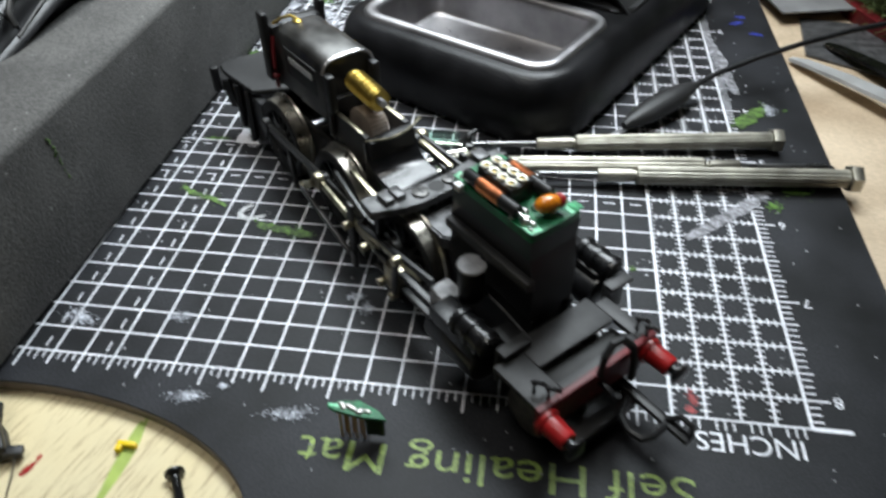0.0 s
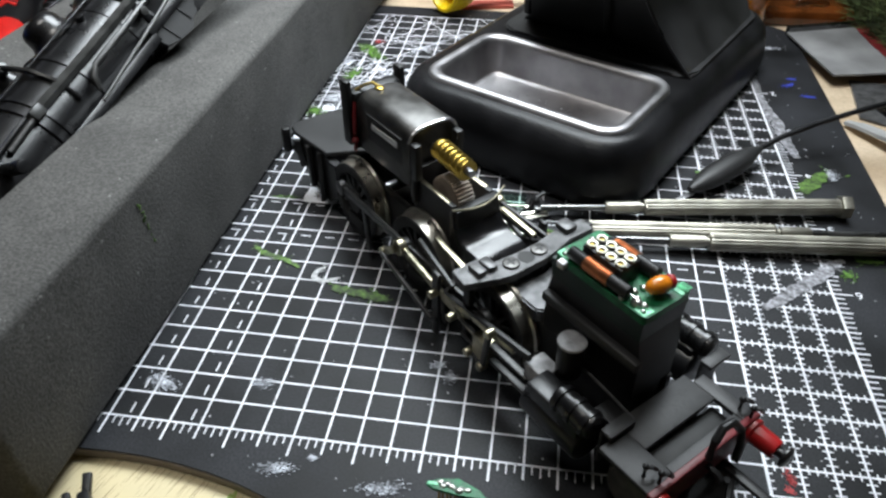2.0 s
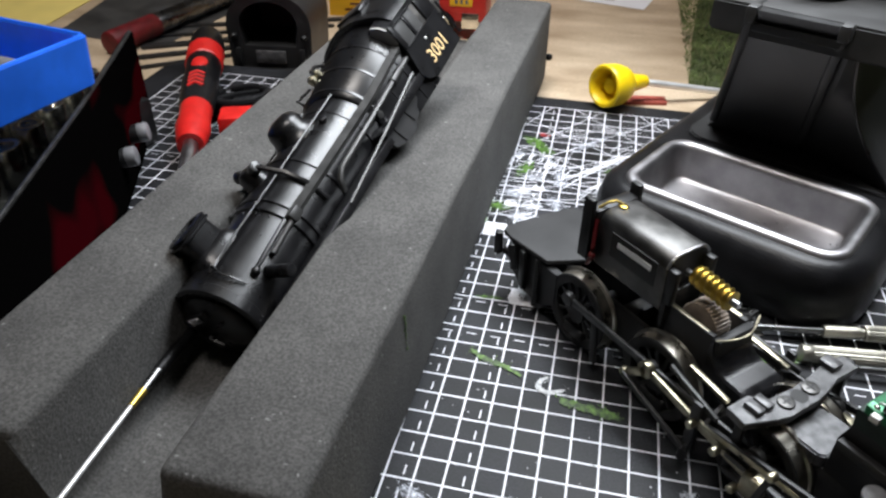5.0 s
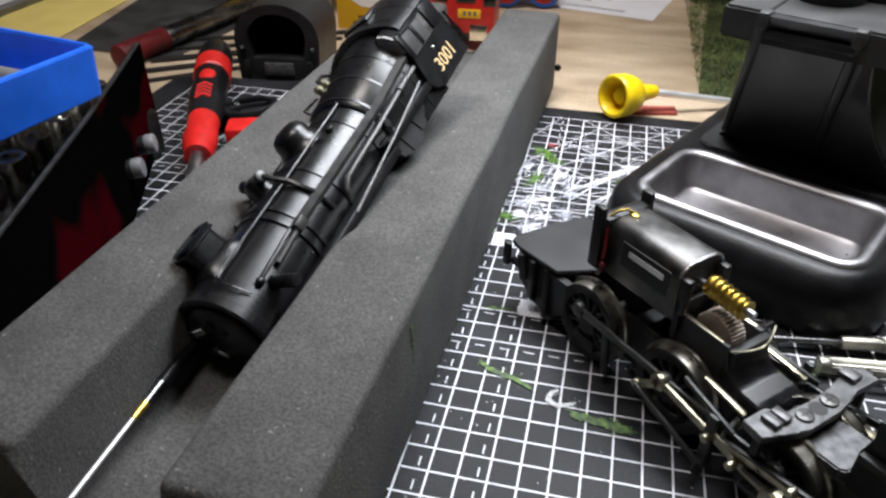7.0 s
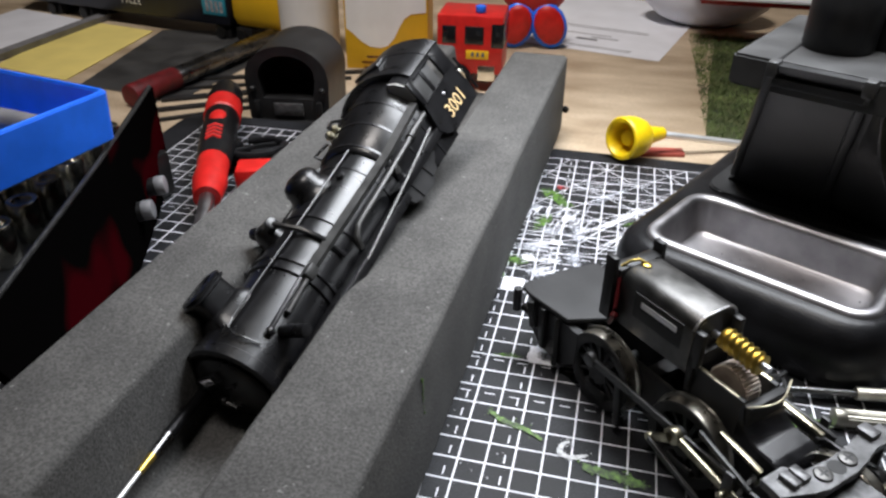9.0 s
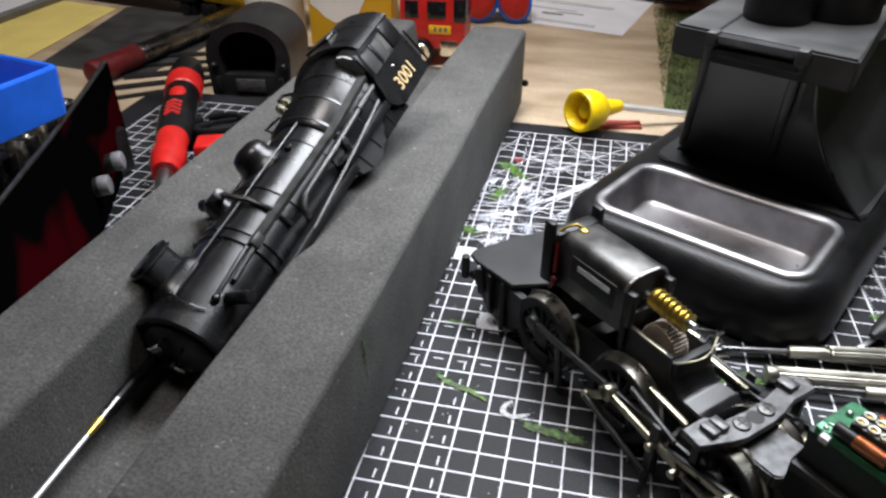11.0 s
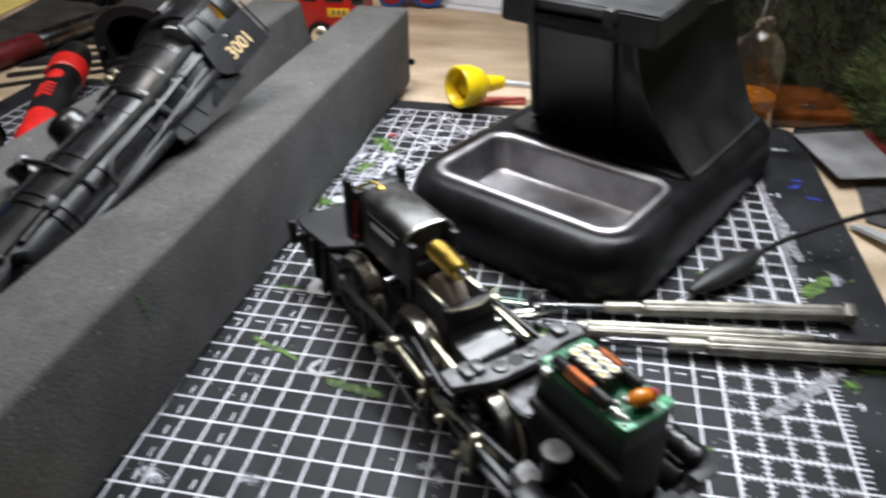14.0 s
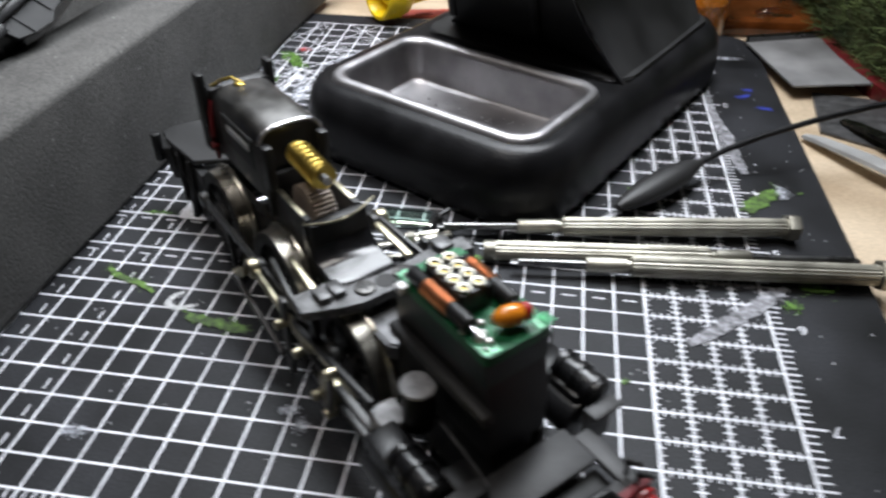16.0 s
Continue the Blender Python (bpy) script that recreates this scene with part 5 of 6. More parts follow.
# small screwdriver whose blade comes out of the trench
probe = thing("jewellers_screwdriver", label="slim steel screwdriver with brass collar under the body shell", category="screwdriver")
bm = B()
cyl(bm, (-47.6, -27, 20.3), (-48.6, 3.3, 19.0), 0.5, seg=14)
part("blade", bm, "bright_blade", probe, "bright slim blade")
bm = B()
cyl(bm, (-48.6, 2.9, 19.0), (-48.7, 7.4, 18.8), 0.72, 0.95, seg=18)
part("collar", bm, "brass", probe)
bm = B()
cyl(bm, (-48.7, 7.3, 18.8), (-48.85, 13.4, 18.5), 0.95, 1.25, seg=18)
part("ferrule", bm, "steel_dark", probe, "dark tapered ferrule")
bm = B()
cyl(bm, (-48.85, 13.3, 18.5), (-48.6, 34, 17.6), 1.35, seg=18)
part("handle", bm, "rubber", probe)

# ---- black tool stand with a steel tray (x along the tray, y towards its back) ----
STAND = at(5.65, -0.90, 0, -27.89)
stand = thing("tool_stand", STAND, label="black moulded tool stand with a steel tray in its base", category="tool stand")


def base_loop(z, grow, r=16):
    return [(x, y, z) for x, y in rounded(-30 - grow, 49.5 + grow, 115.5 - grow, 236 + grow, r + grow, 8)]


bm = B()
loft(bm, [base_loop(1.0, -1.0), base_loop(1.2, 0.8), base_loop(6, 1.6), base_loop(12, 1.2), base_loop(16, 0.0), base_loop(18.6, -2.0), base_loop(19.6, -4.2)], cap=False)
ring_o = [(x, y, 19.6) for x, y in rounded(-25.8, 45.3, 119.7, 231.8, 11.8, 8)]
TR = (-22.6, 43.0, 121.2, 160.4)
tris = geometry.tessellate_polygon([[Vector(p) for p in ring_o], [Vector((x, y, 19.6)) for x, y in rounded(*TR, 8, 8)][::-1]])
allp = ring_o + [(x, y, 19.6) for x, y in rounded(*TR, 8, 8)][::-1]
vs = [bm.verts.new(p) for p in allp]
for t in tris:
    bm.faces.new([vs[i] for i in t])
bmesh.ops.remove_doubles(bm, verts=bm.verts, dist=0.01)
bm.faces.new([bm.verts.new(p) for p in base_loop(1.0, -1.0)])
part("base", bm, "rubber", stand, "black rubbery base")
for a in (-20, 40):
    for b in (128, 225):
        part("rubber_foot", cyl(B(), (a, b, 0), (a, b, 1.4), 4, seg=16), "black", stand)
# steel tray
bm = B()


def tray_loop(z, inset, r):
    return [(x, y, z) for x, y in rounded(TR[0] + inset, TR[1] - inset, TR[2] + inset, TR[3] - inset, r, 8)]


loft(bm, [tray_loop(19.2, -0.2, 8.2), tray_loop(20.3, 0.1, 7.9), tray_loop(21.0, 0.9, 7.2), tray_loop(21.0, 2.4, 6.0), tray_loop(20.4, 3.5, 5.2), tray_loop(19.0, 4.0, 4.8), tray_loop(13, 4.6, 4.4), tray_loop(9.8, 5.0, 4.2), tray_loop(9.1, 5.6, 3.8), tray_loop(9.0, 8, 2.0)], cap=False)
bm.faces.new([bm.verts.new(p) for p in tray_loop(9.0, 8, 2.0)])
bmesh.ops.remove_doubles(bm, verts=bm.verts, dist=0.01)
part("tray", bm, "tray", stand, "pressed stainless steel tray", smooth=60)
# leaning post that spreads into a foot, slab and knobs
bm = B()
loft(bm, [[(-18.5, 175, 19.4), (14, 177, 19.4), (16, 222, 19.4), (-22, 222, 19.4)], [(-16.5, 173, 23), (13, 175.5, 23), (16, 218, 23), (-19, 218, 23)], [(-4.6, 146.2, 69.4), (21.6, 147.2, 69.4), (22.5, 205, 69.4), (-7, 205, 69.4)]])
bmesh.ops.bevel(bm, geom=[e for e in bm.edges if abs(e.verts[0].co.z - e.verts[1].co.z) > 20], offset=1.2, segments=3, affect="EDGES")
post = part("post", bm, "matt", stand, "leaning matt black post")
for p, q in (((-15.6, 172.6, 24), (-3.6, 146.0, 68.5)), ((12.2, 174.8, 24), (20.4, 147.0, 68.5))):
    part("rib", bar(B(), p, q, 2.4, 1.8, 0.5), "matt", post)
part("cross_rib", bar(B(), (-3.6, 148.0, 64.5), (20.0, 148.8, 64.5), 1.6, 2.4, 0.5), "matt", post)
bm = B()
foot = []
for k in range(13):
    u = k / 12
    z = 19.5 + 43 * u
    cx = 23.6 + 21.0 * (1 - u) ** 2.6
    cy = 165.5 - 9.5 * u ** 1.6 + 8 * u * (1 - u)
    fx, fy = 13.0 + 8.0 * u, 177.0 - 27.0 * u
    foot.append([(fx - 4, fy + 3, z), (fx + 1.5, fy + 1.2, z), (0.5 * (fx + cx) + 1, 0.5 * (fy + cy) + 2.2 * (1 - u), z), (cx - 0.4, cy + 0.1, z), (cx, cy + 0.6, z), (cx + 0.3, cy + 8, z), (31 + 13 * (1 - u) ** 1.5, 222 - 10 * u, z), (0, 224 - 14 * u, z)])
loft(bm, foot)
part("flared_side", bm, "matt", post, "black foot spreading into the base", smooth=30)
bm = B()
tube(bm, [(p[3][0] + 0.1, p[3][1] + 0.2, p[3][2]) for p in foot], 0.5, 8)
part("crease", bm, "satin", post, "rounded crease along the foot")
bm = B()
prism(bm, rounded(-21.5, 45.0, 164.2, 227, 6, 5), 19.5, 20.8)
bmesh.ops.bevel(bm, geom=[e for e in bm.edges if e.verts[0].co.z > 20 and e.verts[1].co.z > 20], offset=0.5, segments=2, affect="EDGES")
part("plinth", bm, "matt", stand, "low black step behind the tray")
bm = B()
prism(bm, [(-16, 149.4), (33.5, 149.6), (30, 182), (27, 212), (-18, 206)], 60.8, 69.6)
bmesh.ops.bevel(bm, geom=list(bm.edges), offset=0.7, segments=2, affect="EDGES")
slab = part("slab", bm, "grey_black_matt", stand, "dull black slab head")
part("seam", bar(B(), (-3.6, 147.5, 69.6), (-6, 204, 69.6), 0.8, 0.5), "black", slab)
for x in (-3.6, 20.6):
    part("lug", box(B(), x - 1.4, x + 1.4, 145.0, 149.6, 66.0, 70.4, 0.4), "grey_black_matt", slab)
for x, y, r, h in ((4, 174, 9.0, 18), (15, 190, 12, 26)):
    bm = B()
    lathe(bm, [(0, 0), (r, 0), (r + 0.6, 1.2), (r + 0.6, h - 2), (r - 0.8, h), (0, h)], 32, Matrix.Translation((x, y, 69.5)))
    part("knob", bm, "black", slab, "round black knob")
clippings = thing("green_clipping", at(74.5, 120.5, 9.1), label="tiny green plastic offcut lying in the steel tray", category="offcut")
bm = B()
tube(bm, [(-1.2, 1.8, 0.4), (-0.2, -1.6, 0.4)], 0.3, 6)
tube(bm, [(1.4, 1.6, 0.4), (-0.2, -1.6, 0.4)], 0.3, 6)
part("shred", bm, "pcb_pale", clippings)
bm = B()
rnd = random.Random(3)
for i in range(60):
    u, v = rnd.uniform(-8, 38), rnd.uniform(134, 150)
    ball(bm, (u, v, 9.2), rnd.uniform(0.12, 0.35), seg=6)
swarf = solid("swarf", bm, "pale_grey", STAND, "pale filings scattered in the steel tray", "filings", kind="stuff")

# ---- precision screwdrivers lying in a row ----
def precision_driver(name, p, q, shaft, collar, r, knob, label):
    """p: blade tip, q: end of the handle; shaft and collar: where those end, from the tip."""
    p, q = Vector(p), Vector(q)
    ln = (q - p).length
    ob = thing(name, Matrix.Translation(p * MM) @ (q - p).to_track_quat("X", "Z").to_matrix().to_4x4(), label, "screwdriver", "precision screwdrivers")
    bm = B()
    cyl(bm, (0, 0, 0), (shaft + 2, 0, 0), 0.85, seg=16)
    box(bm, -1.6, 0.4, -0.8, 0.8, -0.2, 0.2, 0.1)
    part("blade", bm, "steel_dark", ob)
    bm = B()
    lathe(bm, [(0, shaft), (1.5, shaft), (1.75, shaft + 0.4), (1.75, collar - 1.4), (1.3, collar - 1.2), (1.3, collar - 0.4), (1.8, collar)], 24, Matrix.Rotation(radians(90), 4, "Y"))
    part("collar", bm, "chrome_dull", ob, "polished collar")
    bm = B()
    n = 18
    loops = []
    for x, f in ((collar - 0.2, 0.9), (collar + 0.4, 1.0), (ln - 7, 1.0), (ln - 6.5, 0.97), (ln - 2.6, 0.97)):
        loops.append([(x, r * f * (1 + (0.04 if k % 2 else -0.04)) * math.cos(k * math.tau / (2 * n)), r * f * (1 + (0.04 if k % 2 else -0.04)) * math.sin(k * math.tau / (2 * n))) for k in range(2 * n)])
    loft(bm, loops)
    part("handle", bm, "chrome_dull", ob, "knurled nickel-plated handle", smooth=12)
    bm = B()
    cyl(bm, (ln - 2.8, 0, 0), (ln, 0, 0), knob, seg=6 if knob > r * 1.3 else 20, bev=0.35)
    part("swivel_cap", bm, "chrome_dull", ob, "hexagonal swivel cap")
    return ob


precision_driver("precision_screwdriver", (82, 77.6, 3.2), (162.5, 88.9, 3.4), 17, 27.5, 2.1, 3.2, "nickel precision screwdriver lying on the mat beside the chassis")
precision_driver("precision_screwdriver", (172, 78.8, 2.6), (92, 70.6, 2.6), 22, 31, 2.2, 2.3, "nickel precision screwdriver lying on the mat, blade reversed")
precision_driver("precision_screwdriver", (100, 67.0, 3.0), (178, 73.6, 3.4), 14.5, 24.5, 2.25, 3.5, "thicker nickel precision screwdriver with a hexagonal cap")

# ---- clip lead ----
lead = thing("clip_lead", label="black crocodile clip boot on a thin black cable", category="clip lead")
bm = B()
loft(bm, [[(c.x, c.y, c.z) for c in [Vector((122 + 21.5 * t, 91.5 + 20.5 * t, 3.2 + 2.6 * t)) + Vector((0.57 * w * math.cos(a), -0.59 * w * math.cos(a), 0.85 * h * math.sin(a))) for a in [k * math.tau / 18 for k in range(18)]]] for t, w, h in ((0, 1.2, 1.0), (0.1, 2.8, 2.2), (0.3, 4.4, 3.2), (0.55, 4.7, 3.6), (0.72, 4.2, 3.4), (0.84, 2.8, 2.6), (0.93, 1.6, 1.6), (1.0, 1.2, 1.2))])
part("boot", bm, "matt", lead, "ribbed black rubber boot")
bm = B()
tube(bm, [(143, 111.6, 5.8), (150, 116.5, 7.5), (160, 121.5, 9.8), (173, 126.8, 12.4), (187, 130.4, 15.6), (202, 133, 18.6), (225, 136, 20), (260, 139, 14), (300, 142, 2), (360, 145, -2)], 0.85, 10)
part("cable", bm, "rubber", lead)
bm = B()
box(bm, 116.5, 123, 88.5, 90, 1.6, 2.2, 0.2, Matrix.Translation((122, 91.5, 0)) @ Matrix.Rotation(radians(43.6), 4, "Z") @ Matrix.Translation((-122, -91.5, 0)) @ Matrix.Translation((0, 2, 0)))
part("jaw", bm, "steel", lead)

# ---- tweezers ----
tweezers = thing("tweezers", label="polished steel tweezers lying on the plywood", category="tweezers")
for rows, mt, lab in ((((178.0, 145.2, -1.6, 2.0), (181, 141, -0.4, 4.0), (190, 128.5, 1.2, 5.6), (203, 110.5, 2.6, 6.6), (224, 81, 3.8, 7.4)), "bright_blade", "bright polished arm"), (((191.6, 157.0, -1.5, 2.2), (194, 152.5, -0.6, 4.0), (200, 141, 0.8, 5.2), (209, 124, 2.2, 6.2), (226, 84, 2.8, 7.0)), "steel_dark", "dark arm with serrated grip")):
    bm = B()
    loft(bm, [[(x - w * 0.42, y - w * 0.3, z - 0.5), (x + w * 0.42, y + w * 0.3, z - 0.5), (x + w * 0.36, y + w * 0.26, z + 0.5), (x - w * 0.36, y - w * 0.26, z + 0.5)] for x, y, z, w in rows])
    part("arm", bm, mt, tweezers, lab)

# ---- razor saw and a flat dark grey piece on the plywood ----
saw = thing("razor_saw", label="grey steel razor saw blade lying on the plywood", category="saw")
bm = B()
edge = []
a, b = Vector((180, 173.2)), Vector((207, 179.4))
nt = 26
for k in range(nt):
    p = a.lerp(b, k / nt)
    q = a.lerp(b, (k + 0.5) / nt)
    edge += [(p.x, p.y), (q.x + 0.15, q.y - 0.8)]
prism(bm, [(171.7, 208.8)] + edge + [(214, 181), (219, 224)], 1.2, 1.8)
part("blade", bm, "blade", saw, "dull grey toothed blade")
bm = B()
prism(bm, [(172.5, 209), (219, 224), (218.6, 226.5), (172, 211.5)], 0.2, 3.4)
part("back_rib", bm, "steel_dark", saw)
# dark grey four-sided area, laid thin on the plywood
bm = B()
prism(bm, [(184, 150), (222, 128), (226, 172), (188, 178)], -2.95, -2.2)
flat_piece = solid("dark_flat_piece", bm, "worn_metal", label="flat dark grey four-sided piece on the plywood", category="ruler")
# ---- moss, flock and clear bottles behind ----
def fibres(bm, count, seed, place, length, r=0.16, lean=0.7):
    rnd = random.Random(seed)
    for _ in range(count):
        p, nrm = place(rnd)
        d = (nrm + Vector((rnd.uniform(-lean, lean), rnd.uniform(-lean, lean), rnd.uniform(-lean * 0.3, lean)))).normalized()
        ln = length * rnd.uniform(0.5, 1.3)
        q = p + d * ln * 0.5
        e = p + (d + Vector((rnd.uniform(-0.5, 0.5), rnd.uniform(-0.5, 0.5), -0.15))).normalized() * ln
        s = d.cross(Vector((rnd.uniform(-1, 1), rnd.uniform(-1, 1), rnd.uniform(-1, 1)))).normalized() * r
        v = [bm.verts.new(c) for c in (p + s, p - s, q + s * 0.8, q - s * 0.8, e)]
        bm.faces.new((v[0], v[1], v[3], v[2]))
        bm.faces.new((v[2], v[3], v[4]))


moss_mat = thing("grass_mat", label="olive green modelling grass mat on the plywood", category="grass mat")
bm = B()
prism(bm, [(74, 252), (112, 248), (150, 300), (150, 430), (90, 430), (80, 330)], -2.9, -1.2)
part("backing", bm, "moss", moss_mat)
bm = B()
fibres(bm, 9000, 21, lambda r: (Vector((r.uniform(74, 150), r.uniform(250, 430), -1.3)), Vector((0, 0, 1))), 3.2, 0.22, 0.9)
tagged(part("grass_fibre", bm, "moss_fibre", moss_mat, smooth=0), kind="stuff")
mound = thing("scenery_mound", label="tall mound of pale green modelling grass beside the mat", category="grass mound")
bm = B()
C0 = Vector((246, 224, -3))


def mound_point(u, v):
    a, e = u * math.tau, v * math.pi / 2
    k = 1 + 0.16 * noise.noise(Vector((3 * math.cos(a), 3 * math.sin(a), 2.2 * e)))
    return C0 + Vector((44 * k * math.cos(a) * math.cos(e), 92 * k * math.sin(a) * math.cos(e), 62 * k * math.sin(e)))


loft(bm, [[mound_point(k / 40, j / 13) for k in range(40)] for j in range(13)])
part("core", bm, "moss", mound)
part("base", prism(B(), [(250 + 51 * math.cos(k * math.tau / 48), 224 + 93 * math.sin(k * math.tau / 48)) for k in range(48)], -2.9, 2.0), "dim_red", mound, "dark red base plate")
bm = B()


def mound_place(r):
    p = mound_point(r.random(), r.random() ** 1.4 * 0.98)
    return p, (p - C0).normalized()


fibres(bm, 26000, 5, mound_place, 6.5, 0.2, 0.9)
tagged(part("grass_fibre", bm, "moss_fibre", mound, smooth=0), kind="stuff")

bottle = thing("glue_bottle", at(156, 226, -3), label="clear bottle with a thin spout standing behind the stand", category="bottle")
bm = B()
lathe(bm, [(0, 0.4), (10, 0.4), (11, 1.5), (11, 30), (9, 36), (4, 40), (4, 44), (2.6, 45), (1.6, 62), (1.0, 84), (0.6, 84), (1.2, 62), (2.0, 46), (3.2, 43), (3.2, 40.6), (8.4, 35.4), (10.2, 29.6), (10.2, 2.2), (0, 2.2)], 28)
part("vessel", bm, "glass", bottle, "clear plastic vessel")
bm = B()
cyl(bm, (0, 0, 2.4), (0, 0, 14), 10.0, seg=28)
part("liquid", bm, "amber", bottle, "amber liquid")
tin = thing("orange_pack", at(184, 238, -3, 4), label="flat orange and brown blister pack on the bench", category="packet")
bm = B()
box(bm, -24, 34, -11, 24, 0.1, 6.5, 1.6)
part("card", bm, "orange", tin)
bm = B()
ball(bm, (2, -3, 6.7), 3.2, 2.4, 0.9, 0.8)
part("blister", bm, "glass", tin, "clear blister")


def far_point(u, v):
    a, e = u * math.tau, v * math.pi / 2
    k = 1 + 0.2 * noise.noise(Vector((3 * math.cos(a), 3 * math.sin(a), 2.2 * e + 4)))
    return Vector((215, 328, -3)) + Vector((78 * k * math.cos(a) * math.cos(e), 72 * k * math.sin(a) * math.cos(e), 88 * k * math.sin(e)))


# the mound's dark colour stands in for shade behind the stand
far_mound = thing("scenery_mound", label="olive mound of modelling grass at the back of the bench, coloured as if in shade", category="grass mound")
bm = B()
loft(bm, [[far_point(k / 40, j / 13) for k in range(40)] for j in range(13)])
part("core", bm, "shaded_moss", far_mound)


def far_place(r):
    p = far_point(r.random(), r.random() ** 1.3 * 0.98)
    return p, (p - Vector((215, 328, -3))).normalized()


bm = B()
fibres(bm, 14000, 15, far_place, 7.0, 0.26, 0.9)
tagged(part("grass_fibre", bm, "shaded_moss", far_mound, smooth=0), kind="stuff")

# ---- yellow bell-handled screwdriver behind the mat ----
AX = Vector((0.68, 0.71, -0.12)).normalized()
yd = thing("yellow_screwdriver", Matrix.Translation(Vector((35.5, 213.0, 10.2)) * MM) @ AX.to_track_quat("Z", "Y").to_matrix().to_4x4(), label="yellow plastic screwdriver with hollow bell handle", category="screwdriver")
bm = B()
lathe(bm, [(5.6, 9), (6.4, 1.2), (7.4, 0), (8.4, 0), (9.0, 0.8), (8.8, 7), (7.4, 11.5), (4.6, 14.5), (3.6, 16), (3.9, 17), (3.2, 22), (2.8, 25), (0, 25)], 36)
bm.faces.new([v for v in bm.verts if abs(v.co.z - 9) < 1e-4])
h = part("handle", bm, "yellow", yd)
bm = B()
lathe(bm, [(0, 3.6), (3.0, 3.6), (3.4, 4.2), (3.4, 9.2)], 24)
part("boss", bm, "yellow", h)
bm = B()
inside = yd.matrix_world.inverted()
cyl(bm, (0, 0, 23), inside @ (Vector((88, 244, 0.6)) * MM) / MM, 1.5, seg=18)
part("shaft", bm, "bright_blade", yd, "bright steel shaft, loose in the handle")
rs = solid("red_strip", prism(B(), [(40, 226), (64, 231), (63, 238), (42, 234)], -2.95, -1.6), "red_card", label="faded scrap of red card on the plywood", category="card scrap")
bead = solid("black_bead", ball(B(), (10.2, 239, 11), 1.6), "rubber", label="small black pin head stuck in the foam end", category="pin")

# ---- decoder plug on the mat ----
plug = thing("decoder_plug", label="small green circuit plug standing on thin brass pins", category="plug")
bm = B()
prism(bm, [(66.0, -10.9), (68.0, -9.7), (71.6, -9.2), (75.4, -11.0), (76.9, -12.7), (72.2, -12.5), (67.4, -11.8)], 6.6, 7.3)
bmesh.ops.bevel(bm, geom=list(bm.edges), offset=0.12, segments=1, affect="EDGES")
part("board", bm, "pcb", plug)
bm = B()
rnd = random.Random(12)
for k in range(9):
    ball(bm, (68.6 + 0.62 * k + rnd.uniform(-0.2, 0.2), -10.6 - 0.14 * k + rnd.uniform(-0.4, 0.4), 7.35), rnd.uniform(0.35, 0.75), 1.2, 0.8, 0.6, seg=10)
part("solder", bm, "solder", plug, "bright lumpy solder")
bm = B()
box(bm, 66.3, 68.2, -11.2, -10.5, 7.25, 7.45, 0.05)
part("bare_pad", bm, "pcb_pale", plug, "pale bare copper pad")
part("header", box(B(), 72.9, 76.2, -12.3, -11.2, 1.6, 6.6, 0.3), "dark_green", plug, "dark header block")
for i in range(4):
    for y, dx in ((-11.8, 0.0), (-10.9, 0.55)):
        bm = B()
        cyl(bm, (68.3 + 1.35 * i + dx, y, 0.05), (68.5 + 1.35 * i + dx, y, 6.7), 0.24, seg=10)
        part("pin", bm, "pin_brass", plug, "coppery brass pin")

# ---- bits of valve gear between chassis and stand ----
def bits(name, label, category, mat, make):
    bm = B()
    make(bm)
    return solid(name, bm, mat, label=label, category=category)


def clip_shape(bm):
    tube(bm, [(78, 81, 0.6), (79.5, 83, 2.2), (81.5, 82, 3.6), (82.4, 79.6, 3.0), (81, 77.4, 0.8)], 0.7, 8)
    tube(bm, [(79, 79, 0.6), (80.6, 80.6, 4.2), (82.6, 82.8, 4.4)], 0.6, 8)
    ball(bm, (80.6, 80.6, 3.2), 1.2)


bits("spring_clip", "small black bent wire clip on the mat", "clip", "black", clip_shape)
bits("glazing_piece", "clear plastic glazing strip lying on the mat", "offcut", "pcb_glass", lambda bm: prism(bm, rounded(66, 78, 79.5, 85.5, 1.0, 3), 0.2, 1.6))
bits("metal_link", "bright etched metal link on the mat", "metal link", "chrome", lambda bm: bar(bm, (66, 80.2, 1.0), (79, 80.6, 1.0), 1.2, 0.8, 0.2))
bits("metal_link", "bright thin metal rod on the mat", "metal link", "chrome", lambda bm: tube(bm, [(72, 75, 0.6), (86, 79.4, 1.8), (98, 80.4, 2.4)], 0.5, 8))
bits("metal_link", "dark metal linkage with pins on the mat", "metal link", "wheel", lambda bm: (bar(bm, (66, 70, 1.0), (84, 77.5, 1.4), 1.4, 0.8, 0.2), bar(bm, (70, 67, 0.8), (82, 69.5, 1.2), 1.0, 0.8, 0.2), cyl(bm, (75, 73.6, 0.4), (75, 73.6, 3.0), 1.0, seg=12)))

# ---- things in the handle hole, on the bare plywood ----
bm = B()
prism(bm, rounded(-60, 70, -62, -5, 3, 3), -2.99, -2.9)
part("bare_patch", bm, "ply_pale", bench, "pale bare plywood patch")
bm = B()
blob(bm, 29.6, -20, 1.1, 10.5, -3, -2.9, 0.05, seed=4)
part("paint_stripe", bm, "green_wash", bench, "green paint stripe")
bm = B()
blob(bm, 13.6, -24, 0.6, 1.8, -30, -2.9, 0.05, seed=9)
blob(bm, 14.4, -21.6, 0.4, 0.7, 0, -2.88, 0.05, seed=2)
part("paint_spot", bm, "red", bench, "red paint spot")
scr = thing("black_screw", at(40.2, -21.5, -1.6, -58), label="black crosshead screw lying on the plywood", category="screw")
bm = B()
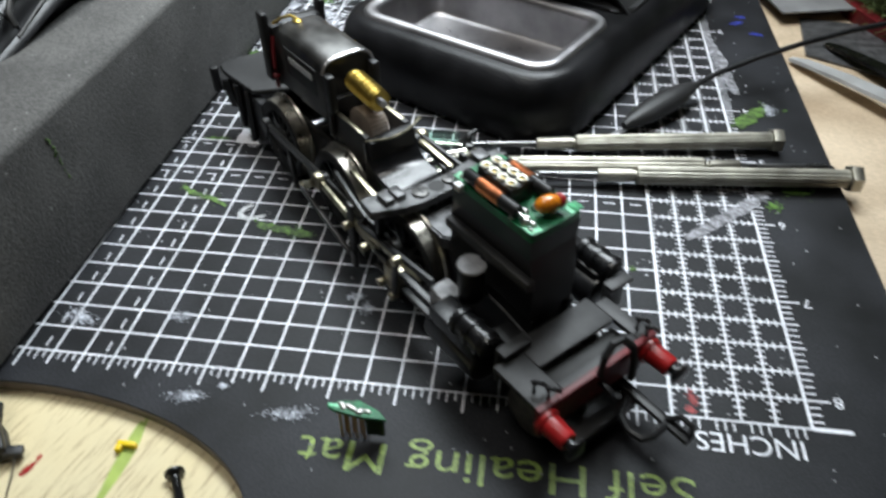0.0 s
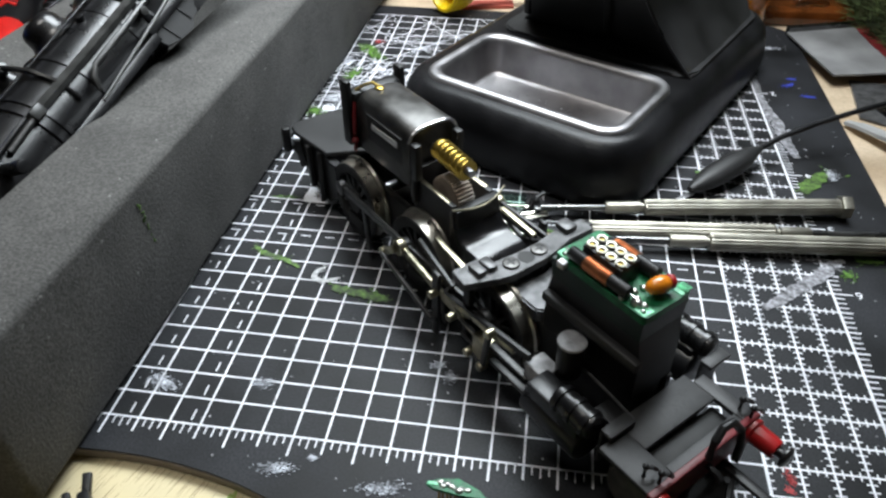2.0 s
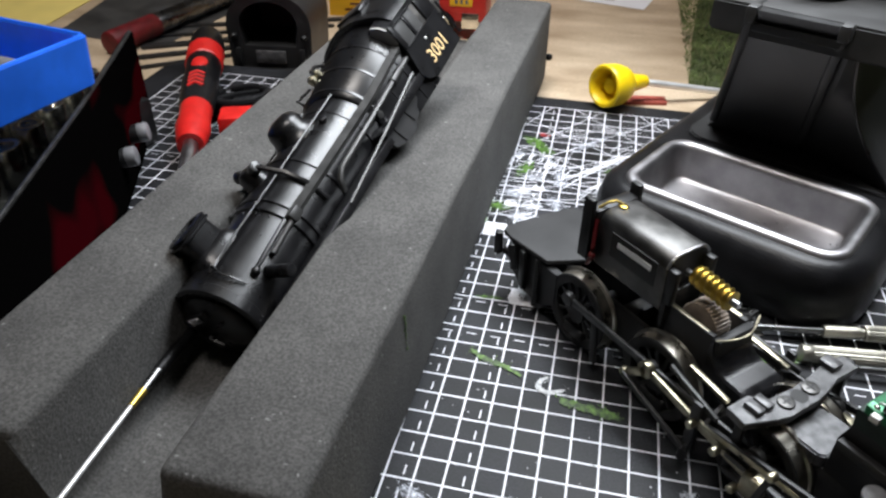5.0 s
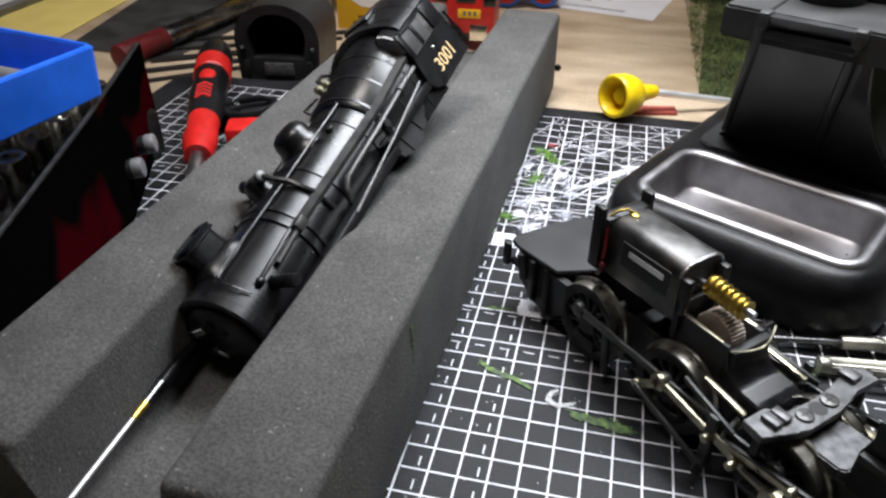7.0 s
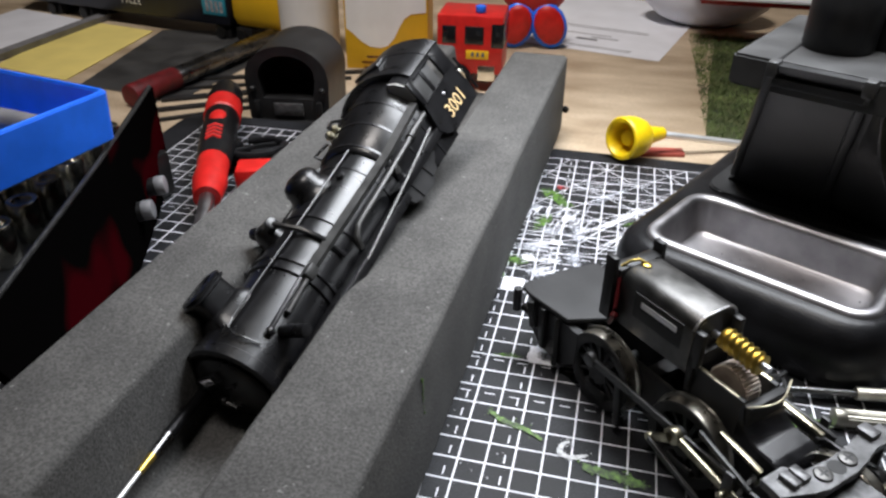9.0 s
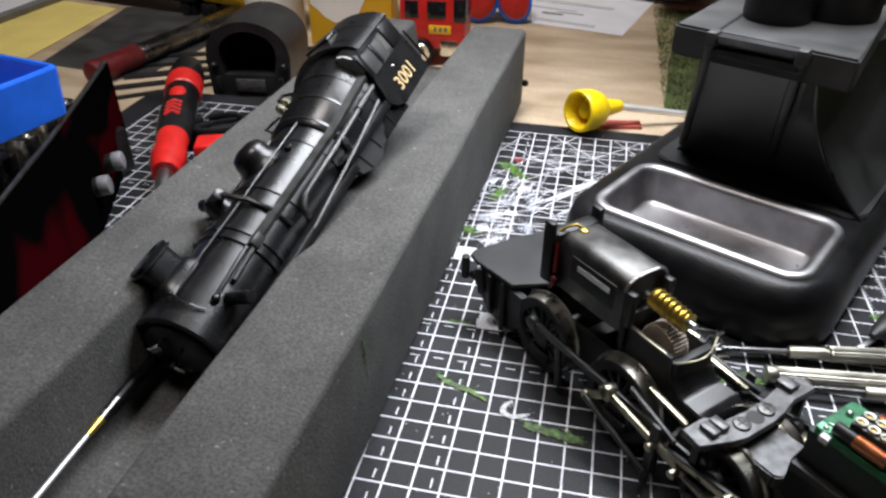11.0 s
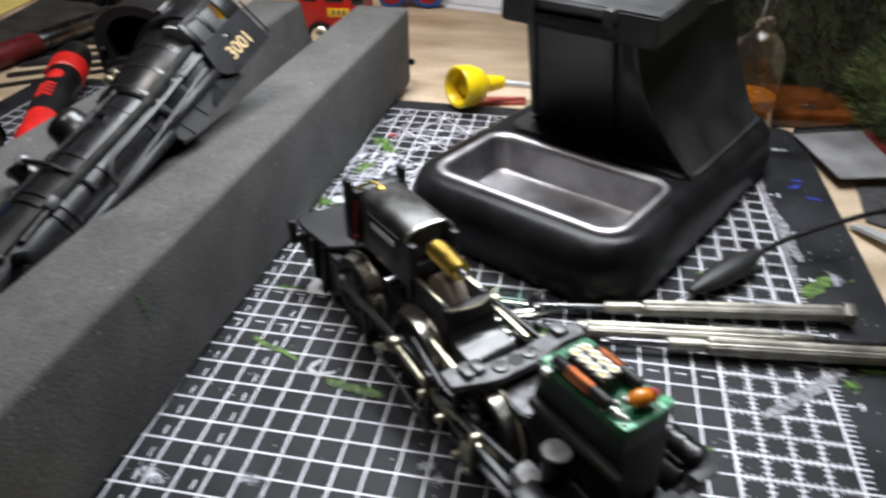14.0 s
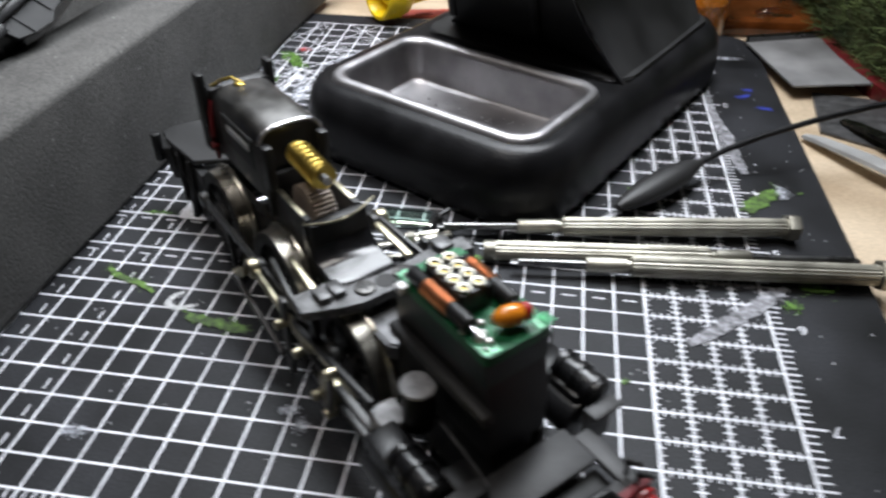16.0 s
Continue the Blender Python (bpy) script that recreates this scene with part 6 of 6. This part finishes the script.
lathe(bm, [(0, 0), (1.1, 0), (1.75, 0.5), (1.75, 0.9), (0.85, 1.6), (0.85, 2.0)], 20, Matrix.Rotation(radians(90), 4, "Y"))
part("head", bm, "satin", scr)
bm = B()
loft(bm, [[(1.8 + 0.1 * i, (0.62 + 0.24 * abs(math.sin(i * 0.9 + k * 0.35))) * math.cos(k * math.tau / 12), (0.62 + 0.24 * abs(math.sin(i * 0.9 + k * 0.35))) * math.sin(k * math.tau / 12)) for k in range(12)] for i in range(0, 62)])
part("thread", bm, "satin", scr)
bits("yellow_clip", "tiny yellow plastic clip on the plywood", "clip", "yellow", lambda bm: (box(bm, 27.6, 31.2, -17.9, -16.9, -2.9, -1.5, 0.3), box(bm, 27.6, 28.8, -19, -16.9, -2.9, -1.6, 0.3)))
tb = thing("spare_coupling", at(3.6, -22.4, -2.9, 40), label="small black spare coupling with a yellow insert and fine wire", category="coupling")
part("body", box(B(), -6.0, 5.0, -2.4, 2.4, 0.1, 2.4, 0.4), "black", tb)
part("cheek", box(B(), -6.4, -4.0, -4.6, 3.6, 0.4, 4.0, 0.5), "black", tb)
part("cheek", box(B(), 2.6, 4.8, -4.4, 3.2, 0.4, 4.4, 0.5), "black", tb)
part("arm", bar(B(), (4, 2.4, 3.0), (5.4, 6.4, 4.2), 1.6, 1.4, 0.3), "black", tb)
part("arm", bar(B(), (4, -3.6, 2.2), (7.0, -4.8, 1.6), 2.0, 1.6, 0.3), "black", tb)
part("arm", bar(B(), (0.5, 2.0, 2.0), (1.0, 5.0, 3.2), 1.4, 1.2, 0.3), "black", tb)
part("insert", box(B(), -3.6, 1.8, -1.6, 2.0, 2.2, 3.4, 0.3), "yellow", tb, "yellow plastic insert")
part("wire", tube(B(), [(5.6, -5.2, 1.6), (4.0, -8.4, 0.7), (2.4, -12.0, 0.3)], 0.16, 6), "steel_dark", tb)

# ---- left background: socket case, parts tub, driver handle, black hood, carton, engine, papers ----
TUB = Matrix.Translation(Vector((-110.5, 95.3, 43)) * MM) @ Matrix.Rotation(radians(169), 4, "Z")
tub = thing("parts_tub", TUB, label="bright blue plastic parts tub resting on the socket case", category="tub")
bm = B()
loft(bm, [[(x, y, z) for x, y in rounded(0 + i, 105 - i, 0 + i, 62 - i, 2.5, 3)] for i, z in ((1.2, 0), (0, 0.8), (-0.6, 14), (-0.6, 14.6), (1.4, 14.6), (1.6, 2.4))], cap=False)
bm.faces.new([bm.verts.new((x, y, 0)) for x, y in rounded(1.2, 103.8, 1.2, 60.8, 2.5, 3)])
bm.faces.new([bm.verts.new((x, y, 2.4)) for x, y in rounded(1.6, 103.4, 1.6, 60.4, 2.5, 3)])
part("tray", bm, "blue", tub, "blue moulded tray")
part("rim", tube(B(), [(x, y, 14.6) for x, y in rounded(0.4, 104.6, 0.4, 61.6, 2.5, 3)], 0.8, 8, close=True), "blue", tub, "rounded blue rim")
for i, (y, l0) in enumerate(((12, 16), (22, 24), (33, 18), (44, 30))):
    bm = B()
    cyl(bm, (l0, y, 5.6), (l0 + 62, y + 2, 5.6), 3.2, seg=18, bev=0.5)
    solid("grey_rod", bm, "grey", TUB, "dull grey rod lying in the blue tub", "rod", "rods in the tub")
CASE = at(-132, 98, 0, -6)
case = thing("socket_case", CASE, label="black and red fabric socket case standing open", category="tool case")
bm = B()
box(bm, -110, 0, 2, 44, 0.2, 18, 2)
box(bm, -110, 18, -70, -2, 0.2, 18, 2)
part("tray", bm, "black", case)
inv = CASE.inverted()


def in_case(x, y, z):
    return inv @ (Vector((x, y, z)) * MM) / MM


flap_line = [((-139, 152), (-129, 138), 43), ((-129.5, 130), (-123, 120), 42), ((-116, 99), (-111, 84), 40.5), ((-99, 58), (-98.5, 44), 39.5), ((-84, 22), (-88, 8), 38)]
bm = B()
loft(bm, [[in_case(b[0], b[1], 0.2), in_case(b[0] + 2, b[1] + 1, 0.2), in_case(t[0] + 2, t[1] + 1, h), in_case(t[0], t[1], h)] for b, t, h in flap_line])
part("side_flap", bm, "flap_print", case, "black padded flap with a dark red pattern")


def flap_point(u, v, off=0.0):
    """A point on the flap's outer face: u along it, v up it."""
    q = max(0.0, min(0.999, u)) * (len(flap_line) - 1)
    i = int(q)
    (b0, t0, h0), (b1, t1, h1) = flap_line[i], flap_line[i + 1]
    w = q - i
    bx, by = b0[0] * (1 - w) + b1[0] * w, b0[1] * (1 - w) + b1[1] * w
    tx, ty, hh = t0[0] * (1 - w) + t1[0] * w, t0[1] * (1 - w) + t1[1] * w, h0 * (1 - w) + h1 * w
    return in_case(bx + (tx - bx) * v + 2 + off, by + (ty - by) * v + 1 + off * 0.4, hh * v)


part("flap_hem", tube(B(), [flap_point(k / 16, 1.0) - Vector((1, 0.5, 0)) for k in range(17)], 0.7, 8), "grey_black", case, "worn grey hem")
for x, y in ((-127, 117), (-121, 100)):
    bm = B()
    cyl(bm, in_case(x, y, 13), in_case(x + 9.5, y + 4.5, 14.5), 3.2, seg=18, bev=0.6)
    lt = part("latch", bm, "black", case, "black plastic latch")
    part("latch_tip", cyl(B(), in_case(x + 6.5, y + 3.1, 14.1), in_case(x + 9.8, y + 4.65, 14.55), 3.3, seg=18, bev=0.6), "grey", lt, "grey latch tip")
for j in range(7):
    for i in range(4):
        x, y = 11.5 - 13 * i - 4.2 * j, -50 + 13.5 * j
        r = 4.9 - 0.2 * j
        sk = thing("socket", CASE @ at(x, y, 18), "chrome-plated hexagonal socket standing in the case", "socket", "sockets in the case")
        bm = B()
        lathe(bm, [(r - 0.3, 0), (r, 0.4), (r, 12), (r - 0.4, 12.6), (r - 1.6, 12.6), (r - 1.9, 12.2), (r - 1.9, 3), (0, 3)], 22)
        part("barrel", bm, "chrome", sk)
DRV = Matrix.Translation(Vector((-107, 131, 9)) * MM) @ (Vector((-141, 209, 12.5)) - Vector((-107, 131, 9))).to_track_quat("X", "Z").to_matrix().to_4x4() @ Matrix.Diagonal((1, 0.88, 0.88, 1))
drv = thing("screwdriver_handle", DRV, label="chunky red and black screwdriver lying on the mat", category="screwdriver")
bm = B()
lathe(bm, [(0, -6), (5.4, -6), (6.4, 0), (7.2, 6), (6.6, 12), (6.9, 22)], 28, Matrix.Rotation(radians(90), 4, "Y"))
part("red_ferrule", bm, "red_plastic", drv, "red plastic ferrule")
bm = B()
lathe(bm, [(6.7, 20), (7.6, 24), (8.2, 40), (7.8, 56), (8.6, 66), (8.8, 84), (7.4, 93), (0, 94)], 28, Matrix.Rotation(radians(90), 4, "Y"))
grip = part("grip", bm, "rubber", drv, "black rubber grip")
bm = B()
lathe(bm, [(8.0, 62), (8.9, 63), (9.0, 75), (8.2, 76)], 28, Matrix.Rotation(radians(90), 4, "Y"))
part("red_collar", bm, "red_plastic", grip, "red collar")
bm = B()
for x, w in ((52, 4.2),):
    ball(bm, (x, 0, 6.6), w, 1.5, 0.95, 0.5)
part("red_inlay", bm, "red_plastic", grip, "red oval inlay")
for k in range(4):
    bm = B()
    tube(bm, [(30 + 3.4 * k, -3.4, 7.2), (31.4 + 3.4 * k, 0, 8.2), (30 + 3.4 * k, 3.4, 7.2)], 0.8, 8)
    part("red_chevron", bm, "red_plastic", grip, "red chevron inlay")
bm = B()
cyl(bm, (-36, 0, 0), (-6, 0, 0), 3.0, seg=18)
part("shank", bm, "steel", drv)
bits("red_plastic_block", "red plastic block lying on the mat", "block", "red_plastic", lambda bm: box(bm, -106, -88, 146, 158, 0.1, 11, 1.5, Matrix.Translation((-97, 152, 0)) @ Matrix.Rotation(radians(20), 4, "Z") @ Matrix.Translation((97, -152, 0))))
for i in range(5):
    bits("black_cable", "loose coil of black cable on the mat", "cable", "rubber", lambda bm: tube(bm, [(-112 + 10 * math.cos(a * 0.6 + i) + i, 172 + 9 * math.sin(a * 0.6 + i * 1.7), 1.6 + 1.6 * i) for a in range(11)], 1.5, 8))

hood = thing("locomotive_hood", at(-118, 225, -3, 8) @ Matrix.Diagonal((1, 1, 0.8, 1)), label="black model locomotive body standing on end with arched opening", category="model locomotive")
bm = B()
arch_o = [(-19, 0), (-20, 26)] + [(-19.5 * math.cos(radians(a)), 28 + 18 * math.sin(radians(a))) for a in range(12, 169, 12)] + [(20, 26), (19, 0)]
arch_i = [(-12, 15), (-13.5, 26)] + [(-13.5 * math.cos(radians(a)), 28 + 12.5 * math.sin(radians(a))) for a in range(12, 169, 12)] + [(13.5, 26), (12, 15)]
R90 = Matrix.Rotation(radians(90), 4, "X")
loft(bm, [[R90 @ Vector((x, z, -y)) for x, z in arch_o] for y in (0, 36)], cap=False)
loft(bm, [[R90 @ Vector((x, z, -y)) for x, z in arch_i] for y in (0, 30)], cap=False)
bm.faces.new([bm.verts.new(R90 @ Vector((x, z, -30))) for x, z in arch_i])
tri = geometry.tessellate_polygon([[Vector((x, z, 0)) for x, z in arch_o], [Vector((x, z, 0)) for x, z in arch_i][::-1]])
al = arch_o + arch_i[::-1]
vs = [bm.verts.new(R90 @ Vector((x, z, 0))) for x, z in al]
for t in tri:
    bm.faces.new([vs[i] for i in t])
bmesh.ops.remove_doubles(bm, verts=bm.verts, dist=0.02)
part("shell", bm, "matt", hood)
bm = B()
box(bm, -7, 7, -1.2, 0.2, 5, 12.5, 0.3)
part("works_plate", bm, "worn_metal", hood, "grey embossed plate")
bm = B()
box(bm, -23, 23, -4, 0.4, 0.1, 2.2, 0.4)
for x in (-15, 15):
    box(bm, x - 1.2, x + 1.2, -1.8, 0.2, 3, 14, 0.3)
    ball(bm, (x * 1.1, -0.8, 21), 1.6)
part("footplate", bm, "black", hood)

carton = thing("yellow_carton", at(-121, 311, -3, 9), label="yellow and white card carton standing behind the foam", category="carton")
bm = B()
box(bm, 0, 47, 0, 30, 0.1, 120, 0.6)
part("card", bm, "yellow_card", carton)
bm = B()
edge = [(1, 23), (5, 20), (9, 16), (14, 13), (20, 12.4), (24, 13.5), (28, 18), (31, 24), (34, 29), (38, 31.5), (46, 32.5)]
prism(bm, [(1, 119)] + edge + [(46, 119)], 0.0, 0.3, Matrix.Translation((0, -0.05, 0)) @ Matrix.Rotation(radians(90), 4, "X"))
part("white_panel", bm, "white", carton, "white printed panel")
for k, (x0, x1) in enumerate(((12, 27), (9, 33), (10, 31))):
    bm = B()
    box(bm, x0, x1, -0.3, 0.0, 6.5 - 3.2 * k, 7.7 - 3.2 * k)
    part("print_bar", bm, "orange", carton, "small orange print")

engine = thing("toy_fire_engine", at(-62, 289, -3, 4) @ Matrix.Scale(0.9, 4), label="red toy fire engine with silver wheels beside the carton", category="toy truck")
bm = B()
box(bm, 0, 38, 0, 30, 10.5, 44, 1.2)
part("body", bm, "red_plastic", engine)
for x0, x1 in ((3, 11), (16, 27)):
    bm = B()
    box(bm, x0, x1, -0.4, 0.4, 28, 38, 0.4)
    part("side_window", bm, "smoke_glass", engine, "dark cab window")
bm = B()
box(bm, 31, 38.5, -0.2, 30.2, 26, 40, 0.8)
part("windscreen", bm, "smoke_glass", engine, "dark windscreen")
bm = B()
box(bm, 17, 30, -0.5, 0.2, 19.5, 24.5, 0.2)
part("yellow_panel", bm, "yellow_card", engine, "yellow panel with dark lettering bars")
bm = B()
for x in (20, 23, 26):
    box(bm, x, x + 1.6, -0.6, -0.4, 21, 23.5)
part("lettering_bar", bm, "ink", engine)
bm = B()
box(bm, 24, 34, -1.0, 3, 7, 16, 0.6)
part("bumper_step", bm, "chrome", engine, "silver step")
for y in (-0.8, 26):
    bm = B()
    lathe(bm, [(0, 0), (4, 0), (6.4, 0.4), (6.6, 1.0), (6.6, 4), (6.2, 4.6), (0, 4.6)], 26, Matrix.Translation((12, y + 4.6, 8.3)) @ Matrix.Scale(1.25, 4) @ Matrix.Rotation(radians(90), 4, "X"))
    w = part("tyre", bm, "rubber", engine, "black tyre")
    bm = B()
    lathe(bm, [(0, 4.9), (1.6, 5.1), (2.4, 4.7), (4.2, 4.9), (4.6, 4.5)], 22, Matrix.Translation((12, y + 4.6, 8.3)) @ Matrix.Scale(1.25, 4) @ Matrix.Rotation(radians(90), 4, "X"))
    part("rim", bm, "chrome", w, "silver rim")
bm = B()
cyl(bm, (24, 8, 44), (24, 8, 48), 3, seg=16, bev=0.6)
part("beacon", bm, "blue", engine, "blue beacon")

sheet = thing("paper_sheet", at(54, 369, -2.9, 166), label="white printed sheet of paper on the plywood", category="paper")
bm = B()
box(bm, 0, 105, -150, 0, 0, 0.25)
part("page", bm, "paper", sheet)
for k, (x0, x1, y, h) in enumerate(((46, 60, -24, 3.6), (34, 52, -31, 1.6), (40, 78, -37, 1.2), (20, 85, -8, 0.8), (20, 85, -11, 0.8), (20, 85, -52, 1.0), (20, 80, -56, 1.0))):
    bm = B()
    box(bm, x0, x1, y - h, y, 0.25, 0.32)
    part("print_bar", bm, "ink", sheet, "line of print")
toy = thing("rubber_toy", at(-24, 380, -3, 10), label="red and blue rubber toy with two rounded feet", category="toy")
for x, rot in ((-10, 16), (10, -22)):
    bm = B()
    ball(bm, (x, -2, 14), 1, 11, 4, 14.5, Matrix.Rotation(radians(rot), 4, "Y"))
    f = part("foot", bm, "blue", toy, "blue rim")
    bm = B()
    ball(bm, (x, -4.4, 14.8), 1, 9, 3, 12.2, Matrix.Rotation(radians(rot), 4, "Y"))
    part("pad", bm, "red_plastic", f, "red pad")
bm = B()
ball(bm, (0, 3, 34), 1, 20, 8, 16)
part("body", bm, "red_plastic", toy)

diesel = thing("model_diesel", at(-211, 345, -3, 170), label="dark navy model diesel locomotive with yellow nose, upside down", category="model locomotive")
bm = B()
box(bm, 0, 190, -36, 0, 8, 46, 3)
part("body", bm, "navy", diesel)
bm = B()
box(bm, -40, 1, -35, -1, 8, 44, 7)
part("nose", bm, "yellow_card", diesel, "bright yellow nose end")
bm = B()
box(bm, 2, 20, -0.3, 0.5, 15, 28, 0.1)
part("cyan_panel", bm, "cyan", diesel, "cyan printed panel")
bm = B()
for k in range(4):
    box(bm, 4 + 3.6 * k, 6.4 + 3.6 * k, 0.5, 0.6, 17, 24)
part("logo_bar", bm, "pale_grey", diesel)
t = text_mesh("37261", 7.5, 0.05)
t.transform(Matrix.Translation((80, 0.15, 20.5)) @ Matrix.Rotation(radians(180), 4, "Z") @ Matrix.Rotation(radians(90), 4, "X") @ Matrix.Rotation(radians(180), 4, "Z"))
part("number", t, "white", diesel, "white running number", smooth=0)
for x in (-14, 2, 120, 150):
    bm = B()
    box(bm, x, x + 12, -30, -2, 0.2, 8.4, 1)
    cyl(bm, (x + 6, 0, 4.6), (x + 6, 1, 4.6), 3.6, seg=18)
    part("bogie_wheel", bm, "black", diesel)
for nm, corners, mt, lab in (("yellow_sheet", ((-318, 262), (-262, 250), (-272, 351), (-330, 362)), "yellow_paper", "sheet of yellow paper on the bench"), ("white_sheet", ((-400, 300), (-322, 285), (-318, 360), (-400, 380)), "paper", "sheet of white paper on the bench")):
    bm = B()
    prism(bm, corners, -2.9, -2.5)
    solid(nm, bm, mt, label=lab, category="paper")
bm = B()
prism(bm, [(-330, 255), (-322, 252), (-318, 372), (-326, 374)], -2.4, 1.0)
solid("clear_ruler", bm, "grey", label="grey edged plastic ruler lying across the papers", category="ruler")
bm = B()
prism(bm, [(-250, 246), (-268, 356), (-200, 368), (-172, 330), (-186, 238)], -2.95, -2.7)
solid("plastic_sheet", bm, "grey_black_matt", label="dark flat plastic sheet under the marker pen", category="sheet")
pen = thing("marker_pen", Matrix.Translation(Vector((-201, 229, 2)) * MM) @ Matrix.Rotation(radians(79), 4, "Z"), label="grey marker pen with red cap lying on the bench", category="pen")
bm = B()
cyl(bm, (-6, 0, 1.2), (26, 0, 1.2), 5.8, seg=20, bev=0.8)
part("cap", bm, "dim_red", pen, "dark red cap")
bm = B()
cyl(bm, (26, 0, 1.2), (112, 0, 1.2), 5.2, seg=20, bev=0.8)
part("barrel", bm, "steel_dark", pen, "dark metallic barrel")
for k in range(5):
    bm = B()
    bar(bm, (-186 - 4 * k, 206 + 15 * k, -2.2), (-124 + 4 * k, 254 + 13 * k, -2.2), 2.4 + 1.4 * (k % 3), 1.4)
    solid("plastic_sprue", bm, "matt", label="thin black plastic strip on the plywood", category="strip", group="strips on the bench")
bits("white_tub", "white plastic pot behind the locomotive hood", "pot", "white", lambda bm: lathe(bm, [(0, 0), (16, 0), (17, 1), (18, 70), (0, 70)], 28, Matrix.Translation((-150, 330, -2.9))))
bits("plastic_bag", "crumpled grey plastic bag at the back", "bag", "paper", lambda bm: ball(bm, (85, 470, 20), 1, 45, 30, 26))
bits("booklet", "thin red and white booklet leaning at the back", "booklet", "red", lambda bm: box(bm, 75, 160, 405, 440, 24, 27, 0.4))
bits("booklet_page", "white page edge of a booklet at the back", "booklet", "paper", lambda bm: box(bm, 73, 158, 402, 438, 27.2, 29, 0.4))
